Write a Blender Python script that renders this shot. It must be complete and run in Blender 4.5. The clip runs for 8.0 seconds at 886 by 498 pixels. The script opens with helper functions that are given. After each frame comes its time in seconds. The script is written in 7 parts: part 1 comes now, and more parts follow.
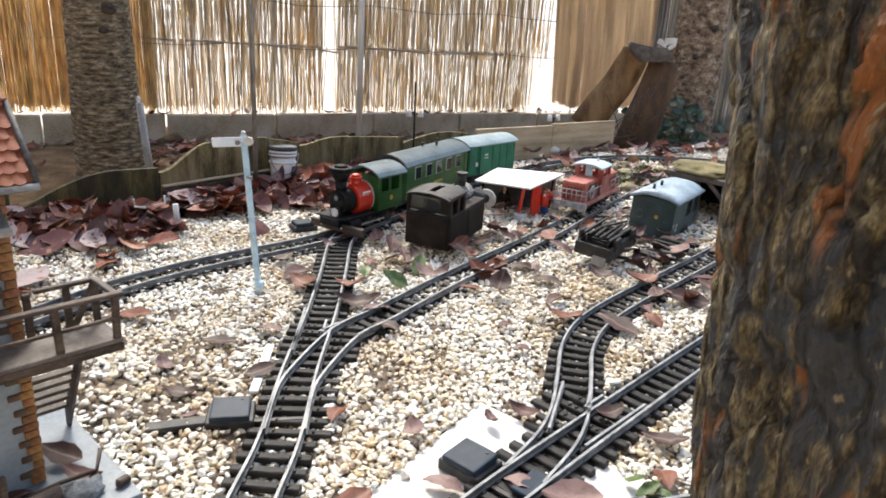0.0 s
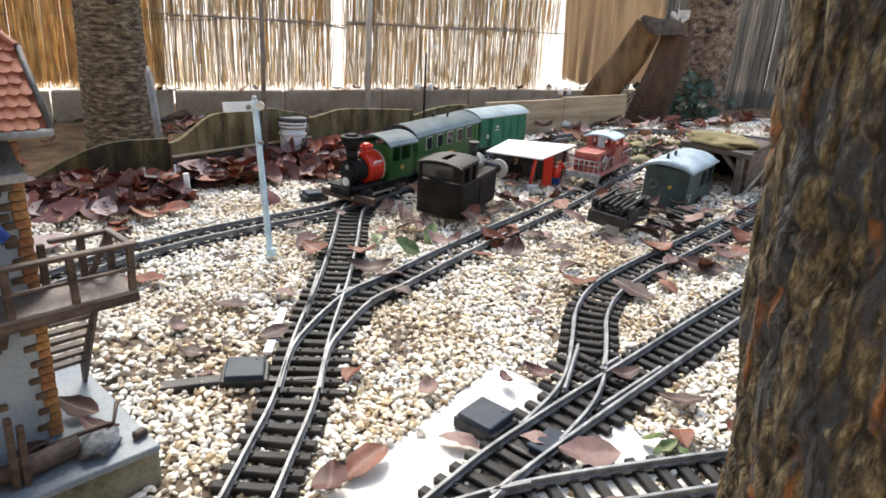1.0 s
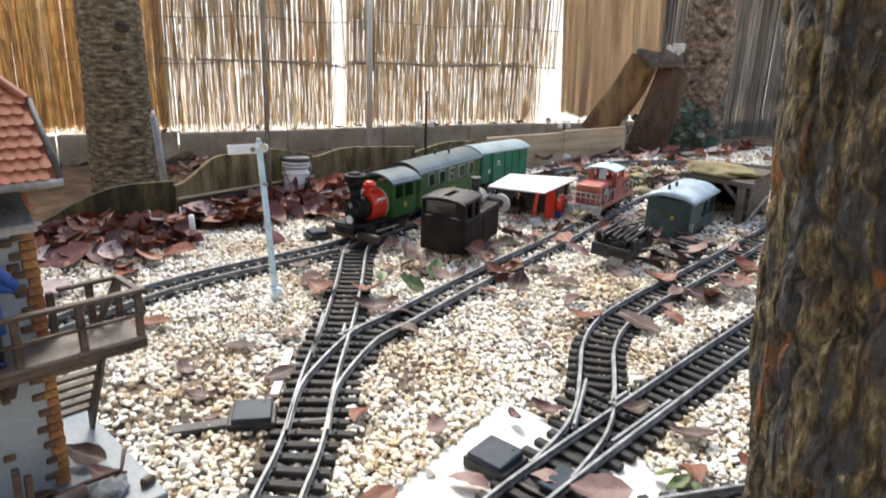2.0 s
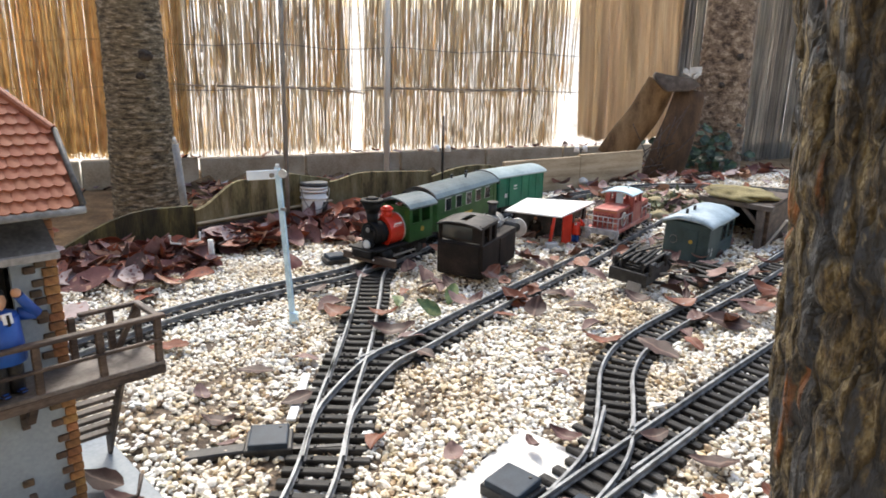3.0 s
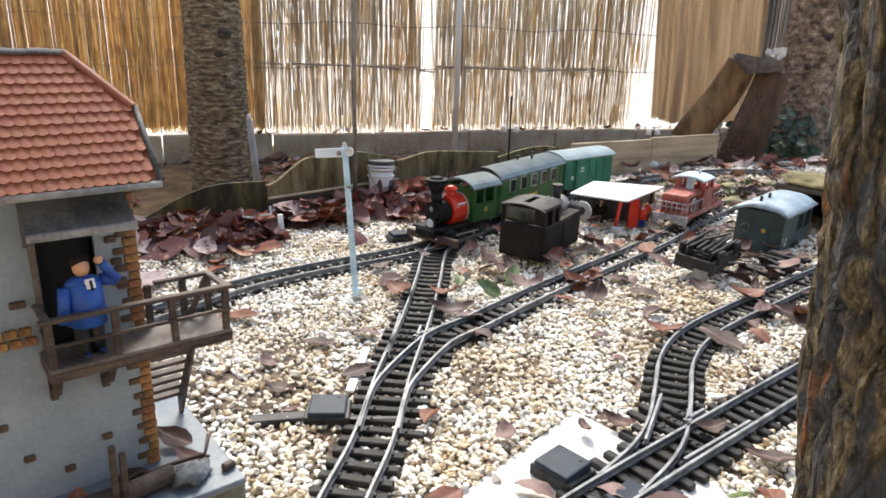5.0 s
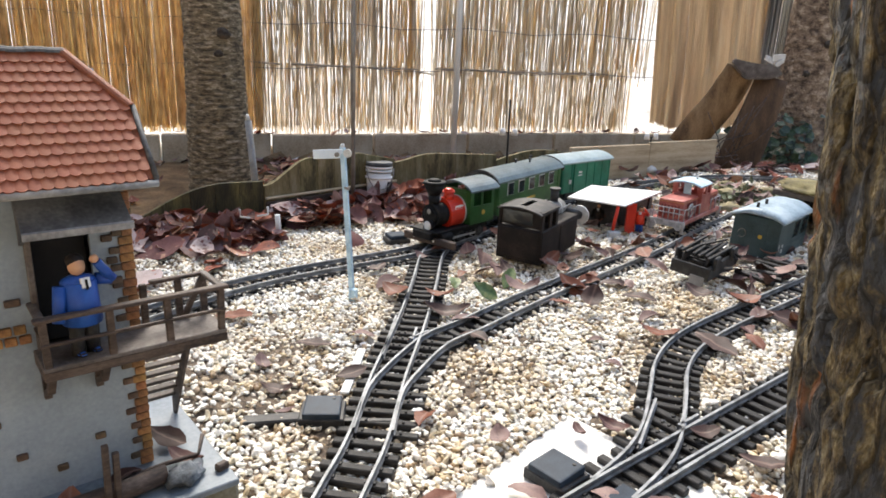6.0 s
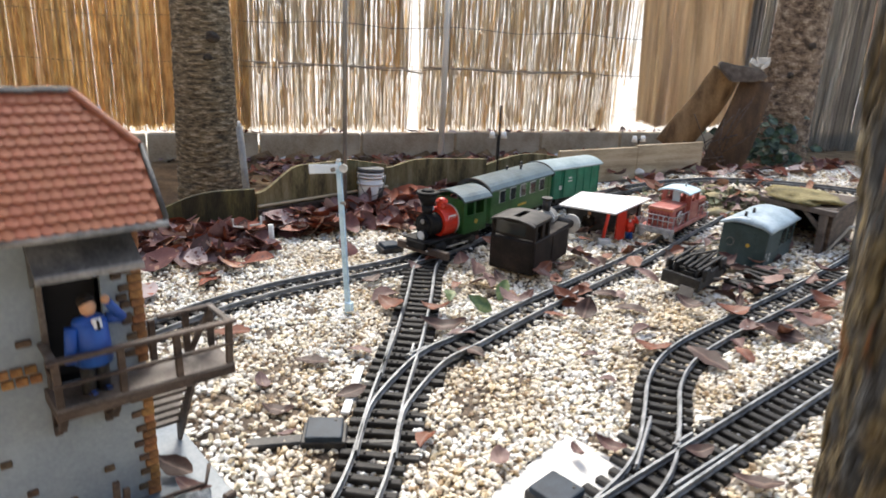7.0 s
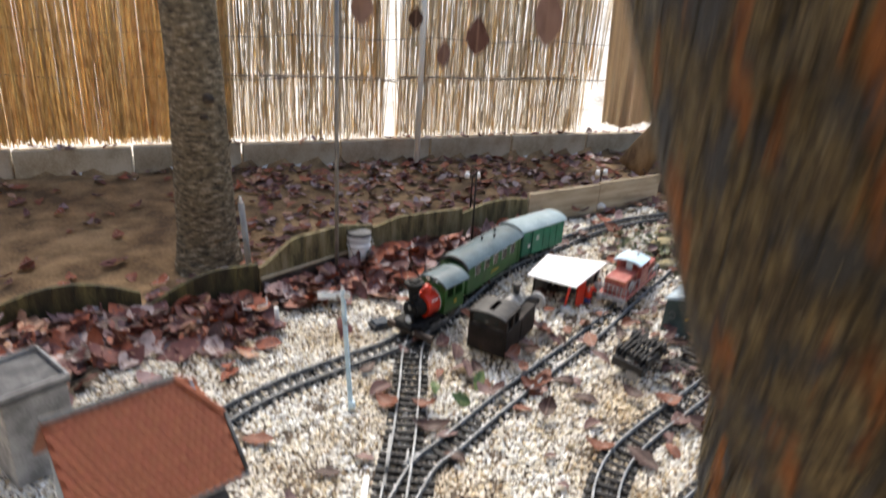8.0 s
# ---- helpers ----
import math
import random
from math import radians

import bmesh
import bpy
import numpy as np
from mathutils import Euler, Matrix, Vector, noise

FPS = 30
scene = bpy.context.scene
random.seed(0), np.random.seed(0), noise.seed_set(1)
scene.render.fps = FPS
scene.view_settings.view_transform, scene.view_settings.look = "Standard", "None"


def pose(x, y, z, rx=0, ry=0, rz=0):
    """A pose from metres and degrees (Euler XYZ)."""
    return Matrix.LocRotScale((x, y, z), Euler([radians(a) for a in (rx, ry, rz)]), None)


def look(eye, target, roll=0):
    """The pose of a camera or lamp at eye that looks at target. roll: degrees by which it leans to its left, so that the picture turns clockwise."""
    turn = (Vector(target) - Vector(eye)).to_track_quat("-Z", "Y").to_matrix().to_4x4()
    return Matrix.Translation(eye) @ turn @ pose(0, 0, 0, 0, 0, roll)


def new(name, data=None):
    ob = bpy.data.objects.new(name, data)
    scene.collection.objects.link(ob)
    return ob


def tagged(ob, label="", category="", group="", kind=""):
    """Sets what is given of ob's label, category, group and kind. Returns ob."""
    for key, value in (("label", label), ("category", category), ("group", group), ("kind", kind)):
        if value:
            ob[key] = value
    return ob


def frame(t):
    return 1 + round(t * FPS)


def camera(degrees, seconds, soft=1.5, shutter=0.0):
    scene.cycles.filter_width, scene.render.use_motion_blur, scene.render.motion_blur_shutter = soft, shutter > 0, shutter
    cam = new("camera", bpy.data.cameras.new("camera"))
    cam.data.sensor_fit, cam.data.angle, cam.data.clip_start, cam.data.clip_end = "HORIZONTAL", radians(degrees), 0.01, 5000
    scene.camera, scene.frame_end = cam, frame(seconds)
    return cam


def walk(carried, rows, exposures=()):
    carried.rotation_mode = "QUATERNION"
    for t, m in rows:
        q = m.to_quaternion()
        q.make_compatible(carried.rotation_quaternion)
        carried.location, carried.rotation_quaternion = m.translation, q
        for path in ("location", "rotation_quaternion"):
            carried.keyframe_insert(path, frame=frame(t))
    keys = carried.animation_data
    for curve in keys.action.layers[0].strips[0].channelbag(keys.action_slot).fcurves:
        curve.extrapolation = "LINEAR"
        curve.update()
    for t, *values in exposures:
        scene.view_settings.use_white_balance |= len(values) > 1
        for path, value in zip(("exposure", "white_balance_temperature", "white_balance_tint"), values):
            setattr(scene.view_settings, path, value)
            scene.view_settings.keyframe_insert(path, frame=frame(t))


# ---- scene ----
cam = camera(65.8, 8.0, soft=1.7, shutter=0.8)
PATH = [
    (0, (0.139, 0.126, 0.478), (-0.083, 2.01, -0.157), 3.4),
    (0.5, (0.134, 0.12, 0.468), (-0.102, 1.994, -0.189), 3.2),
    (1, (0.132, 0.124, 0.448), (-0.107, 1.989, -0.237), 3.2),
    (1.5, (0.130, 0.125, 0.445), (-0.111, 1.994, -0.227), 2.7),
    (2, (0.130, 0.122, 0.454), (-0.127, 2.016, -0.139), 1.8),
    (3.3, (0.1305, 0.122, 0.457), (-0.206, 2.022, -0.072), 1.3),
    (3.5, (0.1285, 0.122, 0.455), (-0.226, 2.014, -0.092), 1.2),
    (4, (0.135, 0.119, 0.46), (-0.239, 2.0, -0.112), 1.3),
    (4.5, (0.1395, 0.115, 0.461), (-0.34, 1.966, -0.128), 0.9),
    (6, (0.143, 0.115, 0.462), (-0.346, 1.964, -0.123), 2.3),
    (6.5, (0.14, 0.118, 0.471), (-0.341, 1.971, -0.108), 2.5),
    (7, (0.122, 0.111, 0.503), (-0.321, 1.965, -0.103), 2.6),
    (7.4, (0.117, 0.075, 0.627), (-0.244, 1.903, -0.099), 4.3),
    (7.5, (0.107, 0.071, 0.664), (-0.249, 1.892, -0.081), 5.3),
    (7.6, (0.116, 0.054, 0.706), (-0.255, 1.881, -0.017), 3.5),
    (7.8, (0.099, 0.025, 0.818), (-0.244, 1.845, 0.065), 3.5),
    (8, (0.091, -0.001, 0.919), (-0.243, 1.817, 0.156), 3.7),
]
walk(cam, [(t, look(eye, target, roll)) for t, eye, target, roll in PATH], [(0, 1.13, 6430, 7), (7, 1.10, 6430, 7), (8, 0.93, 6560, 8)])

# ---------------- world and light ----------------
SUN_ELEV, SUN_AZ = 50.0, -22.0
world = bpy.data.worlds.new("sky")
scene.world = world
world.use_nodes = True
wn = world.node_tree.nodes
sky = wn.new("ShaderNodeTexSky")
sky.sky_type, sky.sun_disc = "NISHITA", False
sky.sun_elevation, sky.sun_rotation = radians(SUN_ELEV), radians(SUN_AZ)
sky.dust_density, sky.air_density, sky.ozone_density = 4.0, 1.0, 0.6
wn["Background"].inputs["Strength"].default_value = 0.15
world.node_tree.links.new(sky.outputs["Color"], wn["Background"].inputs["Color"])
sun = new("sun", bpy.data.lights.new("sun", "SUN"))
sun.data.energy, sun.data.angle, sun.data.color = 1.5, radians(16), (1.0, 0.95, 0.88)
sun.matrix_world = look((2.0 * math.sin(radians(SUN_AZ)), 2.0 * math.cos(radians(SUN_AZ)), 2.0 * math.tan(radians(SUN_ELEV))), (0, 0, 0))


# ---------------- materials ----------------
def material(name, colors, rough=0.7, metal=0.0, scale=60.0, fine=600.0, bump=0.3, depth=0.002, stretch=(1, 1, 1),
             per_object=0.0, per_island=0.0, translucent=0.0, spec=0.5, coords="Object", contrast=(0.3, 0.7), tints=(), by="Island", steps=False):
    """Two or three colours mixed by noise at two scales, with relief; tints: (place, colour) picked at random for each piece."""
    m = bpy.data.materials.new(name)
    m.use_nodes = True
    nt = m.node_tree
    n, l = nt.nodes, nt.links
    b = n["Principled BSDF"]
    tc, mp = n.new("ShaderNodeTexCoord"), n.new("ShaderNodeMapping")
    mp.inputs["Scale"].default_value = stretch
    l.new(tc.outputs[coords], mp.inputs["Vector"])
    big, small = n.new("ShaderNodeTexNoise"), n.new("ShaderNodeTexNoise")
    for t, s, d in ((big, scale, 4), (small, fine, 3)):
        t.inputs["Scale"].default_value, t.inputs["Detail"].default_value = s, d
        l.new(mp.outputs["Vector"], t.inputs["Vector"])
    mixed = n.new("ShaderNodeMath")
    mixed.operation = "MULTIPLY_ADD"
    l.new(small.outputs["Fac"], mixed.inputs[0])
    mixed.inputs[1].default_value = 0.45
    half = n.new("ShaderNodeMath")
    half.operation = "MULTIPLY_ADD"
    l.new(big.outputs["Fac"], half.inputs[0])
    half.inputs[1].default_value, half.inputs[2].default_value = 1.0, -0.225
    l.new(half.outputs[0], mixed.inputs[2])
    ramp = n.new("ShaderNodeValToRGB")
    e = ramp.color_ramp.elements
    while len(e) < len(colors):
        e.new(0.5)
    for i, c in enumerate(colors):
        e[i].position = contrast[0] + (contrast[1] - contrast[0]) * i / max(1, len(colors) - 1)
        e[i].color = (*c, 1)
    l.new(mixed.outputs[0], ramp.inputs["Fac"])
    color = ramp.outputs["Color"]
    if tints:
        pick, mul = n.new("ShaderNodeValToRGB"), n.new("ShaderNodeMix")
        pick.color_ramp.interpolation = "CONSTANT" if steps else "LINEAR"
        te = pick.color_ramp.elements
        while len(te) < len(tints):
            te.new(0.5)
        for i, (at, c) in enumerate(tints):
            te[i].position, te[i].color = at, (*c, 1)
        mul.data_type, mul.blend_type = "RGBA", "MULTIPLY"
        mul.inputs["Factor"].default_value = 1.0
        l.new(n.new("ShaderNodeNewGeometry").outputs["Random Per Island"] if by == "Island" else n.new("ShaderNodeObjectInfo").outputs["Random"], pick.inputs["Fac"])
        l.new(color, mul.inputs[6])
        l.new(pick.outputs["Color"], mul.inputs[7])
        color = mul.outputs[2]
    if per_object or per_island:
        hs = n.new("ShaderNodeHueSaturation")
        rnd = n.new("ShaderNodeObjectInfo").outputs["Random"] if per_object else n.new("ShaderNodeNewGeometry").outputs["Random Per Island"]
        amt = per_object or per_island
        mr = n.new("ShaderNodeMapRange")
        mr.inputs["To Min"].default_value, mr.inputs["To Max"].default_value = 1 - amt, 1 + amt * 0.7
        l.new(rnd, mr.inputs["Value"])
        l.new(mr.outputs["Result"], hs.inputs["Value"])
        sh = n.new("ShaderNodeMath")
        sh.operation = "MULTIPLY_ADD"
        sh.inputs[1].default_value, sh.inputs[2].default_value = 0.10 * amt, 0.5 - 0.05 * amt
        wr = n.new("ShaderNodeTexWhiteNoise")
        wr.noise_dimensions = "1D"
        l.new(rnd, wr.inputs["W"])
        l.new(wr.outputs["Value"], sh.inputs[0])
        l.new(sh.outputs[0], hs.inputs["Hue"])
        l.new(color, hs.inputs["Color"])
        color = hs.outputs["Color"]
    l.new(color, b.inputs["Base Color"])
    b.inputs["Roughness"].default_value, b.inputs["Metallic"].default_value = rough, metal
    b.inputs["Specular IOR Level"].default_value = spec
    if bump:
        bp = n.new("ShaderNodeBump")
        bp.inputs["Strength"].default_value, bp.inputs["Distance"].default_value = bump, depth
        l.new(mixed.outputs[0], bp.inputs["Height"])
        l.new(bp.outputs["Normal"], b.inputs["Normal"])
    if translucent:
        tr, mx = n.new("ShaderNodeBsdfTranslucent"), n.new("ShaderNodeMixShader")
        l.new(color, tr.inputs["Color"])
        mx.inputs["Fac"].default_value = translucent
        l.new(b.outputs["BSDF"], mx.inputs[1])
        l.new(tr.outputs["BSDF"], mx.inputs[2])
        l.new(mx.outputs["Shader"], n["Material Output"].inputs["Surface"])
    return m


STONE_TINTS = ((0.0, (0.12, 0.085, 0.055)), (0.05, (0.34, 0.24, 0.14)), (0.13, (0.66, 0.55, 0.36)), (0.28, (0.84, 0.79, 0.64)), (0.50, (0.89, 0.87, 0.80)), (1.0, (0.93, 0.93, 0.91)))
GRAVEL = material("gravel_stone", [(0.52, 0.48, 0.42), (0.95, 0.94, 0.92), (1.0, 1.0, 1.0)], 0.45, scale=110, fine=700, bump=0.3, depth=0.001, contrast=(0.3, 0.6), tints=STONE_TINTS)
DIRT = GRAVEL.node_tree
dirt_noise, dirt_ramp, dirt_mix = DIRT.nodes.new("ShaderNodeTexNoise"), DIRT.nodes.new("ShaderNodeValToRGB"), DIRT.nodes.new("ShaderNodeMix")
dirt_noise.inputs["Scale"].default_value, dirt_noise.inputs["Detail"].default_value = 5.5, 5
dirt_ramp.color_ramp.elements[0].position, dirt_ramp.color_ramp.elements[0].color = 0.34, (0.80, 0.70, 0.56, 1)
dirt_ramp.color_ramp.elements[1].position = 0.56
dirt_mix.data_type, dirt_mix.blend_type = "RGBA", "MULTIPLY"
dirt_mix.inputs["Factor"].default_value = 1.0
clean = DIRT.nodes["Principled BSDF"].inputs["Base Color"].links[0].from_socket
DIRT.links.new(DIRT.nodes["Texture Coordinate"].outputs["Object"], dirt_noise.inputs["Vector"])
DIRT.links.new(dirt_noise.outputs["Fac"], dirt_ramp.inputs["Fac"])
DIRT.links.new(clean, dirt_mix.inputs[6])
DIRT.links.new(dirt_ramp.outputs["Color"], dirt_mix.inputs[7])
DIRT.links.new(dirt_mix.outputs[2], DIRT.nodes["Principled BSDF"].inputs["Base Color"])
GRIT = material("wet_grit", [(0.035, 0.024, 0.016), (0.10, 0.070, 0.045), (0.20, 0.15, 0.10)], 0.8, scale=90, fine=500, bump=0.8, depth=0.006)
# Dirt colour taken down to near black, with the sleepers' shade in it.
SHADEMUCK = material("shaded_muck", [(0.008, 0.007, 0.006), (0.024, 0.020, 0.016), (0.06, 0.05, 0.04)], 0.9, scale=120, fine=500, bump=0.8, depth=0.004)
PEBBLE = material("pebble_ground", [(0.16, 0.11, 0.07), (0.42, 0.35, 0.26), (0.60, 0.55, 0.47)], 0.8, scale=110, fine=420, bump=0.8, depth=0.006)
SOIL = material("bare_soil", [(0.08, 0.046, 0.021), (0.20, 0.122, 0.056), (0.33, 0.215, 0.108)], 0.9, scale=7, fine=90, bump=0.8, depth=0.012)
PAVING = material("pale_paving", [(0.36, 0.34, 0.31), (0.62, 0.60, 0.56), (0.72, 0.70, 0.67)], 0.8, scale=3, fine=30, bump=0.2, depth=0.01)
SLEEPER = material("sleeper_plastic", [(0.011, 0.0105, 0.010), (0.025, 0.024, 0.023), (0.06, 0.056, 0.052)], 0.6, scale=90, fine=700, bump=0.4, depth=0.0012, stretch=(0.4, 3, 3), per_object=0.25, spec=0.25)
RAIL = material("weathered_rail_head", [(0.12, 0.125, 0.13), (0.22, 0.23, 0.235), (0.33, 0.34, 0.35)], 0.5, 0.15, scale=45, fine=500, bump=0.2, depth=0.0005)
RAILWEB = material("grimy_rail_web", [(0.075, 0.076, 0.078), (0.155, 0.158, 0.16), (0.26, 0.265, 0.27)], 0.6, 0.1, scale=45, fine=500, bump=0.3, depth=0.0006, spec=0.3)
SILVER = material("bare_metal", [(0.32, 0.335, 0.345), (0.50, 0.52, 0.54)], 0.45, 0.8, scale=60, fine=500, bump=0.1, depth=0.0004)
BLACKP = material("black_plastic", [(0.010, 0.010, 0.011), (0.024, 0.024, 0.025), (0.055, 0.052, 0.048)], 0.5, scale=50, fine=500, bump=0.2, depth=0.0006, spec=0.35)
SOOT = material("soot_black", [(0.004, 0.004, 0.0045), (0.010, 0.010, 0.0105), (0.022, 0.021, 0.020)], 0.6, scale=50, fine=500, bump=0.2, depth=0.0005, spec=0.15)
SLATE = material("slate_plastic", [(0.017, 0.027, 0.041), (0.032, 0.048, 0.070)], 0.45, scale=40, fine=600, bump=0.15, depth=0.0005, spec=0.15)
SLABM = material("white_stone_plate", [(0.40, 0.36, 0.29), (0.66, 0.635, 0.57), (0.72, 0.70, 0.65), (0.75, 0.735, 0.69)], 0.75, scale=22, fine=260, bump=0.5, depth=0.002, contrast=(0.18, 0.62))
LEAF_TINTS = ((0.0, (0.085, 0.042, 0.035)), (0.10, (0.35, 0.105, 0.055)), (0.24, (0.19, 0.078, 0.07)), (0.40, (0.46, 0.375, 0.365)), (0.52, (0.29, 0.10, 0.062)), (0.64, (0.30, 0.195, 0.195)), (0.78, (0.15, 0.068, 0.062)), (0.90, (0.46, 0.27, 0.18)))
LEAF_TONES = [(0.58, 0.52, 0.50), (0.85, 0.82, 0.80), (1.0, 1.0, 1.0)]
LEAFM = material("dead_leaf", LEAF_TONES, 0.55, scale=32, spec=0.35, fine=300, bump=0.5, depth=0.0014, translucent=0.15, contrast=(0.3, 0.62), tints=LEAF_TINTS, steps=True)
LEAFO = material("fallen_leaf", LEAF_TONES, 0.55, scale=32, spec=0.35, fine=300, bump=0.5, depth=0.0014, translucent=0.10, contrast=(0.3, 0.62), tints=((0.0, (0.055, 0.026, 0.02)), (0.16, (0.20, 0.068, 0.034)), (0.32, (0.12, 0.058, 0.052)), (0.50, (0.22, 0.085, 0.05)), (0.66, (0.17, 0.105, 0.10)), (0.84, (0.28, 0.185, 0.165)), (1.0, (0.15, 0.05, 0.03))), by="Object", steps=True)
rib = LEAFO.node_tree
rib_xyz, rib_abs, rib_ramp, rib_mix = rib.nodes.new("ShaderNodeSeparateXYZ"), rib.nodes.new("ShaderNodeMath"), rib.nodes.new("ShaderNodeValToRGB"), rib.nodes.new("ShaderNodeMix")
rib_abs.operation = "ABSOLUTE"
rib_ramp.color_ramp.elements[0].color, rib_ramp.color_ramp.elements[1].color, rib_ramp.color_ramp.elements[1].position = (0.5, 0.5, 0.5, 1), (0, 0, 0, 1), 0.0011
rib_mix.data_type = "RGBA"
rib_mix.inputs[7].default_value = (0.30, 0.20, 0.16, 1)
blade = rib.nodes["Principled BSDF"].inputs["Base Color"].links[0].from_socket
rib.links.new(rib.nodes["Texture Coordinate"].outputs["Object"], rib_xyz.inputs["Vector"])
rib.links.new(rib_xyz.outputs["Y"], rib_abs.inputs[0])
rib.links.new(rib_abs.outputs[0], rib_ramp.inputs["Fac"])
rib.links.new(rib_ramp.outputs["Color"], rib_mix.inputs["Factor"])
rib.links.new(blade, rib_mix.inputs[6])
rib.links.new(rib_mix.outputs[2], rib.nodes["Principled BSDF"].inputs["Base Color"])
LEAFG = material("green_leaf", [(0.035, 0.07, 0.02), (0.09, 0.15, 0.04), (0.20, 0.22, 0.07)], 0.5, scale=35, fine=260, bump=0.3, depth=0.001, translucent=0.15)
IVY = material("ivy_leaf", [(0.014, 0.032, 0.013), (0.036, 0.07, 0.03), (0.10, 0.14, 0.085)], 0.35, scale=30, fine=200, bump=0.2, depth=0.001, per_island=0.6)
BARK = material("rough_bark", [(0.055, 0.042, 0.026), (0.16, 0.125, 0.075), (0.24, 0.19, 0.115), (0.46, 0.38, 0.27)], 0.9, scale=34, fine=120, bump=1.0, depth=0.014, stretch=(0.9, 0.9, 3.2), contrast=(0.34, 0.68))


def bark_material():
    """Dark furrowed bark: olive-brown crust, slate-grey plates, orange inner bark in upright streaks, black cracks."""
    m = material("furrowed_bark", [(0.024, 0.018, 0.010), (0.10, 0.073, 0.036), (0.19, 0.143, 0.066), (0.33, 0.265, 0.14)], 0.62, scale=1.0, fine=5.0, bump=0.0, stretch=(300, 300, 135), contrast=(0.36, 0.70), spec=0.4)
    nt = m.node_tree
    n, l = nt.nodes, nt.links
    b, tc = n["Principled BSDF"], n["Texture Coordinate"]
    warp, wadd = n.new("ShaderNodeTexNoise"), n.new("ShaderNodeMix")
    warp.inputs["Scale"].default_value, warp.inputs["Detail"].default_value = 26.0, 4
    l.new(tc.outputs["Object"], warp.inputs["Vector"])
    wadd.data_type, wadd.blend_type = "RGBA", "LINEAR_LIGHT"
    wadd.inputs["Factor"].default_value = 0.008
    l.new(tc.outputs["Object"], wadd.inputs[6])
    l.new(warp.outputs["Color"], wadd.inputs[7])

    def layer(scale, lo, hi, detail=6):
        mp, t, r = n.new("ShaderNodeMapping"), n.new("ShaderNodeTexNoise"), n.new("ShaderNodeValToRGB")
        mp.inputs["Scale"].default_value = scale
        t.inputs["Scale"].default_value, t.inputs["Detail"].default_value = 1.0, detail
        l.new(wadd.outputs[2], mp.inputs["Vector"])
        l.new(mp.outputs["Vector"], t.inputs["Vector"])
        l.new(t.outputs["Fac"], r.inputs["Fac"])
        r.color_ramp.elements[0].position, r.color_ramp.elements[1].position = lo, hi
        return r.outputs["Color"]

    def over(color, mask, paint):
        mx = n.new("ShaderNodeMix")
        mx.data_type = "RGBA"
        l.new(mask, mx.inputs["Factor"])
        l.new(color, mx.inputs[6])
        mx.inputs[7].default_value = (*paint, 1)
        return mx.outputs[2]

    vmap, vor, crack = n.new("ShaderNodeMapping"), n.new("ShaderNodeTexVoronoi"), n.new("ShaderNodeValToRGB")
    vmap.inputs["Scale"].default_value = (85, 85, 30)
    vor.feature = "DISTANCE_TO_EDGE"
    l.new(wadd.outputs[2], vmap.inputs["Vector"])
    l.new(vmap.outputs["Vector"], vor.inputs["Vector"])
    vor.inputs["Scale"].default_value = 1.0
    l.new(vor.outputs["Distance"], crack.inputs["Fac"])
    e = crack.color_ramp.elements
    e[0].position, e[0].color, e[1].position, e[1].color = 0.0, (0.75, 0.75, 0.75, 1), 0.10, (0, 0, 0, 1)
    color = n["Color Ramp"].outputs["Color"]
    color = over(color, layer((70, 70, 30), 0.535, 0.585), (0.062, 0.064, 0.066))
    color = over(color, layer((85, 85, 17), 0.575, 0.64), (0.33, 0.12, 0.03))
    color = over(color, layer((330, 330, 170), 0.64, 0.70), (0.34, 0.28, 0.17))
    color = over(color, crack.outputs["Color"], (0.010, 0.008, 0.006))
    l.new(color, b.inputs["Base Color"])
    rough, high = n.new("ShaderNodeMath"), n.new("ShaderNodeBump")
    rough.operation = "SUBTRACT"
    l.new(layer((420, 420, 190), 0.25, 0.75, 8), rough.inputs[0])
    l.new(crack.outputs["Color"], rough.inputs[1])
    high.inputs["Strength"].default_value, high.inputs["Distance"].default_value = 1.0, 0.006
    l.new(rough.outputs[0], high.inputs["Height"])
    l.new(high.outputs["Normal"], b.inputs["Normal"])
    return m


OLDBARK = bark_material()
TANMAT = material("smooth_tan_mat", [(0.60, 0.48, 0.32), (0.76, 0.645, 0.47), (0.84, 0.75, 0.59)], 0.6, scale=3, fine=60, bump=0.3, depth=0.001, stretch=(6, 6, 0.4), per_island=0.12, translucent=0.66)
OLDREED = material("grey_reed", [(0.40, 0.36, 0.30), (0.62, 0.57, 0.50), (0.78, 0.74, 0.66)], 0.6, scale=9, fine=120, bump=0.2, depth=0.001, stretch=(6, 6, 0.5), per_island=0.4, translucent=0.68)
ASHD = material("dark_roofing", [(0.03, 0.032, 0.035), (0.062, 0.064, 0.068), (0.13, 0.13, 0.132)], 0.7, scale=26, fine=260, bump=0.3, depth=0.0008)
MOSSYD = material("damp_mossy_palisade", [(0.020, 0.018, 0.009), (0.055, 0.046, 0.019), (0.115, 0.10, 0.038)], 0.9, scale=12, fine=120, bump=0.7, depth=0.004, stretch=(3, 3, 0.6), per_object=0.12)
LATH = material("raw_pine", [(0.76, 0.72, 0.62), (0.90, 0.87, 0.79)], 0.7, scale=9, fine=120, bump=0.3, depth=0.001, stretch=(4, 4, 0.6))
BARKB = material("brown_bark", [(0.07, 0.046, 0.03), (0.19, 0.132, 0.085), (0.29, 0.21, 0.14), (0.48, 0.38, 0.27)], 0.9, scale=30, fine=110, bump=1.0, depth=0.014, stretch=(1.0, 1.0, 1.3), contrast=(0.33, 0.70))
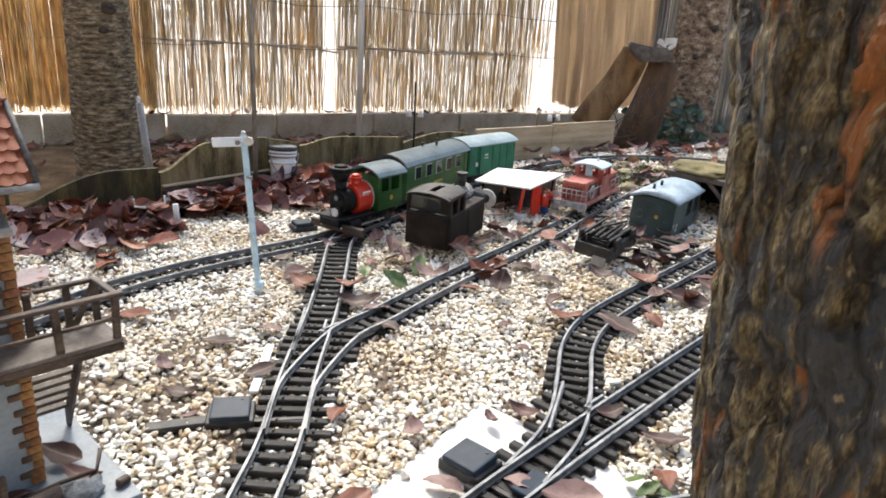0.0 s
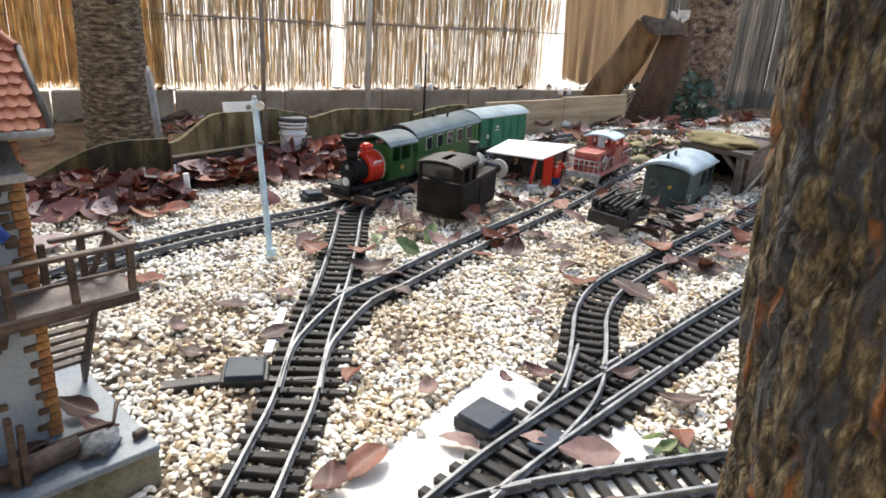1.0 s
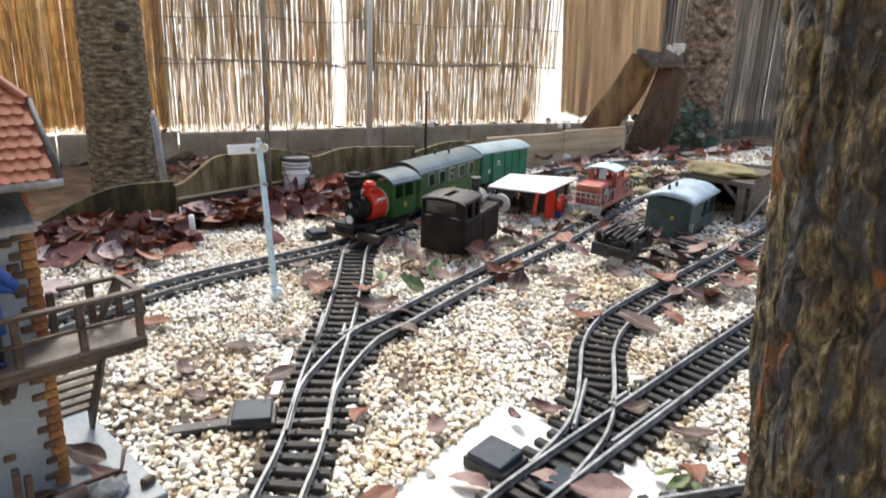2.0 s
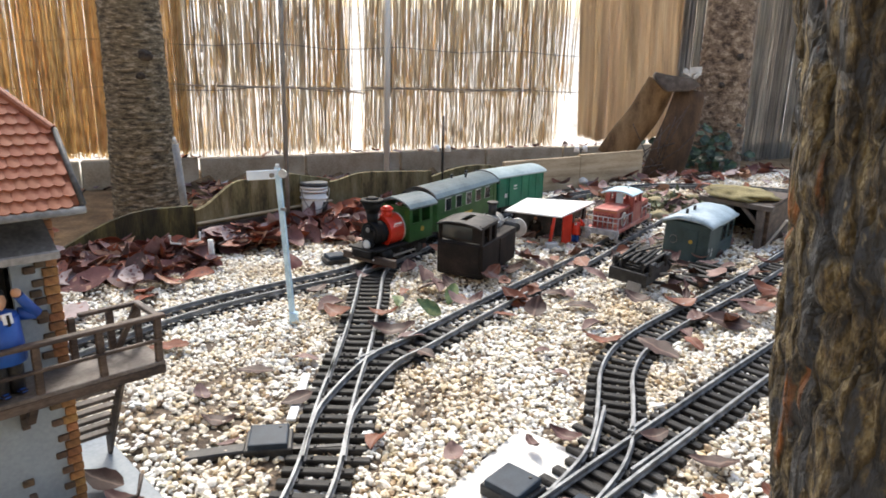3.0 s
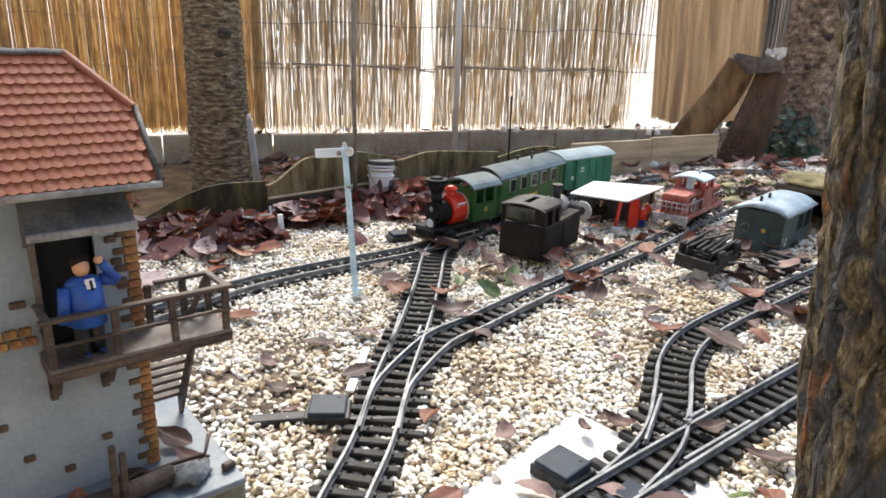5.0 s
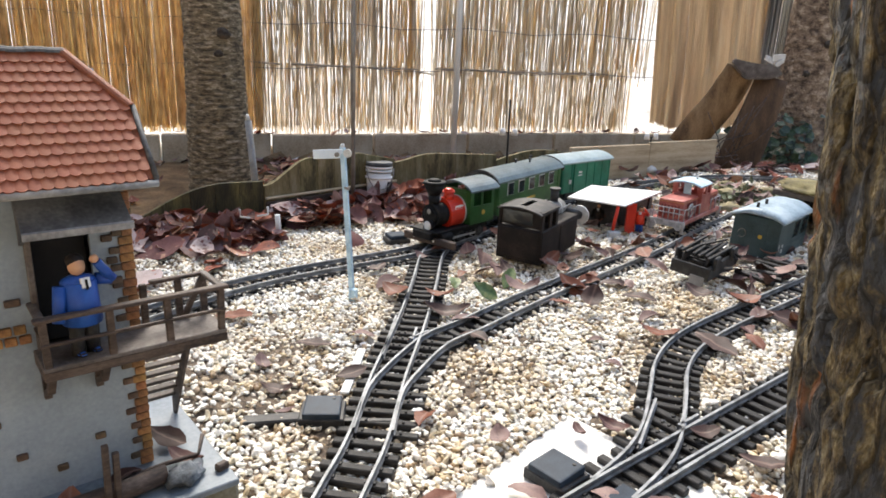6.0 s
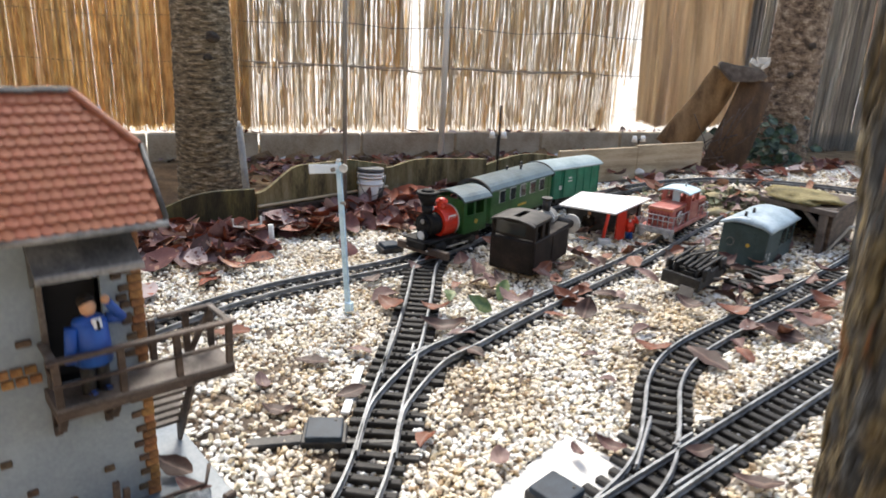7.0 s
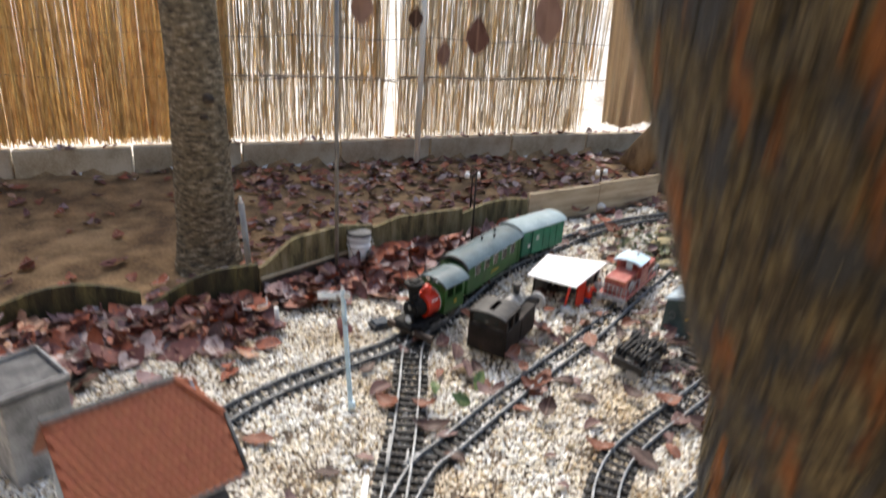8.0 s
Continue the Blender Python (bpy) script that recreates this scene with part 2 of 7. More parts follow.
KNOT = material("dark_knot", [(0.02, 0.015, 0.011), (0.06, 0.046, 0.034), (0.10, 0.078, 0.055)], 0.9, scale=60, fine=260, bump=0.8, depth=0.004)
REED_TINTS = ((0.0, (0.50, 0.42, 0.30)), (0.10, (0.66, 0.61, 0.52)), (0.26, (0.84, 0.80, 0.72)), (0.44, (0.95, 0.92, 0.83)), (0.58, (0.93, 0.79, 0.50)), (0.70, (0.80, 0.61, 0.32)), (0.82, (0.88, 0.84, 0.75)), (1.0, (0.99, 0.97, 0.90)))
REED = material("dry_reed", [(0.70, 0.65, 0.60), (0.92, 0.88, 0.82), (1.0, 1.0, 1.0)], 0.45, scale=14, fine=150, bump=0.2, depth=0.001, stretch=(6, 6, 0.8), translucent=0.72, tints=REED_TINTS)
MAT = material("split_bamboo", [(0.64, 0.48, 0.25), (0.83, 0.68, 0.41), (0.92, 0.80, 0.55)], 0.6, scale=8, fine=110, bump=0.3, depth=0.001, stretch=(6, 6, 2.0), per_island=0.13, translucent=0.72)
CONC = material("kerb_concrete", [(0.28, 0.21, 0.13), (0.43, 0.35, 0.245), (0.53, 0.45, 0.335)], 0.9, scale=7, fine=150, bump=0.5, depth=0.004, per_object=0.15)
MOSSY = material("mossy_palisade", [(0.045, 0.035, 0.015), (0.125, 0.10, 0.044), (0.185, 0.152, 0.072), (0.24, 0.20, 0.12)], 0.9, scale=12, fine=120, bump=0.6, depth=0.003, stretch=(3, 3, 0.6), per_object=0.12)
PALEW = material("pale_board", [(0.30, 0.22, 0.13), (0.46, 0.36, 0.23), (0.55, 0.45, 0.31)], 0.7, scale=8, fine=110, bump=0.3, depth=0.002, stretch=(0.6, 0.6, 5))
PLASTER = material("grey_plaster", [(0.235, 0.285, 0.335), (0.35, 0.41, 0.465)], 0.7, scale=16, fine=300, bump=0.25, depth=0.0008)
BASEGREY = material("grey_base_sheet", [(0.095, 0.125, 0.155), (0.16, 0.195, 0.23), (0.21, 0.245, 0.28)], 0.4, scale=14, fine=240, bump=0.2, depth=0.0006)
DAMPBLOCK = material("damp_mossy_concrete", [(0.05, 0.05, 0.03), (0.13, 0.125, 0.085), (0.22, 0.21, 0.16)], 0.85, scale=18, fine=200, bump=0.5, depth=0.003)
DIMBRICK = material("sooty_brick", [(0.045, 0.028, 0.018), (0.095, 0.06, 0.036), (0.15, 0.10, 0.062)], 0.7, scale=60, fine=420, bump=0.4, depth=0.0006, per_object=0.3)
TILE = material("clay_roof_tile", [(0.188, 0.051, 0.024), (0.265, 0.082, 0.039), (0.318, 0.110, 0.057)], 0.6, scale=40, fine=420, bump=0.2, depth=0.0004, per_object=0.08, spec=0.35)
BRICK = material("brown_brick", [(0.13, 0.055, 0.02), (0.28, 0.13, 0.045), (0.42, 0.22, 0.09)], 0.7, scale=60, fine=420, bump=0.4, depth=0.0006, per_object=0.3)
DWOOD = material("dark_wood", [(0.022, 0.013, 0.009), (0.06, 0.038, 0.027), (0.11, 0.08, 0.06)], 0.65, scale=40, fine=320, bump=0.4, depth=0.0008, stretch=(0.7, 0.7, 2))
DECK = material("weathered_deck", [(0.05, 0.04, 0.033), (0.105, 0.086, 0.075), (0.165, 0.145, 0.13)], 0.7, scale=30, fine=320, bump=0.4, depth=0.0008)
ASH = material("grey_roofing", [(0.13, 0.13, 0.13), (0.24, 0.24, 0.24), (0.36, 0.36, 0.355)], 0.7, scale=26, fine=260, bump=0.3, depth=0.0008)
AWNING = material("grey_awning", [(0.045, 0.046, 0.05), (0.095, 0.097, 0.10), (0.19, 0.19, 0.192)], 0.65, scale=26, fine=260, bump=0.3, depth=0.0008)
# Near black that stands in for the shade of unlit interiors.
SHADE = material("interior_shade", [(0.006, 0.006, 0.007), (0.012, 0.012, 0.013)], 0.8, scale=20, fine=200, bump=0.0)
GREEN1 = material("coach_green", [(0.008, 0.048, 0.009), (0.016, 0.085, 0.016), (0.03, 0.12, 0.026)], 0.36, scale=22, fine=300, bump=0.1, depth=0.0004)
GREEN2 = material("van_green", [(0.004, 0.10, 0.055), (0.008, 0.15, 0.085), (0.02, 0.19, 0.11)], 0.4, scale=22, fine=300, bump=0.1, depth=0.0004)
GREEN3 = material("faded_dark_green", [(0.013, 0.031, 0.032), (0.025, 0.053, 0.056), (0.047, 0.08, 0.082)], 0.5, scale=26, fine=300, bump=0.2, depth=0.0005)
ROOFG = material("grey_wagon_roof", [(0.055, 0.085, 0.095), (0.10, 0.145, 0.158), (0.15, 0.20, 0.215)], 0.3, scale=14, fine=200, bump=0.2, depth=0.0006)
# Van roof grey-green, made paler to carry the sky's glare in its colour.
ROOFV = material("glare_van_roof", [(0.20, 0.28, 0.30), (0.30, 0.39, 0.41), (0.40, 0.49, 0.51)], 0.35, scale=14, fine=200, bump=0.2, depth=0.0006)
ROOFB = material("blue_grey_wagon_roof", [(0.20, 0.27, 0.32), (0.32, 0.41, 0.47), (0.46, 0.54, 0.58)], 0.45, scale=24, fine=260, bump=0.4, depth=0.0015)
WORNGREY = material("worn_grey_paint", [(0.20, 0.20, 0.20), (0.34, 0.345, 0.345), (0.48, 0.485, 0.48)], 0.5, scale=50, fine=320, bump=0.2, depth=0.0004)
REDDARK = material("shaded_red_louvre", [(0.14, 0.018, 0.014), (0.22, 0.035, 0.028)], 0.5, scale=40, fine=300, bump=0.1, depth=0.0003)
REDP = material("bright_red_paint", [(0.50, 0.022, 0.008), (0.66, 0.045, 0.018)], 0.35, scale=24, fine=300, bump=0.1, depth=0.0003)
REDF = material("faded_red_paint", [(0.29, 0.052, 0.042), (0.39, 0.10, 0.08), (0.48, 0.19, 0.155)], 0.45, scale=30, fine=300, bump=0.2, depth=0.0005)
BROWNL = material("rusty_brown_body", [(0.009, 0.007, 0.006), (0.016, 0.012, 0.010), (0.034, 0.024, 0.019)], 0.6, scale=26, fine=300, bump=0.3, depth=0.0006, spec=0.2)
WHITE = material("white_sheet", [(0.76, 0.76, 0.75), (0.84, 0.84, 0.83)], 0.5, scale=9, fine=200, bump=0.1, depth=0.0006)
IVORY = material("soiled_white", [(0.45, 0.45, 0.43), (0.70, 0.71, 0.70)], 0.5, scale=40, fine=300, bump=0.15, depth=0.0005)
PALEBLUE = material("pale_blue_enamel", [(0.34, 0.50, 0.60), (0.50, 0.68, 0.78), (0.62, 0.76, 0.84)], 0.4, scale=30, fine=300, bump=0.15, depth=0.0005)
GREYROD = material("grey_metal_rod", [(0.17, 0.16, 0.15), (0.30, 0.29, 0.27)], 0.5, 0.3, scale=30, fine=300, bump=0.15, depth=0.0005)
BLUEC = material("blue_coat", [(0.012, 0.06, 0.30), (0.02, 0.10, 0.42)], 0.45, scale=40, fine=300, bump=0.1, depth=0.0004)
SKINP = material("figure_tan", [(0.50, 0.27, 0.15), (0.60, 0.36, 0.22)], 0.5, scale=60, fine=300, bump=0.0)
ORANGE = material("orange_fin", [(0.4, 0.15, 0.04), (0.5, 0.2, 0.06)], 0.5, scale=60, fine=300, bump=0.0)
YELLOW = material("mustard_yellow", [(0.42, 0.27, 0.03), (0.55, 0.38, 0.06)], 0.5, scale=60, fine=300, bump=0.0)
ROCKM = material("lichen_stone", [(0.14, 0.12, 0.06), (0.30, 0.25, 0.13), (0.42, 0.37, 0.24)], 0.85, scale=18, fine=200, bump=0.6, depth=0.004)
SLABY = material("mossy_yellow_stone", [(0.07, 0.058, 0.022), (0.17, 0.14, 0.052), (0.27, 0.23, 0.11)], 0.85, scale=22, fine=200, bump=0.6, depth=0.004)
GLASS = bpy.data.materials.new("dark_window_glass")
GLASS.use_nodes = True
GLASS.node_tree.nodes["Principled BSDF"].inputs["Base Color"].default_value = (0.02, 0.025, 0.025, 1)
GLASS.node_tree.nodes["Principled BSDF"].inputs["Roughness"].default_value = 0.08


# ---------------- mesh helpers ----------------
def frames_of(p0, p1):
    d = (Vector(p1) - Vector(p0))
    return d.length, Matrix.Translation((Vector(p0) + Vector(p1)) / 2) @ d.to_track_quat("Z", "Y").to_matrix().to_4x4()


def box(bm, c, s, rot=(0, 0, 0), bevel=0.0, mat=0, seg=1):
    """A box of size s round c, its edges rounded by bevel."""
    m = pose(*c, *rot) @ Matrix.Diagonal((*s, 1))
    made = bmesh.ops.create_cube(bm, size=1, matrix=m)["verts"]
    faces = {f for v in made for f in v.link_faces}
    if bevel:
        out = bmesh.ops.bevel(bm, geom=list({e for v in made for e in v.link_edges}), offset=bevel, segments=seg, affect="EDGES", profile=0.6)
        faces = set(out["faces"]) | {f for f in faces if f.is_valid}
    for f in faces:
        f.material_index = mat
    return bm


def rod(bm, p0, p1, r0, r1=None, seg=10, mat=0):
    """A round bar from p0 to p1."""
    length, m = frames_of(p0, p1)
    made = bmesh.ops.create_cone(bm, cap_ends=True, segments=seg, radius1=r0, radius2=r0 if r1 is None else r1, depth=length, matrix=m)["verts"]
    for f in {f for v in made for f in v.link_faces}:
        f.material_index, f.smooth = mat, len(f.verts) == 4
    return bm


def blob(bm, c, s, rot=(0, 0, 0), sub=2, mat=0, rough=0.0, seed=0.0):
    made = bmesh.ops.create_icosphere(bm, subdivisions=sub, radius=1)["verts"]
    m = pose(*c, *rot)
    for v in made:
        k = 1 + rough * noise.noise(v.co * 1.9 + Vector((seed, seed * 0.7, 1.3)))
        v.co = m @ Vector((v.co.x * s[0] * k, v.co.y * s[1] * k, v.co.z * s[2] * k))
    for f in {f for v in made for f in v.link_faces}:
        f.material_index, f.smooth = mat, True
    return bm


def prism(bm, poly, axis, a, b, mat=0, m=None):
    """A flat outline swept from a to b along x ("x": outline in y, z) or along y ("y": outline in x, z) or z."""
    put = {"x": lambda p, k: (k, p[0], p[1]), "y": lambda p, k: (p[0], k, p[1]), "z": lambda p, k: (p[0], p[1], k)}[axis]
    m = m or Matrix()
    lo = [bm.verts.new(m @ Vector(put(p, a))) for p in poly]
    hi = [bm.verts.new(m @ Vector(put(p, b))) for p in poly]
    n = len(poly)
    faces = [bm.faces.new(lo), bm.faces.new(hi)] + [bm.faces.new((lo[i], lo[(i + 1) % n], hi[(i + 1) % n], hi[i])) for i in range(n)]
    for f in faces:
        f.material_index = mat
    bmesh.ops.recalc_face_normals(bm, faces=faces)
    return bm


def sweep(bm, pts, profile, mat=0, smooth=True, picks=None):
    """A closed profile (side, up) carried along a line of points."""
    rings = []
    for i, p in enumerate(pts):
        d = (Vector(pts[min(i + 1, len(pts) - 1)]) - Vector(pts[max(i - 1, 0)])).normalized()
        side = Vector((d.y, -d.x, 0)).normalized() if abs(d.z) < 0.98 else Vector((1, 0, 0))
        up = side.cross(d)
        rings.append([bm.verts.new(Vector(p) + side * a + up * b) for a, b in profile])
    n, faces = len(profile), []
    for r, q in zip(rings, rings[1:]):
        faces += [bm.faces.new((r[i], r[(i + 1) % n], q[(i + 1) % n], q[i])) for i in range(n)]
    for k, f in enumerate(faces):
        f.material_index = (picks or {}).get(k % n, mat)
    ends = [bm.faces.new(rings[0]), bm.faces.new(rings[-1])]
    faces += ends
    for f in ends:
        f.material_index = mat
    for f in faces:
        f.smooth = smooth and len(f.verts) == 4
    bmesh.ops.recalc_face_normals(bm, faces=faces)
    return bm


def ring_profile(r, n=8):
    return [(r * math.cos(2 * math.pi * i / n), r * math.sin(2 * math.pi * i / n)) for i in range(n)]


def mesh_of(name, bm, mats):
    me = bpy.data.meshes.new(name)
    bm.to_mesh(me)
    bm.free()
    for m in (mats if isinstance(mats, (list, tuple)) else [mats]):
        me.materials.append(m)
    return me


def part(name, bm, mats, parent=None, label=""):
    ob = new(name, bm if isinstance(bm, bpy.types.Mesh) else mesh_of(name, bm, mats))
    ob.parent = parent
    return tagged(ob, label)


def thing(name, m, label, category, group="", kind=""):
    ob = new(name)
    ob.empty_display_size = 0.02
    ob.matrix_world = m
    return tagged(ob, label, category, group, kind)


def fast_mesh(name, verts, faces, mats, smooth=False):
    """A mesh from arrays; faces all have the same number of corners."""
    me = bpy.data.meshes.new(name)
    verts, faces = np.asarray(verts, dtype=np.float32), np.asarray(faces, dtype=np.int32)
    k = faces.shape[1]
    me.vertices.add(len(verts))
    me.vertices.foreach_set("co", verts.ravel())
    me.loops.add(faces.size)
    me.loops.foreach_set("vertex_index", faces.ravel())
    me.polygons.add(len(faces))
    me.polygons.foreach_set("loop_start", np.arange(0, faces.size, k, dtype=np.int32))
    me.polygons.foreach_set("use_smooth", np.full(len(faces), smooth))
    me.update(calc_edges=True)
    for m in (mats if isinstance(mats, (list, tuple)) else [mats]):
        me.materials.append(m)
    return me


# ---------------- plan ----------------
EDGE = [(-6.0, -2.2), (-2.2, 0.62), (-1.25, 1.30), (-0.97, 1.49), (-0.74, 1.68), (-0.53, 2.04), (-0.07, 2.60), (0.48, 3.10), (1.3, 3.72), (6.0, 6.6)]
KERB0, KERBD, KERBN = Vector((-0.775, 4.05)), Vector((0.842, 0.539)), Vector((-0.539, 0.842))
HOUSE = pose(-0.243, 0.607, 0, 0, 0, math.degrees(math.atan2(0.811, 0.585)))   # x along the front, y to the back
HOUSE_INV = HOUSE.inverted()


def edge_distance(x, y):
    """Metres outside (+) or inside (-) the bed's edging."""
    best = 1e9
    for (ax, ay), (bx, by) in zip(EDGE, EDGE[1:]):
        dx, dy = bx - ax, by - ay
        t = max(0, min(1, ((x - ax) * dx + (y - ay) * dy) / (dx * dx + dy * dy)))
        d = math.hypot(x - ax - t * dx, y - ay - t * dy)
        if d < abs(best):
            best = d if (dx * (y - ay) - dy * (x - ax)) > 0 else -d
    return best


def kerb_distance(x, y):
    return (Vector((x, y)) - KERB0).dot(KERBN)


def ground_z(x, y):
    d, k = edge_distance(x, y), kerb_distance(x, y)
    if k > 0.02:
        return -0.13 + 0.17 * min(max(0.0, k - 0.3), 10.0)
    if d > 0.012:
        return max(-0.2, -0.06 - 0.22 * min(d, 1.5)) + 0.012 * noise.noise(Vector((x * 5, y * 5, 0)))
    bank = 0.022 * math.exp(-(((x + 0.42) / 0.16) ** 2 + ((y - 0.80) / 0.12) ** 2))
    heap = -0.012 * math.exp(-((d + 0.05) / 0.10) ** 2) if x > -1.4 and y < 2.9 else 0.0
    return bank + heap + 0.003 * noise.noise(Vector((x * 9, y * 9, 3)))


def catmull(pts, step=0.01):
    out, P = [], [Vector(p) for p in pts]
    P = [2 * P[0] - P[1]] + P + [2 * P[-1] - P[-2]]
    for a, b, c, d in zip(P, P[1:], P[2:], P[3:]):
        n = max(2, int((c - b).length / step))
        for i in range(n):
            t = i / n
            out.append(0.5 * ((2 * b) + (c - a) * t + (2 * a - 5 * b + 4 * c - d) * t * t + (3 * b - a - 3 * c + d) * t ** 3))
    return out + [P[-2]]


TRACKS = {
    "main": [(-0.70, 0.70), (-0.64, 0.87), (-0.585, 1.02), (-0.54, 1.145), (-0.477, 1.257), (-0.40, 1.36), (-0.31, 1.475), (-0.245, 1.59), (-0.205, 1.69), (-0.168, 1.82), (-0.132, 1.955), (-0.08, 2.09), (-0.008, 2.22), (0.10, 2.39), (0.21, 2.56), (0.35, 2.72), (0.53, 2.85), (0.76, 2.90), (1.0, 2.87), (1.25, 2.75)],
    "left": [(-0.085, 0.42), (-0.095, 0.58), (-0.104, 0.684), (-0.113, 0.773), (-0.143, 0.93), (-0.172, 1.12), (-0.208, 1.31), (-0.243, 1.48), (-0.247, 1.585)],
    "middle": [(-0.113, 0.79), (-0.128, 0.86), (-0.133, 0.925), (-0.115, 1.06), (-0.075, 1.143), (-0.009, 1.29), (0.075, 1.46), (0.21, 1.723), (0.30, 1.93), (0.385, 2.12), (0.48, 2.33)],
    "right_straight": [(0.015, 0.50), (0.06, 0.583), (0.103, 0.66), (0.136, 0.716), (0.205, 0.815), (0.31, 0.96), (0.43, 1.125), (0.56, 1.30), (0.72, 1.51), (0.95, 1.80)],
    "right_curved": [(0.167, 0.765), (0.205, 0.845), (0.224, 0.92), (0.234, 1.022), (0.242, 1.106), (0.271, 1.20), (0.334, 1.31), (0.462, 1.495), (0.552, 1.625), (0.66, 1.79), (0.80, 2.02), (0.93, 2.25)],
    "near": [(0.075, 0.60), (0.13, 0.638), (0.19, 0.672), (0.30, 0.722), (0.45, 0.785), (0.65, 0.86), (0.95, 0.94)],
}
LINES = {k: catmull([(x, y, 0) for x, y in v]) for k, v in TRACKS.items()}
TRACK_XY = np.array([(p.x, p.y) for v in LINES.values() for p in v])


def track_distance(x, y):
    return np.sqrt(((TRACK_XY - np.array((x, y))) ** 2).sum(1).min())


# ---------------- ground ----------------
xs = [-60, -25, -12, -8, -6] + [round(-5 + 0.1 * i, 3) for i in range(32)] + [round(-1.8 + 0.04 * i, 3) for i in range(81)] + [1.5 + 0.15 * i for i in range(20)] + [5, 6, 8, 12, 25, 60]
ys = [-60, -25, -10, -6, -4.5, -3.5] + [round(-2.7 + 0.15 * i, 3) for i in range(18)] + [round(0.04 * i, 3) for i in range(82)] + [3.3 + 0.1 * i for i in range(36)] + [7.2, 7.8, 8.5, 9.5, 11, 13, 16, 20, 30, 80]
bm = bmesh.new()
grid = [[bm.verts.new((x, y, ground_z(x, y) - 0.004)) for x in xs] for y in ys]
for j in range(len(ys) - 1):
    for i in range(len(xs) - 1):
        f = bm.faces.new((grid[j][i], grid[j][i + 1], grid[j + 1][i + 1], grid[j + 1][i]))
        cx, cy = (xs[i] + xs[i + 1]) / 2, (ys[j] + ys[j + 1]) / 2
        f.material_index = 2 if kerb_distance(cx, cy) > 0.03 else 1 if edge_distance(cx, cy) > 0 else 0 if -0.95 < cx < 1.0 and 0.38 < cy < 3.5 else 3
        f.smooth = True
tagged(part("ground", bm, [GRIT, SOIL, PAVING, PEBBLE]), "garden ground of grit and bare brown soil", "ground", kind="structure")

# ---------------- unseen wall added to hold back sky light -----
bm = box(bmesh.new(), (0.0, -1.6, 1.0), (9.0, 0.2, 2.6), bevel=0.01)
tagged(part("wall_south", bm, CONC), "unseen plain wall added to block sky light", "wall", kind="structure")


# ---------------- tracks ----------------
RAIL_PROFILE = [(-0.0032, 0.0), (0.0032, 0.0), (0.0032, 0.0012), (0.0009, 0.0020), (0.0009, 0.0058), (0.0017, 0.0066), (0.0017, 0.0088), (-0.0017, 0.0088), (-0.0017, 0.0066), (-0.0009, 0.0058), (-0.0009, 0.0020), (-0.0032, 0.0012)]
GAUGE, RAIL_Z = 0.0235, 0.0062
HEAD = {5: 1, 6: 1, 7: 1}


def offset_line(line, d, z):
    out = []
    for i, p in enumerate(line):
        t = (line[min(i + 1, len(line) - 1)] - line[max(i - 1, 0)]).normalized()
        out.append(Vector((p.x + t.y * d, p.y - t.x * d, z)))
    return out


def sleeper_mesh(length):
    bm = bmesh.new()
    box(bm, (0, 0, 0.002), (length, 0.0115, 0.0085), bevel=0.0012)
    for s in (-1, 1):
        for k in (-1, 1):
            box(bm, (s * GAUGE + k * 0.0048, 0, 0.0070), (0.0034, 0.0062, 0.0026), bevel=0.0006)
    return mesh_of("sleeper", bm, SLEEPER)


SLEEPERS = {n: sleeper_mesh(n) for n in (0.084, 0.10, 0.118, 0.142)}


def track(key, label, skip=(), only=None, wide=None, sunk=()):
    line = LINES[key]
    t = thing("railway_track", Matrix(), label, "track", "garden railway tracks")
    for s in (-1, 1):
        pts = offset_line(line, s * GAUGE, RAIL_Z)[:: 2]
        bm = sweep(bmesh.new(), pts, RAIL_PROFILE, smooth=False, picks=HEAD)
        part("rail", bm, [RAILWEB, RAIL], t)
        bm = sweep(bmesh.new(), [Vector((p.x, p.y, 0)) for p in pts], [(-0.002, -0.003), (0.002, -0.003), (0.002, 0.0022), (-0.002, 0.0022)], smooth=False)
        part("sleeper_web", bm, SLEEPER, t)
    run, at, r = 0.0, 0.012, random.Random(len(key))
    for a, b in zip(line, line[1:]):
        step = (b - a).length
        while run + step > at:
            p = a + (b - a) * ((at - run) / step)
            if not any(lo < at < hi for lo, hi in skip):
                size = next((n for lo, hi, n in (wide or ()) if lo < at < hi), 0.084)
                d = (b - a).normalized()
                ob = part("sleeper", SLEEPERS[size], None, t)
                shift = {0.084: 0.0, 0.10: 0.007, 0.118: 0.014, 0.142: 0.027}[size] * (only or 1)
                ob.matrix_world = pose(p.x + d.y * shift, p.y - d.x * shift, r.uniform(-0.0006, 0.0006) - next((k for lo, hi, k in sunk if lo < at < hi), 0.0), 0, r.uniform(-0.6, 0.6), math.degrees(math.atan2(-d.x, d.y)) + r.uniform(-1.5, 1.5))
            at += 0.0245
        run += step
    return t


track("main", "weathered metal rails on dark plastic sleepers in pale gravel", sunk=[(-1, 0.9, 0.003)])
track("left", "weathered metal rails on dark plastic sleepers with a turnout", wide=[(0.37, 0.56, 0.10), (0.56, 0.68, 0.118)])
track("middle", "weathered curved metal rails half buried in gravel and leaves", skip=[(-1, 0.32)], sunk=[(0.46, 9, 0.0055)])
track("right_straight", "weathered metal rails on dark plastic sleepers with a turnout", wide=[(0.30, 0.38, 0.10), (0.38, 0.45, 0.118), (0.45, 0.525, 0.142)], only=-1)
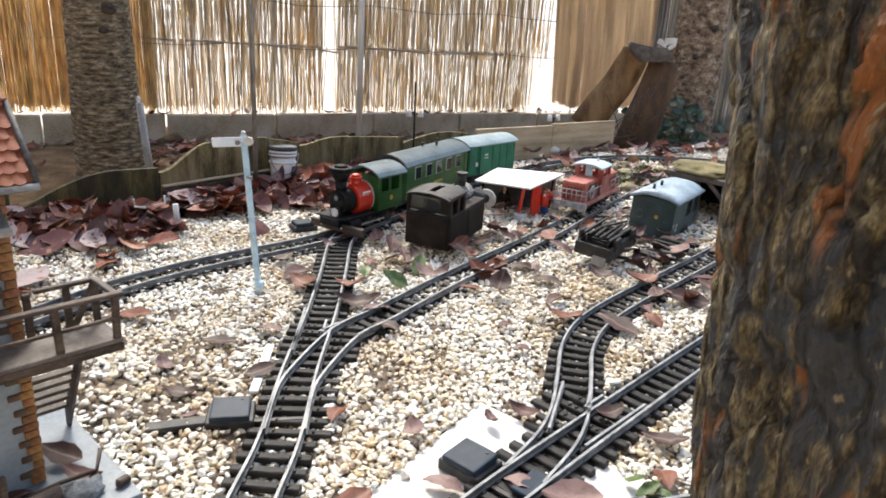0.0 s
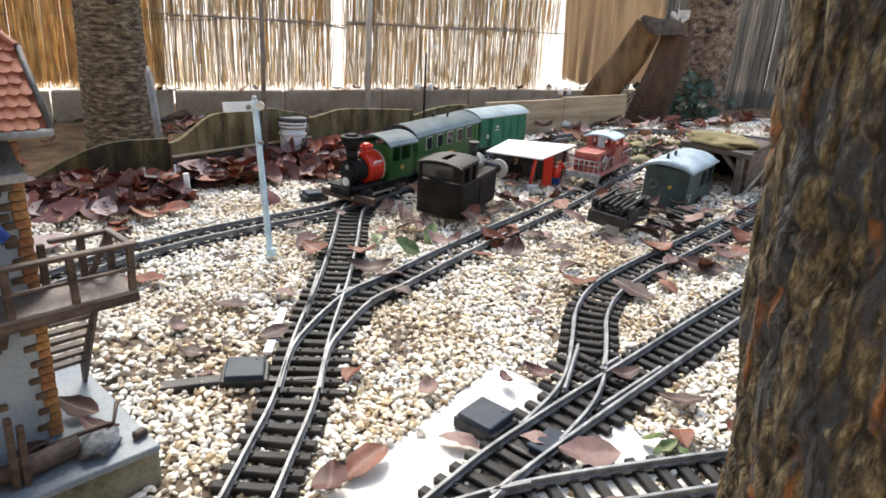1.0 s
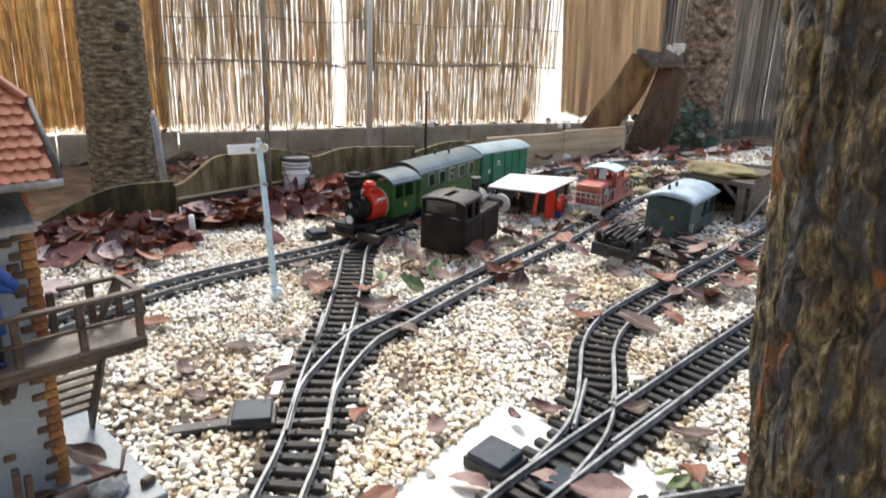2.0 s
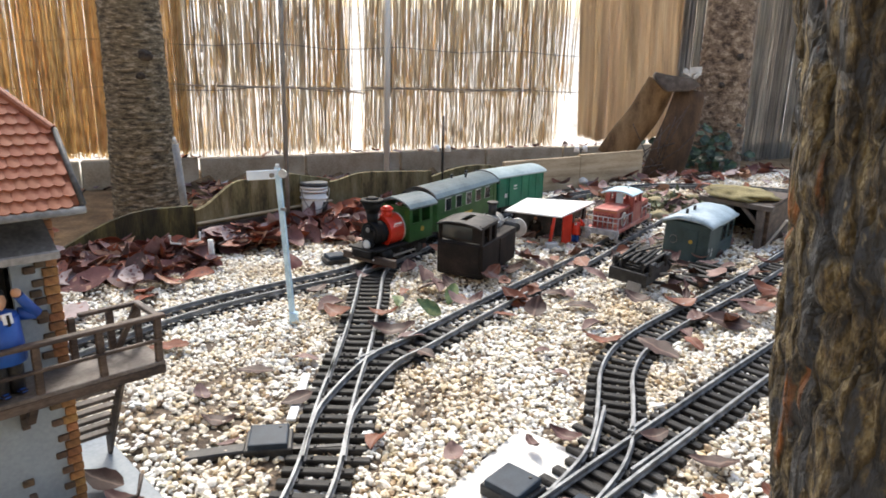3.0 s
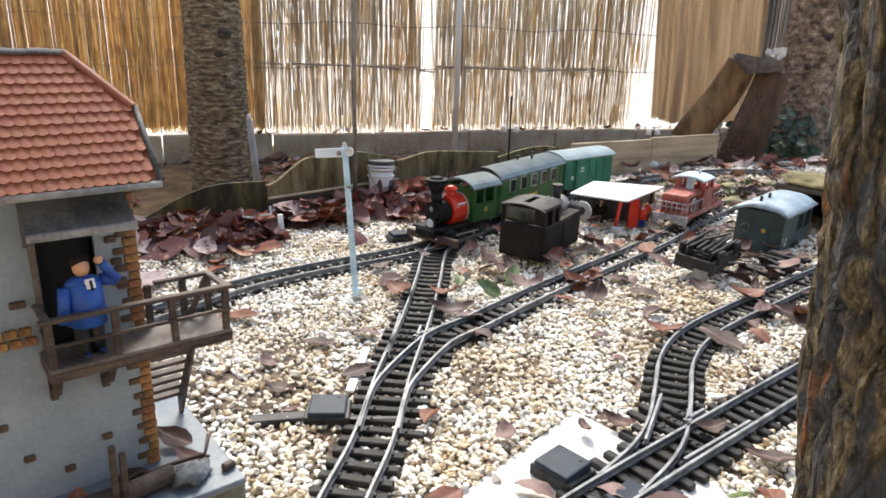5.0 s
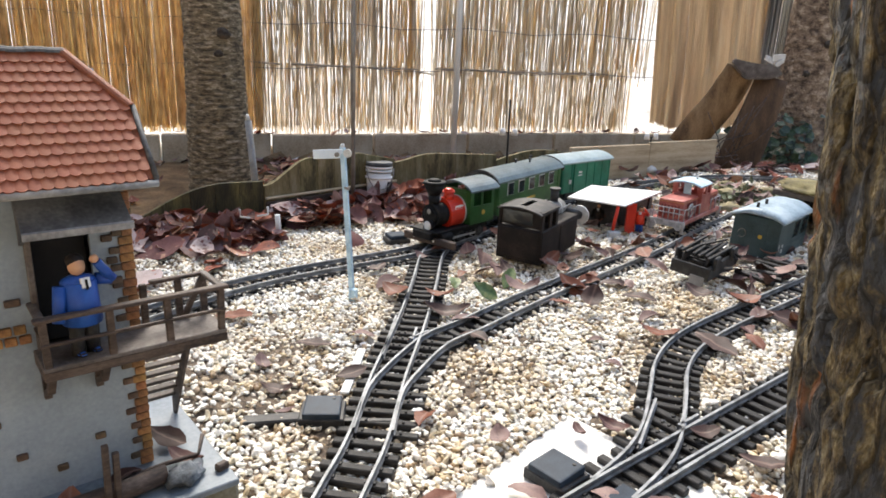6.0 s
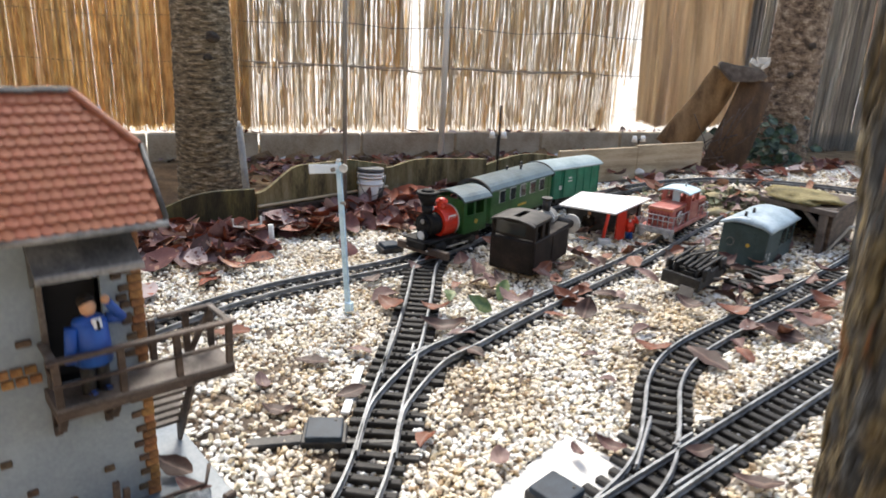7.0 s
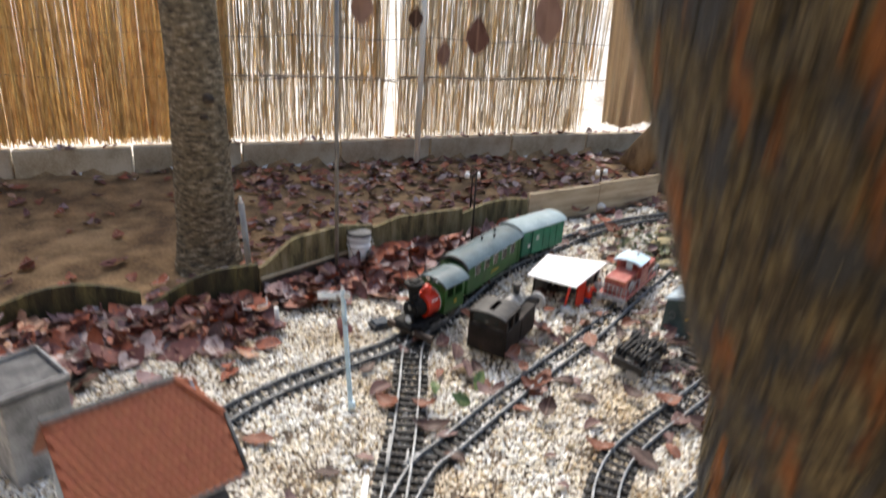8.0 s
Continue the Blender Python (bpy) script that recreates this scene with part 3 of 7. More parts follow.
# Dirt strip whose black colour includes the shade between the sleepers.
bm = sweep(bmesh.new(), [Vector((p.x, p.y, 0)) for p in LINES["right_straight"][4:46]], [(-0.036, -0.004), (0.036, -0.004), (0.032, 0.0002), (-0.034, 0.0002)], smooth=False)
part("dirt_bed", bm, SHADEMUCK, bpy.data.objects["railway_track.003"], "grit between the sleepers, coloured dark for shade")
track("right_curved", "weathered curved metal rails on dark plastic sleepers", skip=[(-1, 0.212)], sunk=[(0.55, 9, 0.002)])
track("near", "weathered metal rails on dark sleepers beside the bark", skip=[(-1, 0.10)])


# ---------------- white plate under the track ----------------
PLATE = [(-0.075, 0.555), (0.106, 0.932), (0.318, 0.800), (0.17, 0.43)]


def in_plate(x, y):
    return all((bx - ax) * (y - ay) - (by - ay) * (x - ax) < -0.002 for (ax, ay), (bx, by) in zip(PLATE, PLATE[1:] + PLATE[:1]))


bm = bmesh.new()
prism(bm, PLATE, "z", -0.016, -0.0015)
bmesh.ops.bevel(bm, geom=bm.edges[:], offset=0.003, segments=2, affect="EDGES")
tagged(part("stone_plate", bm, SLABM), "white stone plate lying under the tracks", "stone plate")


# ---------------- gravel ----------------
def pebble_shape(sub):
    ico = bmesh.new()
    bmesh.ops.create_icosphere(ico, subdivisions=sub, radius=1)
    shape = np.array([v.co for v in ico.verts]), np.array([[v.index for v in f.verts] for f in ico.faces])
    ico.free()
    return shape


COARSE, FINE = pebble_shape(1), pebble_shape(2)


def gravel(name, pitch, xr, yr, size, keep, label, seed):
    """Loose rounded pebbles in two layers, each squashed, skewed and dented."""
    rng = np.random.default_rng(seed)
    V, F, k = [], [], 0
    for layer in (0, 1):
        for y0 in np.arange(yr[0], yr[1], pitch):
            for x0 in np.arange(xr[0], xr[1], pitch):
                x, y = x0 + pitch * (rng.uniform(-0.55, 0.55) + 0.5 * layer), y0 + pitch * (rng.uniform(-0.55, 0.55) + 0.5 * layer)
                if rng.random() < (0.15 if layer == 0 else 0.18):
                    continue
                z = keep(x, y)
                if z is None:
                    continue
                half = size[0] + (size[1] - size[0]) * rng.random() ** 1.5
                a = half * np.array((rng.uniform(0.9, 1.4), rng.uniform(0.75, 1.05), rng.uniform(0.45, 0.75)))
                q = np.array(Euler((rng.normal(0, 0.35), rng.normal(0, 0.35), rng.uniform(0, 6.3))).to_matrix())
                shape, sides = FINE if layer == 0 and y < 0.92 and -0.45 < x < 0.36 else COARSE
                w = rng.normal(0, 1.7, 3)
                v = shape * (1 + 0.26 * np.sin(shape @ w + rng.uniform(0, 6))[:, None] + 0.13 * np.sin(3.1 * shape[:, ::-1] @ w)[:, None])
                V.append((v * a) @ q.T + (x, y, z + rng.uniform(-0.0022, 0.0022) - 0.0046 * layer))
                F.append(sides + k)
                k += len(shape)
    ob = new(name, fast_mesh(name, np.concatenate(V), np.concatenate(F), GRAVEL, False))
    return tagged(ob, label, "gravel", kind="stuff")


def in_bed(x, y):
    if edge_distance(x, y) > -0.05 or y < 0.35:
        return None
    d = track_distance(x, y)
    h = HOUSE_INV @ Vector((x, y, 0))
    if -0.21 < h.x < 0.045 and -0.035 < h.y < 0.175:
        return None
    if in_plate(x, y) and noise.noise(Vector((x * 260, y * 260, 4))) < (0.62 if d > 0.036 else 0.1):
        return None
    damp = math.exp(-((x + 0.33) / 0.17) ** 2 - ((y - 0.86) / 0.15) ** 2)
    if noise.noise(Vector((x * 17, y * 17, 2))) > 0.30 - 0.42 * damp and noise.noise(Vector((x * 300, y * 300, 9))) > -0.08:
        return None
    z = ground_z(x, y)
    return z - (0.0015 if y > 1.15 else 0.0035) if d < 0.042 else z


gravel("gravel", 0.0068, (-0.9, 0.95), (0.42, 1.65), (0.0026, 0.0054), in_bed, "pale cream and brown pebbles covering the railway bed", 5)
gravel("gravel", 0.0115, (-0.9, 1.7), (1.65, 3.5), (0.0044, 0.0084), in_bed, "pale cream pebbles round the far tracks", 6)


# ---------------- kerb ----------------
kerb = thing("kerb", Matrix(), "grey concrete kerb stones along a reed fence", "kerb", kind="structure")
KERB_MESH = mesh_of("kerb_stone", box(bmesh.new(), (0, 0, 0), (0.55, 0.06, 0.28), bevel=0.006), CONC)
for i in range(-8, 12):
    p = KERB0 + KERBD * (0.56 * i + 0.28) + KERBN * 0.03
    ob = part("kerb_stone", KERB_MESH, None, kerb)
    ob.matrix_world = pose(p.x, p.y, -0.065 - 0.14 + random.uniform(-0.004, 0.004), 0, random.uniform(-0.3, 0.3), math.degrees(math.atan2(KERBD.y, KERBD.x)))


# ---------------- reed fence ----------------
def fence_point(s, out=0.0):
    p = KERB0 + KERBD * s + KERBN * (0.06 + out)
    return p.x, p.y


RING = [(math.cos(a), math.sin(a)) for a in (0, 1.2566, 2.5133, 3.7699, 5.0265)]


def stem(V, F, s, out, lo, hi, rad, lean, wander, r, steps=9):
    """One reed, wandering sideways as it rises."""
    n, drift = len(V), 0.0
    for j in range(steps):
        z = lo + (hi - lo) * j / (steps - 1)
        drift += r.gauss(0, wander)
        x, y = fence_point(s + lean * (z - lo) + drift, out)
        k = rad * (1.0 - 0.25 * j / steps)
        V += [(x + k * a, y + k * b, z) for a, b in RING]
        if j:
            F += [(n + 5 * (j - 1) + m, n + 5 * (j - 1) + (m + 1) % 5, n + 5 * j + (m + 1) % 5, n + 5 * j + m) for m in range(5)]


def reeds(s0, s1, count, z0, z1, radius, out, ragged, seed, lean=0.03, gaps=(), loose=0.6, wander=0.0):
    """Upright stems side by side, their feet ragged."""
    r = random.Random(seed)
    V, F = [], []
    for i in range(count):
        s = s0 + (s1 - s0) * (i + r.uniform(-loose, loose)) / count
        if any(a < s < b for a, b in gaps):
            continue
        stem(V, F, s, out + r.uniform(-0.008, 0.008), z0 + r.uniform(*ragged), z1, r.uniform(*radius), r.gauss(0, lean), wander, r)
    return V, F


def broken_reeds(s0, s1, count, zr, length, radius, out, seed, gaps=()):
    """Short splints and broken ends caught in the screen at all heights."""
    r = random.Random(seed)
    V, F = [], []
    for i in range(count):
        s, lo = r.uniform(s0, s1), r.uniform(*zr)
        if any(a < s < b for a, b in gaps):
            continue
        stem(V, F, s, out + r.uniform(-0.006, 0.006), lo, lo + r.uniform(*length), r.uniform(*radius), r.gauss(0, 0.05), 0.001, r, 4)
    return V, F


def mat_layer(label, arrays, mat):
    part("reed_mat", fast_mesh("reed_mat", *arrays, mat, True), None, fence, label)["kind"] = "stuff"


SLIT = [(-0.275, -0.205)]
fence = thing("reed_fence", Matrix(), "weathered reed screen with light showing between the stems", "fence", kind="structure")
mat_layer("grey and straw reeds with gaps", reeds(-1.19, 1.10, 300, -0.08, 1.9, (0.0016, 0.0038), 0.0, (0.0, 0.07), 3, 0.022, SLIT, wander=0.0035), REED)
mat_layer("reeds broken off at the lower cane", reeds(-1.19, 1.20, 350, 0.29, 1.9, (0.0016, 0.0040), 0.004, (-0.05, 0.06), 31, 0.022, SLIT, wander=0.0035), REED)
mat_layer("thin stubble of reeds by the kerb", reeds(-1.19, 1.06, 640, -0.09, 0.31, (0.0009, 0.0024), 0.006, (0.0, 0.07), 32, 0.05, SLIT, wander=0.001), REED)
mat_layer("short splints caught in the screen", broken_reeds(-1.19, 1.16, 620, (0.0, 1.3), (0.05, 0.42), (0.0012, 0.0034), -0.006, 33, SLIT), REED)
mat_layer("older grey reeds behind", reeds(-1.19, 1.12, 210, 0.12, 1.9, (0.0014, 0.0034), 0.022, (-0.10, 0.42), 13, 0.05, SLIT, wander=0.004), OLDREED)
mat_layer("dense golden bamboo mat", reeds(-4.6, -1.155, 1190, -0.06, 1.9, (0.0024, 0.0044), -0.012, (0.0, 0.05), 4, 0.0015, loose=0.42, wander=0.0006), MAT)
mat_layer("loose golden splints", broken_reeds(-3.2, -1.15, 260, (-0.06, 1.2), (0.08, 0.5), (0.0014, 0.003), -0.019, 34), MAT)
mat_layer("dense greyed reed mat", reeds(1.98, 5.2, 800, -0.22, 1.9, (0.0026, 0.0042), -0.078, (0.0, 0.05), 5, 0.003, loose=0.5), OLDREED)
mat_layer("grey splints behind the mat", reeds(1.98, 5.2, 760, -0.20, 1.9, (0.0022, 0.0034), -0.068, (0.0, 0.30), 25, 0.004, loose=0.5), OLDREED)
for s0, s1, z in ((-1.0, -0.30, 0.305), (-0.30, -0.20, 0.28), (-0.20, 0.86, 0.30), (-1.24, -1.05, 0.315)):
    bm = bmesh.new()
    rod(bm, (*fence_point(s0, -0.012), z), (*fence_point(s1, -0.012), z - 0.012), 0.0052, 0.0045, 8)
    part("cross_cane", bm, OLDREED, fence, "grey cane tied across the reeds")
for z in (0.29, 0.515, 0.9, 1.4):
    bm = bmesh.new()
    pts = [Vector((*fence_point(-4.6 + 0.2 * i, -0.014), z + 0.012 * math.sin(i * 1.7))) for i in range(50)]
    sweep(bm, pts, ring_profile(0.0022, 5))
    part("binding_wire", bm, GREYROD, fence)


# ---------------- trees ----------------
def trunk_mesh(name, rings, mat, seg=40, rough=0.06, seed=0.0, ridge=9, plates=0.0):
    """A bark-covered trunk: rings of (x, y, z, radius)."""
    bm = bmesh.new()
    prev = None
    for x, y, z, r in rings:
        ring = []
        for i in range(seg):
            a = 2 * math.pi * i / seg
            q = Vector((math.cos(a) * 2.2 + seed, math.sin(a) * 2.2, z * ridge))
            k = 1 + rough * (noise.noise(q) + 0.6 * noise.noise(q * 2.7))
            if plates:
                s = Vector((math.cos(a) * 8 + 0.5 * noise.noise(q * 3), math.sin(a) * 8 + 0.5 * noise.noise(q * 3.3), z * 33 + 0.8 * noise.noise(q * 2) + seed))
                dist, near = noise.voronoi(s)
                crack = min(1.0, (dist[1] - dist[0]) * 4.5)
                k += plates * (crack - 0.75 + 0.8 * noise.cell(near[0] * 9.7)) + 0.012 * noise.noise(s * 3)
            ring.append(bm.verts.new((x + r * k * math.cos(a), y + r * k * math.sin(a), z)))
        if prev:
            for i in range(seg):
                bm.faces.new((prev[i], prev[(i + 1) % seg], ring[(i + 1) % seg], ring[i])).smooth = True
        prev = ring
    bm.faces.new(prev)
    return mesh_of(name, bm, mat)


def rings_between(keys, n):
    out = []
    for i in range(n + 1):
        t = i / n * (len(keys) - 1)
        a, b = keys[int(min(t, len(keys) - 2))], keys[int(min(t, len(keys) - 2)) + 1]
        f = t - int(min(t, len(keys) - 2))
        out.append(tuple(p + (q - p) * f for p, q in zip(a, b)))
    return out


tree = thing("tree", pose(-1.224, 2.2, -0.12), "grey-brown garden tree trunk with dark knots", "tree")
part("trunk", trunk_mesh("trunk", rings_between([(0, 0, -0.1, 0.128), (0, 0, 0.05, 0.108), (0.0, 0, 0.6, 0.093), (-0.02, 0, 1.2, 0.09), (-0.05, 0, 2.2, 0.085)], 380), BARK, seg=80, seed=3, ridge=70, rough=0.04), None, tree)
tree2 = thing("tree", pose(0.95, 3.95, -0.15), "grey-brown tree trunk with ivy at its foot", "tree")
part("trunk", trunk_mesh("trunk", rings_between([(0, 0, -0.1, 0.17), (0, 0, 0.1, 0.135), (0, 0, 0.7, 0.122), (0, 0, 2.2, 0.11)], 320), BARKB, seg=72, seed=9, ridge=60, rough=0.04), None, tree2)
for x, y, z in ((-0.03, -0.118, 0.52), (0.04, -0.115, 0.66)):
    part("knot", blob(bmesh.new(), (x, y, z), (0.018, 0.016, 0.016), sub=3, rough=0.6, seed=z * 7), KNOT, tree2, "dark knot in the bark")
near_tree = thing("tree", pose(0.283, 0.303, 0), "rough dark bark with orange patches close to the camera", "tree")
part("trunk", trunk_mesh("trunk", rings_between([(0, 0, -0.05, 0.115), (0.004, 0, 0.12, 0.088), (0.002, 0, 0.30, 0.083), (0, 0, 0.40, 0.087), (-0.003, 0, 0.50, 0.095), (-0.003, 0, 0.62, 0.097), (-0.005, 0.0, 0.74, 0.102), (-0.025, 0.0, 0.9, 0.15), (-0.03, 0, 1.1, 0.16), (-0.03, 0, 2.0, 0.15)], 480), OLDBARK, seg=300, rough=0.03, seed=21, ridge=8, plates=0.022), None, near_tree)
for x, y, z, s in ((0.066, -0.050, 0.572, 0.026), (0.058, -0.066, 0.510, 0.017), (0.066, -0.058, 0.44, 0.011)):
    part("knot", blob(bmesh.new(), (x, y, z), (s, s * 0.9, s * 0.8), sub=3, rough=0.25, seed=z * 9), KNOT, tree, "dark knot in the bark")
bm = bmesh.new()
sweep(bm, [(-0.02, -0.02, 0.70), (-0.075, -0.03, 0.80), (-0.12, -0.035, 0.93), (-0.15, -0.04, 1.15)], ring_profile(0.062, 20))
for v in bm.verts:
    v.co += Vector((1, 1, 0.4)) * 0.010 * noise.noise(v.co * 30)
part("branch", bm, OLDBARK, near_tree, "thick dark limb")
part("knot", blob(bmesh.new(), (-0.075, -0.045, 0.52), (0.014, 0.012, 0.022), sub=2, rough=0.4, seed=5), KNOT, near_tree, "dark knot in the bark")


# ---------------- bed edging ----------------
def along(a, b, t):
    return a[0] + (b[0] - a[0]) * t, a[1] + (b[1] - a[1]) * t


def edging_panel(a, b, top, low, label, mats=MOSSY, board=0.055):
    """Upright boards side by side, their tops following a curve."""
    length = math.hypot(b[0] - a[0], b[1] - a[1])
    deg = math.degrees(math.atan2(b[1] - a[1], b[0] - a[0]))
    t = thing("edging_panel", pose(a[0], a[1], 0, 0, 0, deg), label, "edging", "bed edging")
    n = max(1, round(length / board))
    w = length / n
    for i in range(n):
        x0, x1 = i * w + 0.0003, (i + 1) * w - 0.0003
        bm = bmesh.new()
        outline = [(x0, low), (x1, low)] + [(x1 + (x0 - x1) * k / 4, top((x1 + (x0 - x1) * k / 4) / length)) for k in range(5)]
        prism(bm, outline, "y", -0.007 + random.uniform(-0.001, 0.001), 0.006)
        bmesh.ops.bevel(bm, geom=bm.edges[:], offset=0.0007, segments=1, affect="EDGES")
        part("board", bm, mats, t)
    return t, length


p, L = edging_panel((-0.755, 1.668), (-0.53, 2.04), lambda t: 0.084 + 0.060 * (lambda k: k * k * (3 - 2 * k))(min(1, t / 0.32)) - 0.028 * max(0, t - 0.7) / 0.3, -0.08, "mossy wooden edging boards with a curved top")
part("batten", box(bmesh.new(), (L / 2, -0.015, 0.052), (L, 0.010, 0.006), bevel=0.0015), PALEW, p, "pale batten on its face")
part("plinth_board", box(bmesh.new(), (L / 2, -0.014, 0.003), (L, 0.008, 0.08), bevel=0.0015), DWOOD, p, "dark damp lower board")
edging_panel((-0.53, 2.04), (-0.28, 2.345), lambda t: 0.106 + 0.017 * (lambda k: k * k * (3 - 2 * k))(min(1, t / 0.3)) - 0.03 * max(0, t - 0.4), -0.08, "mossy wooden edging boards with a wavy top")
edging_panel((-0.28, 2.345), (-0.06, 2.60), lambda t: 0.085 + 0.025 * math.sin(3 * t), -0.08, "mossy wooden edging boards behind the train")
edging_panel((-0.985, 1.478), (-0.755, 1.668), lambda t: 0.018 + 0.078 * math.sin(min(1.0, t * 1.4) * 1.57), -0.10, "dark mossy edging piece with a rounded top", MOSSYD)
edging_panel((-1.30, 1.262), (-1.0, 1.47), lambda t: 0.05 + 0.052 * math.sin(t * 3.0), -0.10, "green mossy edging piece with an arched top", MOSSYD)
edging_panel((-1.75, 0.945), (-1.30, 1.262), lambda t: 0.05 + 0.052 * math.sin(t * 3.1), -0.10, "green mossy edging piece with an arched top", MOSSYD)
pb = thing("pale_board", pose(-0.06, 2.60, 0, 0, 0, math.degrees(math.atan2(0.50, 0.54))), "pale smooth wooden board edging the far track", "board")
part("plank", box(bmesh.new(), (0.19, 0, 0.035), (0.376, 0.016, 0.15), bevel=0.002), PALEW, pb)
part("plank", box(bmesh.new(), (0.56, 0.002, 0.038), (0.36, 0.016, 0.156), bevel=0.002), PALEW, pb)


# ---------------- station building ----------------
def station():
    st = thing("station_building", HOUSE, "model station with grey plaster walls, brick corners and clay roof tiles", "model house")
    # walls with a doorway on to the balcony
    x0, x1, yf, yb, z0, z1 = -0.175, -0.018, 0.035, 0.160, 0.040, 0.345
    dx0, dx1, dz0, dz1 = -0.096, -0.050, 0.190, 0.292
    bm = bmesh.new()
    for a, b, lo, hi in ((x0, dx0, z0, z1), (dx1, x1, z0, z1), (dx0, dx1, z0, dz0), (dx0, dx1, dz1, z1)):
        box(bm, ((a + b) / 2, yf + 0.003, (lo + hi) / 2), (b - a, 0.006, hi - lo))
    w = part("front_wall", bm, PLASTER, st)
    gable = [(yf + 0.006, z0), (yb, z0), (yb, z1), (0.098, 0.425), (yf + 0.006, z1 + 0.02)]
    part("side_wall", prism(bmesh.new(), gable, "x", x1 - 0.005, x1 - 0.0005), PLASTER, st)
    part("side_wall", prism(bmesh.new(), gable, "x", x0 + 0.0005, x0 + 0.005), PLASTER, st)
    part("back_wall", box(bmesh.new(), ((x0 + x1) / 2, yb - 0.003, (z0 + z1) / 2), (x1 - x0 - 0.012, 0.005, z1 - z0)), PLASTER, st)
    # Floor and door leaf take the interior's shade from their near-black colour.
    part("upper_floor", box(bmesh.new(), ((x0 + x1) / 2, 0.082, 0.186), (x1 - x0 - 0.012, 0.076, 0.006)), SHADE, st)
    d = part("door", box(bmesh.new(), (-0.073, 0.052, 0.241), (0.044, 0.004, 0.098), bevel=0.0006), SHADE, st, "door leaf coloured near black as doorway shade")
    part("door_frame", box(bmesh.new(), (-0.098, 0.033, 0.242), (0.005, 0.008, 0.102), bevel=0.0008), DECK, st)
    # corner bricks, alternating long and short
    r = random.Random(4)
    bricks = {n: mesh_of("brick", box(bmesh.new(), (-n / 2, 0, 0), (n, 0.0062, 0.0074), bevel=0.0007), BRICK) for n in (0.009, 0.012, 0.015)}
    dark_bricks = {n: mesh_of("brick", box(bmesh.new(), (-n / 2, 0, 0), (n, 0.0062, 0.0062), bevel=0.0009), DIMBRICK) for n in (0.009, 0.012)}
    for i in range(35):
        z = 0.052 + 0.0081 * i
        if 0.182 < z < 0.196:
            continue
        n = (0.012, 0.009, 0.012, 0.009)[(i + r.randint(0, 1)) % 4]
        if i % 2:
            b = part("brick", dark_bricks[0.009], None, w)
            b.matrix_local = pose(x1 + 0.0028 - n + 0.0004, yf + 0.0004, z, 0, 0, r.uniform(-1, 1))
        b = part("brick", bricks[n], None, w)
        b.matrix_local = pose(x1 + 0.0028 + r.uniform(-0.0005, 0.0005), yf + 0.0006, z, 0, 0, r.uniform(-1, 1))
        b = part("brick", bricks[(0.012, 0.015)[i % 2]], None, w)
        b.matrix_local = pose(x1 + 0.0006, yf + 0.0034, z, 0, 0, -90)
    for x, z, n in ((-0.060, 0.093, 0.009), (-0.094, 0.072, 0.009), (-0.124, 0.094, 0.009), (-0.140, 0.130, 0.009), (-0.150, 0.262, 0.012), (-0.034, 0.262, 0.009), (-0.037, 0.283, 0.009), (-0.033, 0.243, 0.012), (-0.114, 0.238, 0.012)):
        b = part("brick", dark_bricks[n], None, w)
        b.matrix_local = pose(x + n / 2, yf - 0.0002, z)
    for i in range(8):
        b = part("brick", bricks[0.009], None, w)
        b.matrix_local = pose(-0.104 - 0.0106 * i, yf - 0.0006, 0.204)
        b = part("brick", bricks[0.009], None, w)
        b.matrix_local = pose(-0.107 - 0.0106 * i, yf - 0.0008, 0.2135)
    # awning over the doorway
    a = part("awning", prism(bmesh.new(), [(0.034, 0.318), (0.034, 0.325), (0.001, 0.304), (0.0, 0.298), (0.004, 0.299)], "x", -0.104, -0.022), AWNING, st, "grey sloping awning with a pale lip")
    # Lip strip in a lighter grey than the awning.
    part("awning_lip", prism(bmesh.new(), [(-0.002, 0.2985), (-0.002, 0.3040), (0.0005, 0.3050), (0.0005, 0.2995)], "x", -0.1045, -0.0215), ASH, a, "pale lip")
    part("awning_cheek", prism(bmesh.new(), [(0.034, 0.317), (0.005, 0.2985), (0.034, 0.286)], "x", -0.1035, -0.1005), ASHD, a)
    part("awning_cheek", prism(bmesh.new(), [(0.034, 0.317), (0.005, 0.2985), (0.034, 0.296)], "x", -0.0255, -0.0225), ASHD, a)
    # roof
    ex, ey, ez, ry, rz, lx, rx = -0.001, 0.004, 0.3385, 0.098, 0.4385, -0.187, -0.043
    kz = 0.394
    ky = ey + (ry - ey) * (kz - ez) / (rz - ez)
    bm = bmesh.new()
    def v(x, y, z):
        return bm.verts.new((x, y, z))
    for dz in (0.0, -0.0035):
        fl, fr, kf, rr, rl = v(lx, ey, ez + dz), v(ex, ey, ez + dz), v(ex, ky, kz + dz), v(rx, ry, rz + dz), v(lx, ry, rz + dz)
        kb, br, bl = v(ex, 2 * ry - ky, kz + dz), v(ex, 2 * ry - ey, ez + dz), v(lx, 2 * ry - ey, ez + dz)
        for f in ((fl, fr, kf, rr, rl), (kf, kb, rr), (kb, br, bl, rl, rr)):
            bm.faces.new(f)
    roof = part("roof", bm, TILE, st, "orange-red clay tiles with a half hip")
    slope = math.degrees(math.atan2(rz - ez, ry - ey))
    tile_w, rows = 0.0088, 13
    length = math.hypot(rz - ez, ry - ey)
    pitch = length / rows
    tv, tf = [], []
    for j, (yy, drop) in enumerate(((0.0, 0.0), (-0.4, 0.0), (-1.0, 0.0))):
        for i in range(7):
            t = i / 6
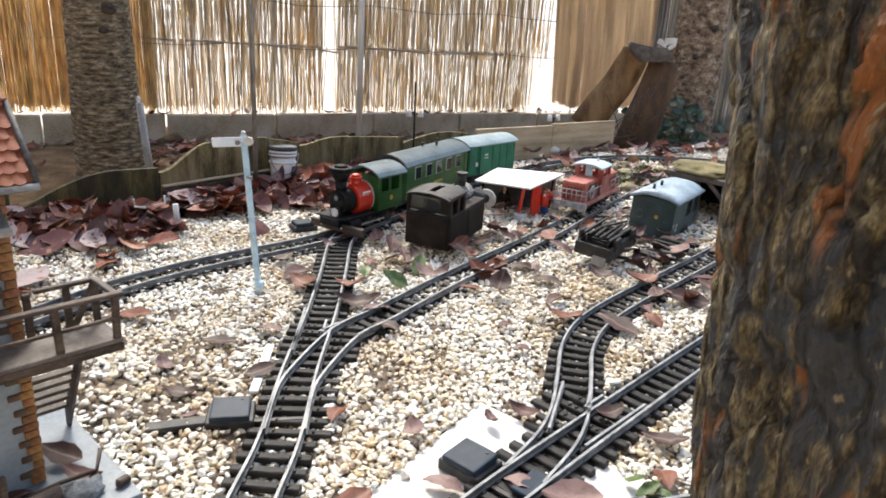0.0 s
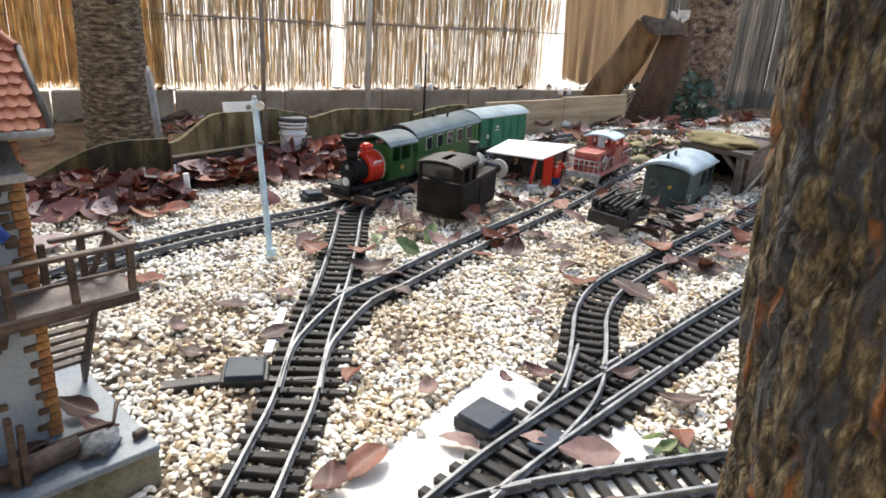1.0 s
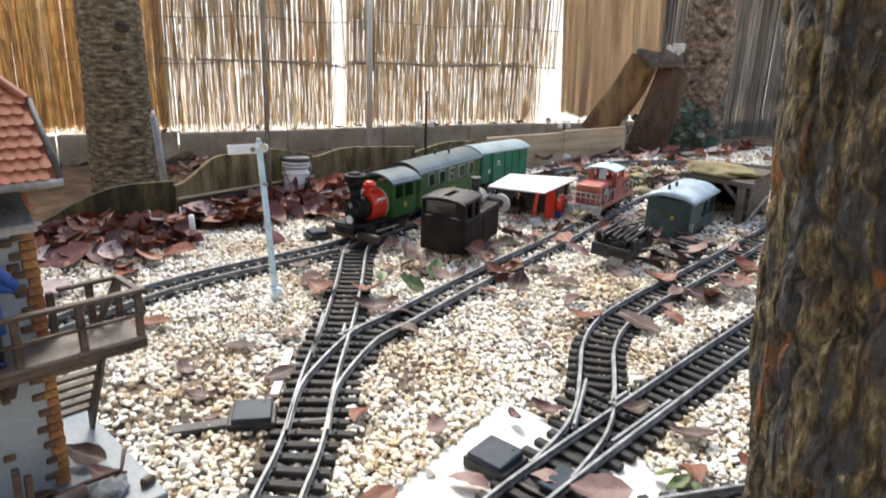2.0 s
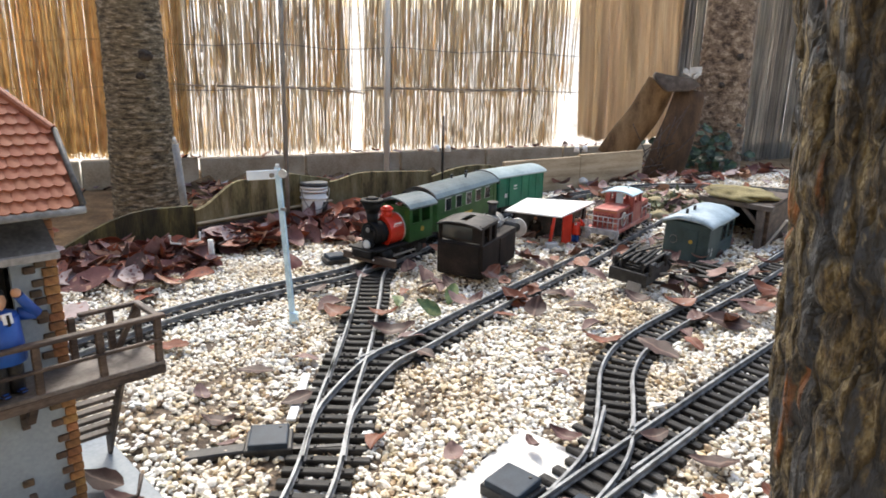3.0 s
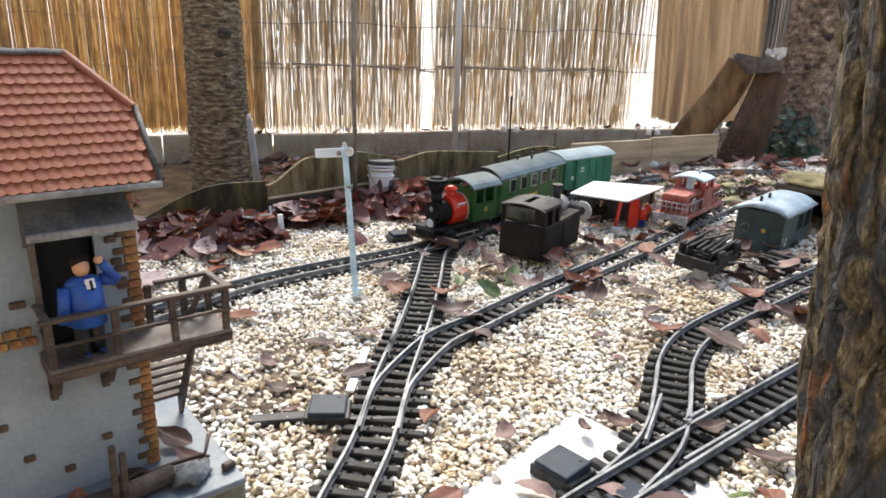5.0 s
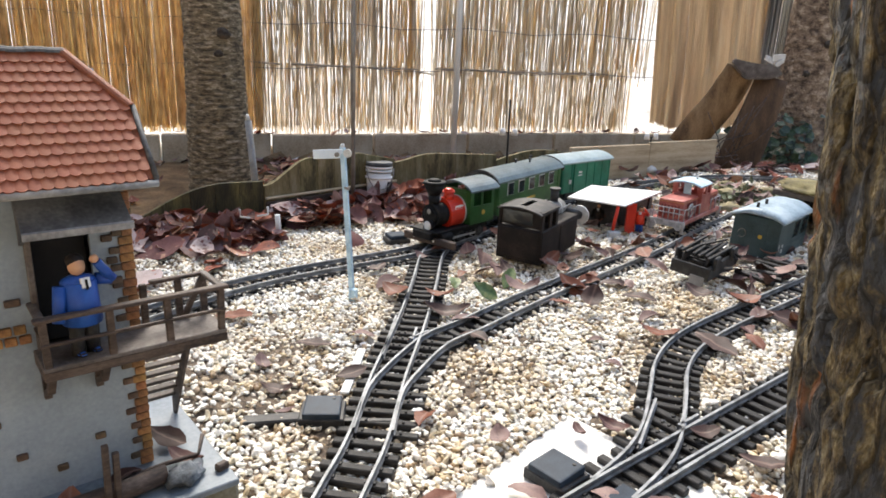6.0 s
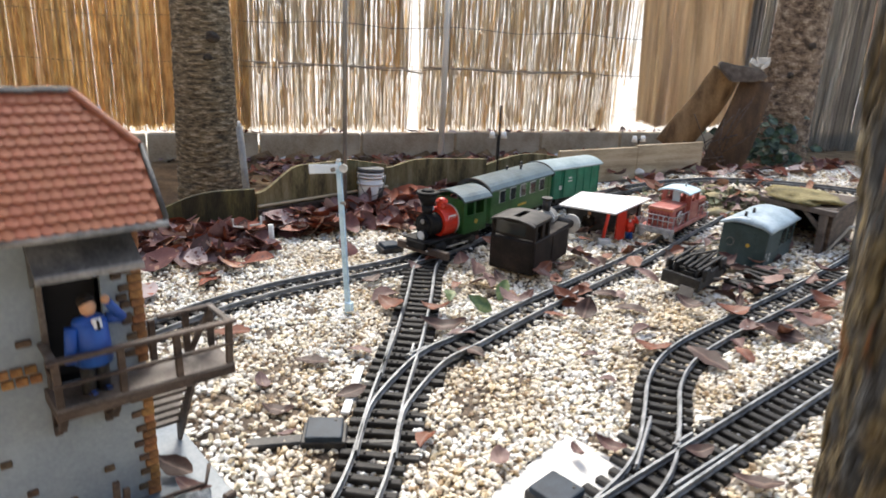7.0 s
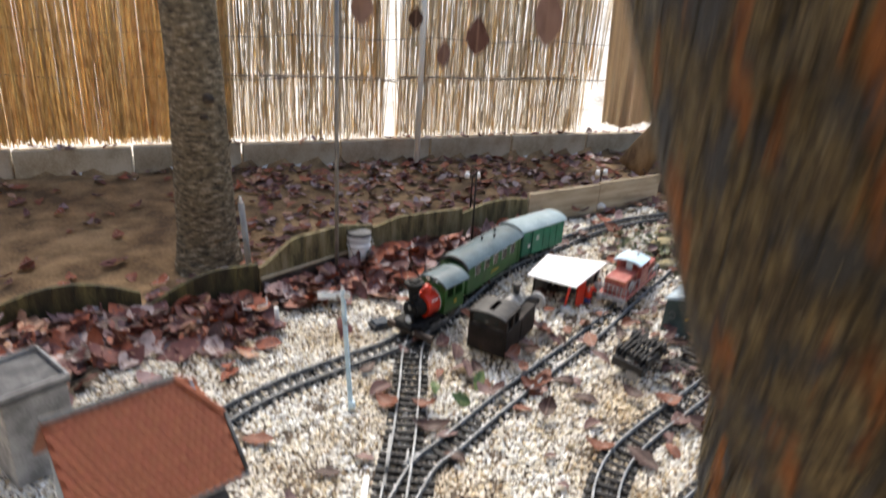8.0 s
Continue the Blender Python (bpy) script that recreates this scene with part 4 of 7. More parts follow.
            arc = 0.0022 * math.sin(t * math.pi) if j == 2 else 0.0
            tv.append((tile_w * (t - 0.5), yy * pitch * 1.18 - arc, 0.0005 * math.sin(t * math.pi) + (0.0011 if j == 2 else 0.0)))
    for i in range(7):
        x, y, z = tv[14 + i]
        tv.append((x, y + 0.0004, z - 0.0028))
    for j in range(3):
        tf += [(7 * j + i + 1, 7 * j + i, 7 * (j + 1) + i, 7 * (j + 1) + i + 1) for i in range(6)]
    tile = fast_mesh("roof_tile", tv, tf, TILE, False)
    for k in range(rows):
        t1 = (k + 1) / rows
        zc, yc = ez + (rz - ez) * t1, ey + (ry - ey) * t1
        n = int((ex - lx) / tile_w)
        for i in range(n + 1):
            x = lx + tile_w * (i + 0.5 * (k % 2))
            zm = zc - 0.004
            edge = ex if zm < kz else ex + (rx - ex) * (zm - kz) / (rz - kz)
            if x > edge - 0.002 or x < lx + 0.004:
                continue
            o = part("roof_tile", tile, None, roof)
            o.matrix_local = pose(x, yc - 0.0012, zc + 0.0012, slope - 1.4, r.uniform(-0.8, 0.8), r.uniform(-0.8, 0.8))
    cap = mesh_of("ridge_tile", prism(bmesh.new(), [(0.0058 * math.cos(q), 0.0045 * math.sin(q)) for q in [math.pi * i / 6 for i in range(7)]], "x", -0.0075, 0.0075), TILE)
    grey_cap = cap.copy()
    grey_cap.materials[0] = ASHD
    for i in range(10):
        o = part("ridge_tile", cap, None, roof)
        o.matrix_local = pose(rx - 0.006 - 0.0145 * i, ry, rz - 0.0005 + 0.0006 * (i % 2))
        o.data = grey_cap
    for side in (-1, 1):
        a3, b3 = Vector((ex, ry + side * (ry - ky), kz)), Vector((rx, ry, rz))
        d = b3 - a3
        for i in range(5):
            o = part("ridge_tile", cap, None, roof)
            q = a3 + d * ((i + 0.5) / 5)
            o.matrix_local = Matrix.Translation(q) @ d.to_track_quat("X", "Z").to_matrix().to_4x4()
    barge = bmesh.new()
    sweep(barge, [(ex + 0.002, ey - 0.001, ez - 0.001), (ex + 0.002, ky, kz)], [(-0.002, -0.006), (0.002, -0.006), (0.002, 0.003), (-0.002, 0.003)])
    part("barge_board", barge, ASHD, roof)
    barge = bmesh.new()
    sweep(barge, [(ex + 0.002, 2 * ry - ky, kz), (ex + 0.002, 2 * ry - ey, ez - 0.001)], [(-0.002, -0.006), (0.002, -0.006), (0.002, 0.003), (-0.002, 0.003)])
    part("barge_board", barge, ASHD, roof)
    part("gutter", rod(bmesh.new(), (lx, 0.0015, 0.3345), (ex + 0.003, 0.0015, 0.3345), 0.0032, seg=10), ASH, roof, "grey gutter")
    part("soffit", box(bmesh.new(), ((lx + ex) / 2, 0.022, 0.332), (ex - lx - 0.006, 0.036, 0.003)), ASH, roof)
    # balcony
    bx0, bx1, by0, by1 = -0.104, 0.050, -0.012, 0.0345
    bal = part("balcony", box(bmesh.new(), ((bx0 + bx1) / 2, (by0 + by1) / 2, 0.1905), (bx1 - bx0, by1 - by0, 0.004), bevel=0.0008), DECK, st, "weathered wooden balcony with railing")
    part("front_beam", box(bmesh.new(), ((bx0 + bx1) / 2, by0 + 0.002, 0.1845), (bx1 - bx0, 0.004, 0.0085), bevel=0.0008), DWOOD, bal)
    part("side_beam", box(bmesh.new(), (bx0 + 0.002, (by0 + by1) / 2 + 0.002, 0.1845), (0.004, by1 - by0 - 0.004, 0.0085), bevel=0.0008), DWOOD, bal)
    part("side_beam", box(bmesh.new(), (bx1 - 0.002, (by0 + by1) / 2 + 0.002, 0.1845), (0.004, by1 - by0 - 0.004, 0.0085), bevel=0.0008), DWOOD, bal)
    for x in (bx0 + 0.004, bx0 + 0.054, bx0 + 0.102, bx1 - 0.004):
        part("post", box(bmesh.new(), (x, by0 + 0.003, 0.2125), (0.0062, 0.005, 0.042), (0, r.uniform(-2, 2), 0), bevel=0.0007), DWOOD, bal)
    for x in (bx0 + 0.094, bx1 - 0.028, bx1 - 0.004):
        part("post", box(bmesh.new(), (x, by1 + 0.002, 0.2125), (0.0062, 0.005, 0.042), (0, 0, 0), bevel=0.0007), DWOOD, bal)
    part("handrail", box(bmesh.new(), ((bx0 + bx1) / 2, by0 + 0.002, 0.2345), (bx1 - bx0 + 0.006, 0.008, 0.0036), bevel=0.0008), DWOOD, bal)
    part("handrail", box(bmesh.new(), (bx0 + 0.003, (by0 + by1) / 2 + 0.004, 0.2342), (0.007, by1 - by0 - 0.006, 0.0036), (0, -8, 0), bevel=0.0008), DECK, bal)
    part("handrail", box(bmesh.new(), (bx1 - 0.003, (by0 + by1) / 2 + 0.004, 0.2342), (0.007, by1 - by0 + 0.002, 0.0036), (0, 8, 0), bevel=0.0008), DECK, bal)
    part("handrail", box(bmesh.new(), (bx1 - 0.028, by1 + 0.002, 0.2342), (0.052, 0.006, 0.0036), bevel=0.0008), DWOOD, bal)
    part("lower_rail", box(bmesh.new(), ((bx0 + bx1) / 2, by0 + 0.001, 0.2125), (bx1 - bx0, 0.0035, 0.003), bevel=0.0006), DWOOD, bal)
    part("lower_rail", box(bmesh.new(), (bx0 + 0.004, (by0 + by1) / 2, 0.2125), (0.0035, by1 - by0 - 0.004, 0.003), bevel=0.0006), DWOOD, bal)
    part("brace", box(bmesh.new(), (bx1 - 0.015, by1, 0.212), (0.005, 0.005, 0.05), (0, 28, 0), bevel=0.0007), DWOOD, bal)
    for x in (bx0 + 0.006, bx0 + 0.048):
        bm = bmesh.new()
        sweep(bm, [(x, 0.033, 0.150), (x, 0.010, 0.162), (x, by0 + 0.006, 0.181)], [(-0.003, -0.003), (0.003, -0.003), (0.003, 0.003), (-0.003, 0.003)], smooth=False)
        box(bm, (x, 0.031, 0.164), (0.006, 0.005, 0.036))
        part("bracket", bm, DWOOD, bal)
    # stair down the side
    sr = part("stair", prism(bmesh.new(), [(0.036, 0.176), (0.036, 0.192), (0.118, 0.066), (0.118, 0.047), (0.112, 0.047)], "x", 0.031, 0.034), DWOOD, st, "grey stair down from the balcony")
    for i in range(9):
        part("step", box(bmesh.new(), (0.012, 0.042 + 0.0085 * i, 0.184 - 0.0135 * i), (0.038, 0.010, 0.004), bevel=0.0006), DECK, sr)
    # base
    part("base_plate", box(bmesh.new(), (-0.080, 0.066, 0.0435), (0.244, 0.216, 0.007), bevel=0.0012), BASEGREY, st, "pale grey base plate")
    return st


station()
bl = thing("foundation_block", HOUSE, "damp mossy concrete block under the model station", "concrete block")
part("block", box(bmesh.new(), (-0.075, 0.069, 0.0095), (0.240, 0.205, 0.060), bevel=0.004), DAMPBLOCK, bl)
an = thing("outbuilding", pose(-0.835, 0.885, 0, 0, 0, 62), "small grey model shed with a pale flat roof edge", "model house")
part("wall", box(bmesh.new(), (0, 0, 0.09), (0.11, 0.13, 0.18), bevel=0.002), ASH, an)
part("roof", box(bmesh.new(), (0, 0, 0.185), (0.12, 0.14, 0.010), bevel=0.002), ASHD, an)
for s in (-1, 1):
    part("roof_edge", box(bmesh.new(), (0, s * 0.0675, 0.195), (0.12, 0.005, 0.010), bevel=0.001), ASH, an)
    part("roof_edge", box(bmesh.new(), (s * 0.0575, 0, 0.195), (0.005, 0.130, 0.010), bevel=0.001), ASH, an)


def figurine(m, coat, legs, hat, label, scale=1.0, raised=True):
    """A plain toy figure in one mesh."""
    bm = bmesh.new()
    for s in (-1, 1):
        rod(bm, (0, s * 0.006, 0), (0, s * 0.005, 0.034), 0.0052, 0.0062, 10, 1)
        box(bm, (0.003, s * 0.006, 0.0015), (0.012, 0.006, 0.003), bevel=0.001, mat=3)
    rod(bm, (0, 0, 0.026), (0, 0, 0.060), 0.0145, 0.0125, 14, 0)
    blob(bm, (0, 0, 0.059), (0.0095, 0.0135, 0.006), mat=0)
    rod(bm, (0.0, -0.014, 0.058), (0.003, -0.019, 0.031), 0.005, 0.0045, 8, 0)
    if raised:
        rod(bm, (0.0, 0.013, 0.058), (0.004, 0.024, 0.056), 0.005, 0.0045, 8, 0)
        rod(bm, (0.004, 0.024, 0.056), (0.007, 0.012, 0.074), 0.0045, 0.0035, 8, 0)
    else:
        rod(bm, (0.0, 0.014, 0.058), (0.003, 0.019, 0.031), 0.005, 0.0045, 8, 0)
    blob(bm, (0.0, 0, 0.071), (0.0068, 0.0062, 0.0078), mat=2)
    blob(bm, (-0.002, 0, 0.0752), (0.0068, 0.0068, 0.0058), mat=3)
    if raised:
        blob(bm, (0.008, 0.010, 0.0765), (0.0035, 0.0035, 0.0035), mat=2)
    box(bm, (0.0112, 0, 0.0605), (0.003, 0.0065, 0.0075), (0, -12, 0), mat=4)
    box(bm, (0.0132, 0, 0.0595), (0.0015, 0.0016, 0.008), (0, -12, 0), mat=3)
    ob = part("toy_figure", bm, [coat, legs, SKINP, hat, WHITE])
    ob.matrix_world = m @ Matrix.Diagonal((scale, scale, scale, 1))
    return tagged(ob, label, "toy figure", "toy figures")


figurine(HOUSE @ pose(-0.068, 0.006, 0.193, 0, 0, -75), BLUEC, BLACKP, BROWNL, "plain toy figure in a blue coat on the balcony", 1.09)


# ---------------- vehicles ----------------
def wheel_pair(x, r, parent, w=0.047):
    bm = rod(bmesh.new(), (x, -w / 2 - 0.004, r), (x, w / 2 + 0.004, r), 0.002, seg=8)
    for s in (-1, 1):
        rod(bm, (x, s * (w / 2 + 0.001), r), (x, s * (w / 2 + 0.005), r), r, seg=20)
        rod(bm, (x, s * (w / 2 + 0.0052), r), (x, s * (w / 2 + 0.0062), r), r * 0.55, r * 0.4, seg=16)
    return part("wheelset", bm, BLACKP, parent)


def arch(w, z0, z1, n=12):
    """A shallow roof outline (y, z) of width w from z0 up to z1."""
    return [(-w / 2 + w * i / n, z0 + (z1 - z0) * (1 - (2 * i / n - 1) ** 2) ** 0.8) for i in range(n + 1)]


def roof_shell(l, w, z0, z1):
    top = arch(w, z0, z1)
    return prism(bmesh.new(), top + [(y * 0.97, z - 0.004) for y, z in reversed(top)], "x", -l / 2, l / 2)


def window(parent, x, y, z, w, h, axis="y", frame_mat=IVORY, label=""):
    """A framed pane lying on a side (axis y) or an end (axis x)."""
    s = 1 if y > 0 else -1
    if axis == "y":
        f = part("window", box(bmesh.new(), (x, y, z), (w, 0.0016, h), bevel=0.0004), frame_mat, parent, label)
        part("pane", box(bmesh.new(), (x, y + s * 0.0006, z), (w - 0.004, 0.0016, h - 0.004)), GLASS, f)
    else:
        f = part("window", box(bmesh.new(), (y, x, z), (0.0016, w, h), bevel=0.0004), frame_mat, parent, label)
        part("pane", box(bmesh.new(), (y + s * 0.0006, x, z), (0.0016, w - 0.004, h - 0.004)), GLASS, f)
    return f


RAIL_TOP = 0.0148


def steam_engine():
    t = thing("steam_engine", pose(-0.2405, 1.6155, RAIL_TOP, 0, 0, 243), "black and green toy steam engine with a bright red saddle tank", "locomotive")
    part("frame", box(bmesh.new(), (-0.006, 0, 0.026), (0.20, 0.058, 0.018), bevel=0.002), SOOT, t)
    b = part("buffer_beam", box(bmesh.new(), (0.080, 0.012, 0.015), (0.012, 0.150, 0.017), (0, 0, 1.5), bevel=0.0015), DWOOD, t, "rusty brown front beam")
    for y in (-0.03, 0.03):
        part("bolt", rod(bmesh.new(), (0.085, y, 0.016), (0.0875, y, 0.016), 0.0025), IVORY, b)
    part("running_board", box(bmesh.new(), (0.015, 0, 0.036), (0.15, 0.084, 0.004), bevel=0.001), SOOT, t)
    part("boiler", rod(bmesh.new(), (-0.03, 0, 0.066), (0.066, 0, 0.066), 0.0265, seg=28), SOOT, t)
    part("smokebox_door", rod(bmesh.new(), (0.066, 0, 0.066), (0.070, 0, 0.066), 0.022, 0.016, seg=24), SOOT, t)
    h = part("headlamp", rod(bmesh.new(), (0.068, 0.006, 0.046), (0.082, 0.006, 0.046), 0.0115, 0.013, seg=20), SOOT, t)
    part("lens", rod(bmesh.new(), (0.0821, 0.006, 0.046), (0.0835, 0.006, 0.046), 0.0112, 0.008, seg=18), IVORY, h, "dull pale lens")
    h = part("headlamp", rod(bmesh.new(), (0.066, 0.004, 0.078), (0.076, 0.004, 0.078), 0.008, 0.009, seg=20), SOOT, t)
    part("lens", rod(bmesh.new(), (0.0761, 0.004, 0.078), (0.0773, 0.004, 0.078), 0.006, 0.005, seg=18), GREYROD, h)
    bm = rod(bmesh.new(), (0.052, -0.004, 0.086), (0.052, -0.004, 0.112), 0.011, 0.014, seg=20)
    rod(bm, (0.052, -0.004, 0.112), (0.052, -0.004, 0.138), 0.014, 0.025, seg=20)
    rod(bm, (0.052, -0.004, 0.138), (0.052, -0.004, 0.143), 0.028, 0.025, seg=20)
    rod(bm, (0.052, -0.004, 0.143), (0.052, -0.004, 0.148), 0.016, 0.010, seg=20)
    part("funnel", bm, SOOT, t, "black flared funnel")
    # red saddle tank
    prof = [(0.033 * math.sin(a), 0.066 + 0.037 * math.cos(a)) for a in [math.radians(-150 + 300 * i / 20) for i in range(21)]]
    tank = part("saddle_tank", prism(bmesh.new(), prof, "x", -0.020, 0.030), REDP, t, "glossy red saddle tank")
    bmesh_ring = prism(bmesh.new(), [(y * 1.02, 0.070 + (z - 0.070) * 1.02) for y, z in prof], "x", -0.0205, -0.0165)
    part("band", bmesh_ring, IVORY, tank)
    for s in (-1, 1):
        p = part("plate", box(bmesh.new(), (0.004, s * 0.0305, 0.081), (0.026, 0.002, 0.012), (s * -12, 0, 0), bevel=0.0006), WHITE, tank)
        for k in range(3):
            part("lettering", box(bmesh.new(), (-0.004 + 0.008 * k, s * 0.0318, 0.081), (0.0055, 0.001, 0.004), (s * -12, 0, 0)), REDP, p)
    bm = rod(bmesh.new(), (0.012, 0.004, 0.097), (0.012, 0.004, 0.113), 0.0125, 0.0120, seg=20)
    rod(bm, (0.012, 0.004, 0.113), (0.012, 0.004, 0.1175), 0.0145, 0.0145, seg=20)
    blob(bm, (0.012, 0.004, 0.1175), (0.0125, 0.0125, 0.007))
    part("dome", bm, REDP, t)
    part("bell", blob(bmesh.new(), (0.034, -0.006, 0.100), (0.006, 0.006, 0.007)), IVORY, t)
    for s in (-1, 1):
        part("cylinder", rod(bmesh.new(), (0.040, s * 0.036, 0.022), (0.074, s * 0.036, 0.022), 0.012, seg=18), SOOT, t)
        part("connecting_rod", box(bmesh.new(), (0.0, s * 0.037, 0.015), (0.10, 0.003, 0.004)), SILVER, t)
    # cab
    bm = bmesh.new()
    box(bm, (-0.066, 0.0405, 0.058), (0.086, 0.004, 0.042))
    box(bm, (-0.066, -0.0405, 0.058), (0.086, 0.004, 0.042))
    for s in (-1, 1):
        for x, w in ((-0.028, 0.012), (-0.064, 0.009), (-0.104, 0.010)):
            box(bm, (x, s * 0.0405, 0.096), (w, 0.004, 0.036))
        box(bm, (-0.066, s * 0.0405, 0.116), (0.086, 0.004, 0.008))
    box(bm, (-0.024, 0, 0.078), (0.004, 0.081, 0.080))
    box(bm, (-0.108, 0, 0.078), (0.004, 0.081, 0.080))
    cab = part("cab", bm, GREEN1, t, "dark green cab")
    window(cab, 0.020, -0.0215, 0.100, 0.018, 0.024, "x", GREEN1)
    window(cab, -0.020, -0.0215, 0.100, 0.018, 0.024, "x", GREEN1)
    part("crest", rod(bmesh.new(), (-0.070, 0.0424, 0.062), (-0.070, 0.0436, 0.062), 0.006, seg=12), YELLOW, cab)
    bm = roof_shell(0.104, 0.104, 0.118, 0.138)
    o = part("cab_roof", bm, ROOFG, t)
    o.location = (-0.066, 0, 0)
    for x in (-0.075, -0.01, 0.045):
        wheel_pair(x, 0.0165, t)
    part("coupling", box(bmesh.new(), (-0.116, 0, 0.018), (0.02, 0.016, 0.008), bevel=0.001), SOOT, t)


def coach():
    t = thing("passenger_coach", pose(-0.142, 1.944, RAIL_TOP, 0, 0, 248.5), "green toy passenger coach with a grey curved roof", "railway coach")
    l, w = 0.334, 0.096
    body = part("body", box(bmesh.new(), (0, 0, 0.070), (l, w, 0.088), bevel=0.0015), GREEN1, t)
    for s in (-1, 1):
        for z in (0.028, 0.071, 0.112):
            part("rib", box(bmesh.new(), (0, s * (w / 2 + 0.0004), z), (l - 0.004, 0.002, 0.003)), GREEN1, body)
        for i in range(5):
            window(body, -0.108 + 0.054 * i, s * (w / 2 + 0.0006), 0.088, 0.030, 0.034, "y", IVORY)
        for x in (-0.156, 0.156):
            part("door", box(bmesh.new(), (x, s * (w / 2 + 0.0004), 0.068), (0.016, 0.0022, 0.078), bevel=0.0005), GREEN1, body)
        part("lettering", box(bmesh.new(), (0.0, s * (w / 2 + 0.0008), 0.050), (0.045, 0.001, 0.006)), YELLOW, body)
    part("roof", roof_shell(l + 0.012, w + 0.012, 0.112, 0.136), ROOFG, t, "blue-grey curved roof")
    for x in (-l / 2 - 0.0045, l / 2 + 0.0045):
        top = arch(w + 0.016, 0.109, 0.138)
        part("roof_end", prism(bmesh.new(), top + [(y * 0.9, z - 0.009) for y, z in reversed(top)], "x", x - 0.003, x + 0.003), BLACKP, t)
    for x, y in ((-0.09, -0.012), (-0.045, 0.012), (0.0, -0.006)):
        bm = rod(bmesh.new(), (x, y, 0.130), (x, y, 0.142), 0.0028, seg=10)
        rod(bm, (x, y, 0.142), (x, y, 0.146), 0.0048, 0.004, seg=10)
        part("roof_vent", bm, BLACKP, t)
    part("underframe", box(bmesh.new(), (0, 0, 0.020), (l - 0.01, 0.06, 0.014), bevel=0.002), BLACKP, t)
    for x in (-0.11, 0.11):
        wheel_pair(x, 0.0155, t)
        for s in (-1, 1):
            part("axle_box", box(bmesh.new(), (x, s * 0.036, 0.017), (0.022, 0.006, 0.016), bevel=0.001), BLACKP, t)
    for x in (-l / 2 - 0.012, l / 2 + 0.012):
        part("gangway", box(bmesh.new(), (x, 0, 0.062), (0.020, 0.045, 0.07), bevel=0.003), BLACKP, t)


def van():
    t = thing("goods_van", pose(-0.010, 2.226, RAIL_TOP, 0, 0, 235), "bright green toy goods van with ribbed sides", "railway van")
    l, w = 0.222, 0.098
    body = part("body", box(bmesh.new(), (0, 0, 0.072), (l, w, 0.092), bevel=0.0012), GREEN2, t)
    for s in (-1, 1):
        for i in range(7):
            part("rib", box(bmesh.new(), (-0.106 + 0.0353 * i, s * (w / 2 + 0.0004), 0.072), (0.0022, 0.0018, 0.088)), GREEN2, body)
        d = part("sliding_door", box(bmesh.new(), (0.035, s * (w / 2 + 0.0018), 0.070), (0.054, 0.003, 0.084), bevel=0.0006), GREEN2, body)
        part("lettering", box(bmesh.new(), (0.035, s * (w / 2 + 0.0036), 0.086), (0.014, 0.001, 0.005)), IVORY, d)
        part("lettering", box(bmesh.new(), (0.035, s * (w / 2 + 0.0036), 0.077), (0.018, 0.001, 0.003)), IVORY, d)
        part("lettering", box(bmesh.new(), (0.076, s * (w / 2 + 0.0022), 0.060), (0.010, 0.001, 0.012)), IVORY, body)
    for x in (-l / 2, l / 2):
        part("end_post", box(bmesh.new(), (x, 0.02, 0.072), (0.003, 0.004, 0.088)), GREEN2, body)
        part("end_post", box(bmesh.new(), (x, -0.02, 0.072), (0.003, 0.004, 0.088)), GREEN2, body)
    part("roof", roof_shell(l + 0.014, w + 0.012, 0.117, 0.134), ROOFV, t, "grey-green roof coloured pale for glare")
    part("underframe", box(bmesh.new(), (0, 0, 0.020), (l - 0.01, 0.06, 0.014), bevel=0.002), BLACKP, t)
    for x in (-0.07, 0.07):
        wheel_pair(x, 0.0155, t)
        for s in (-1, 1):
            part("axle_box", box(bmesh.new(), (x, s * 0.036, 0.017), (0.022, 0.006, 0.016), bevel=0.001), BLACKP, t)
    part("coupling", box(bmesh.new(), (l / 2 + 0.012, 0, 0.016), (0.024, 0.014, 0.008), bevel=0.001), BLACKP, t)


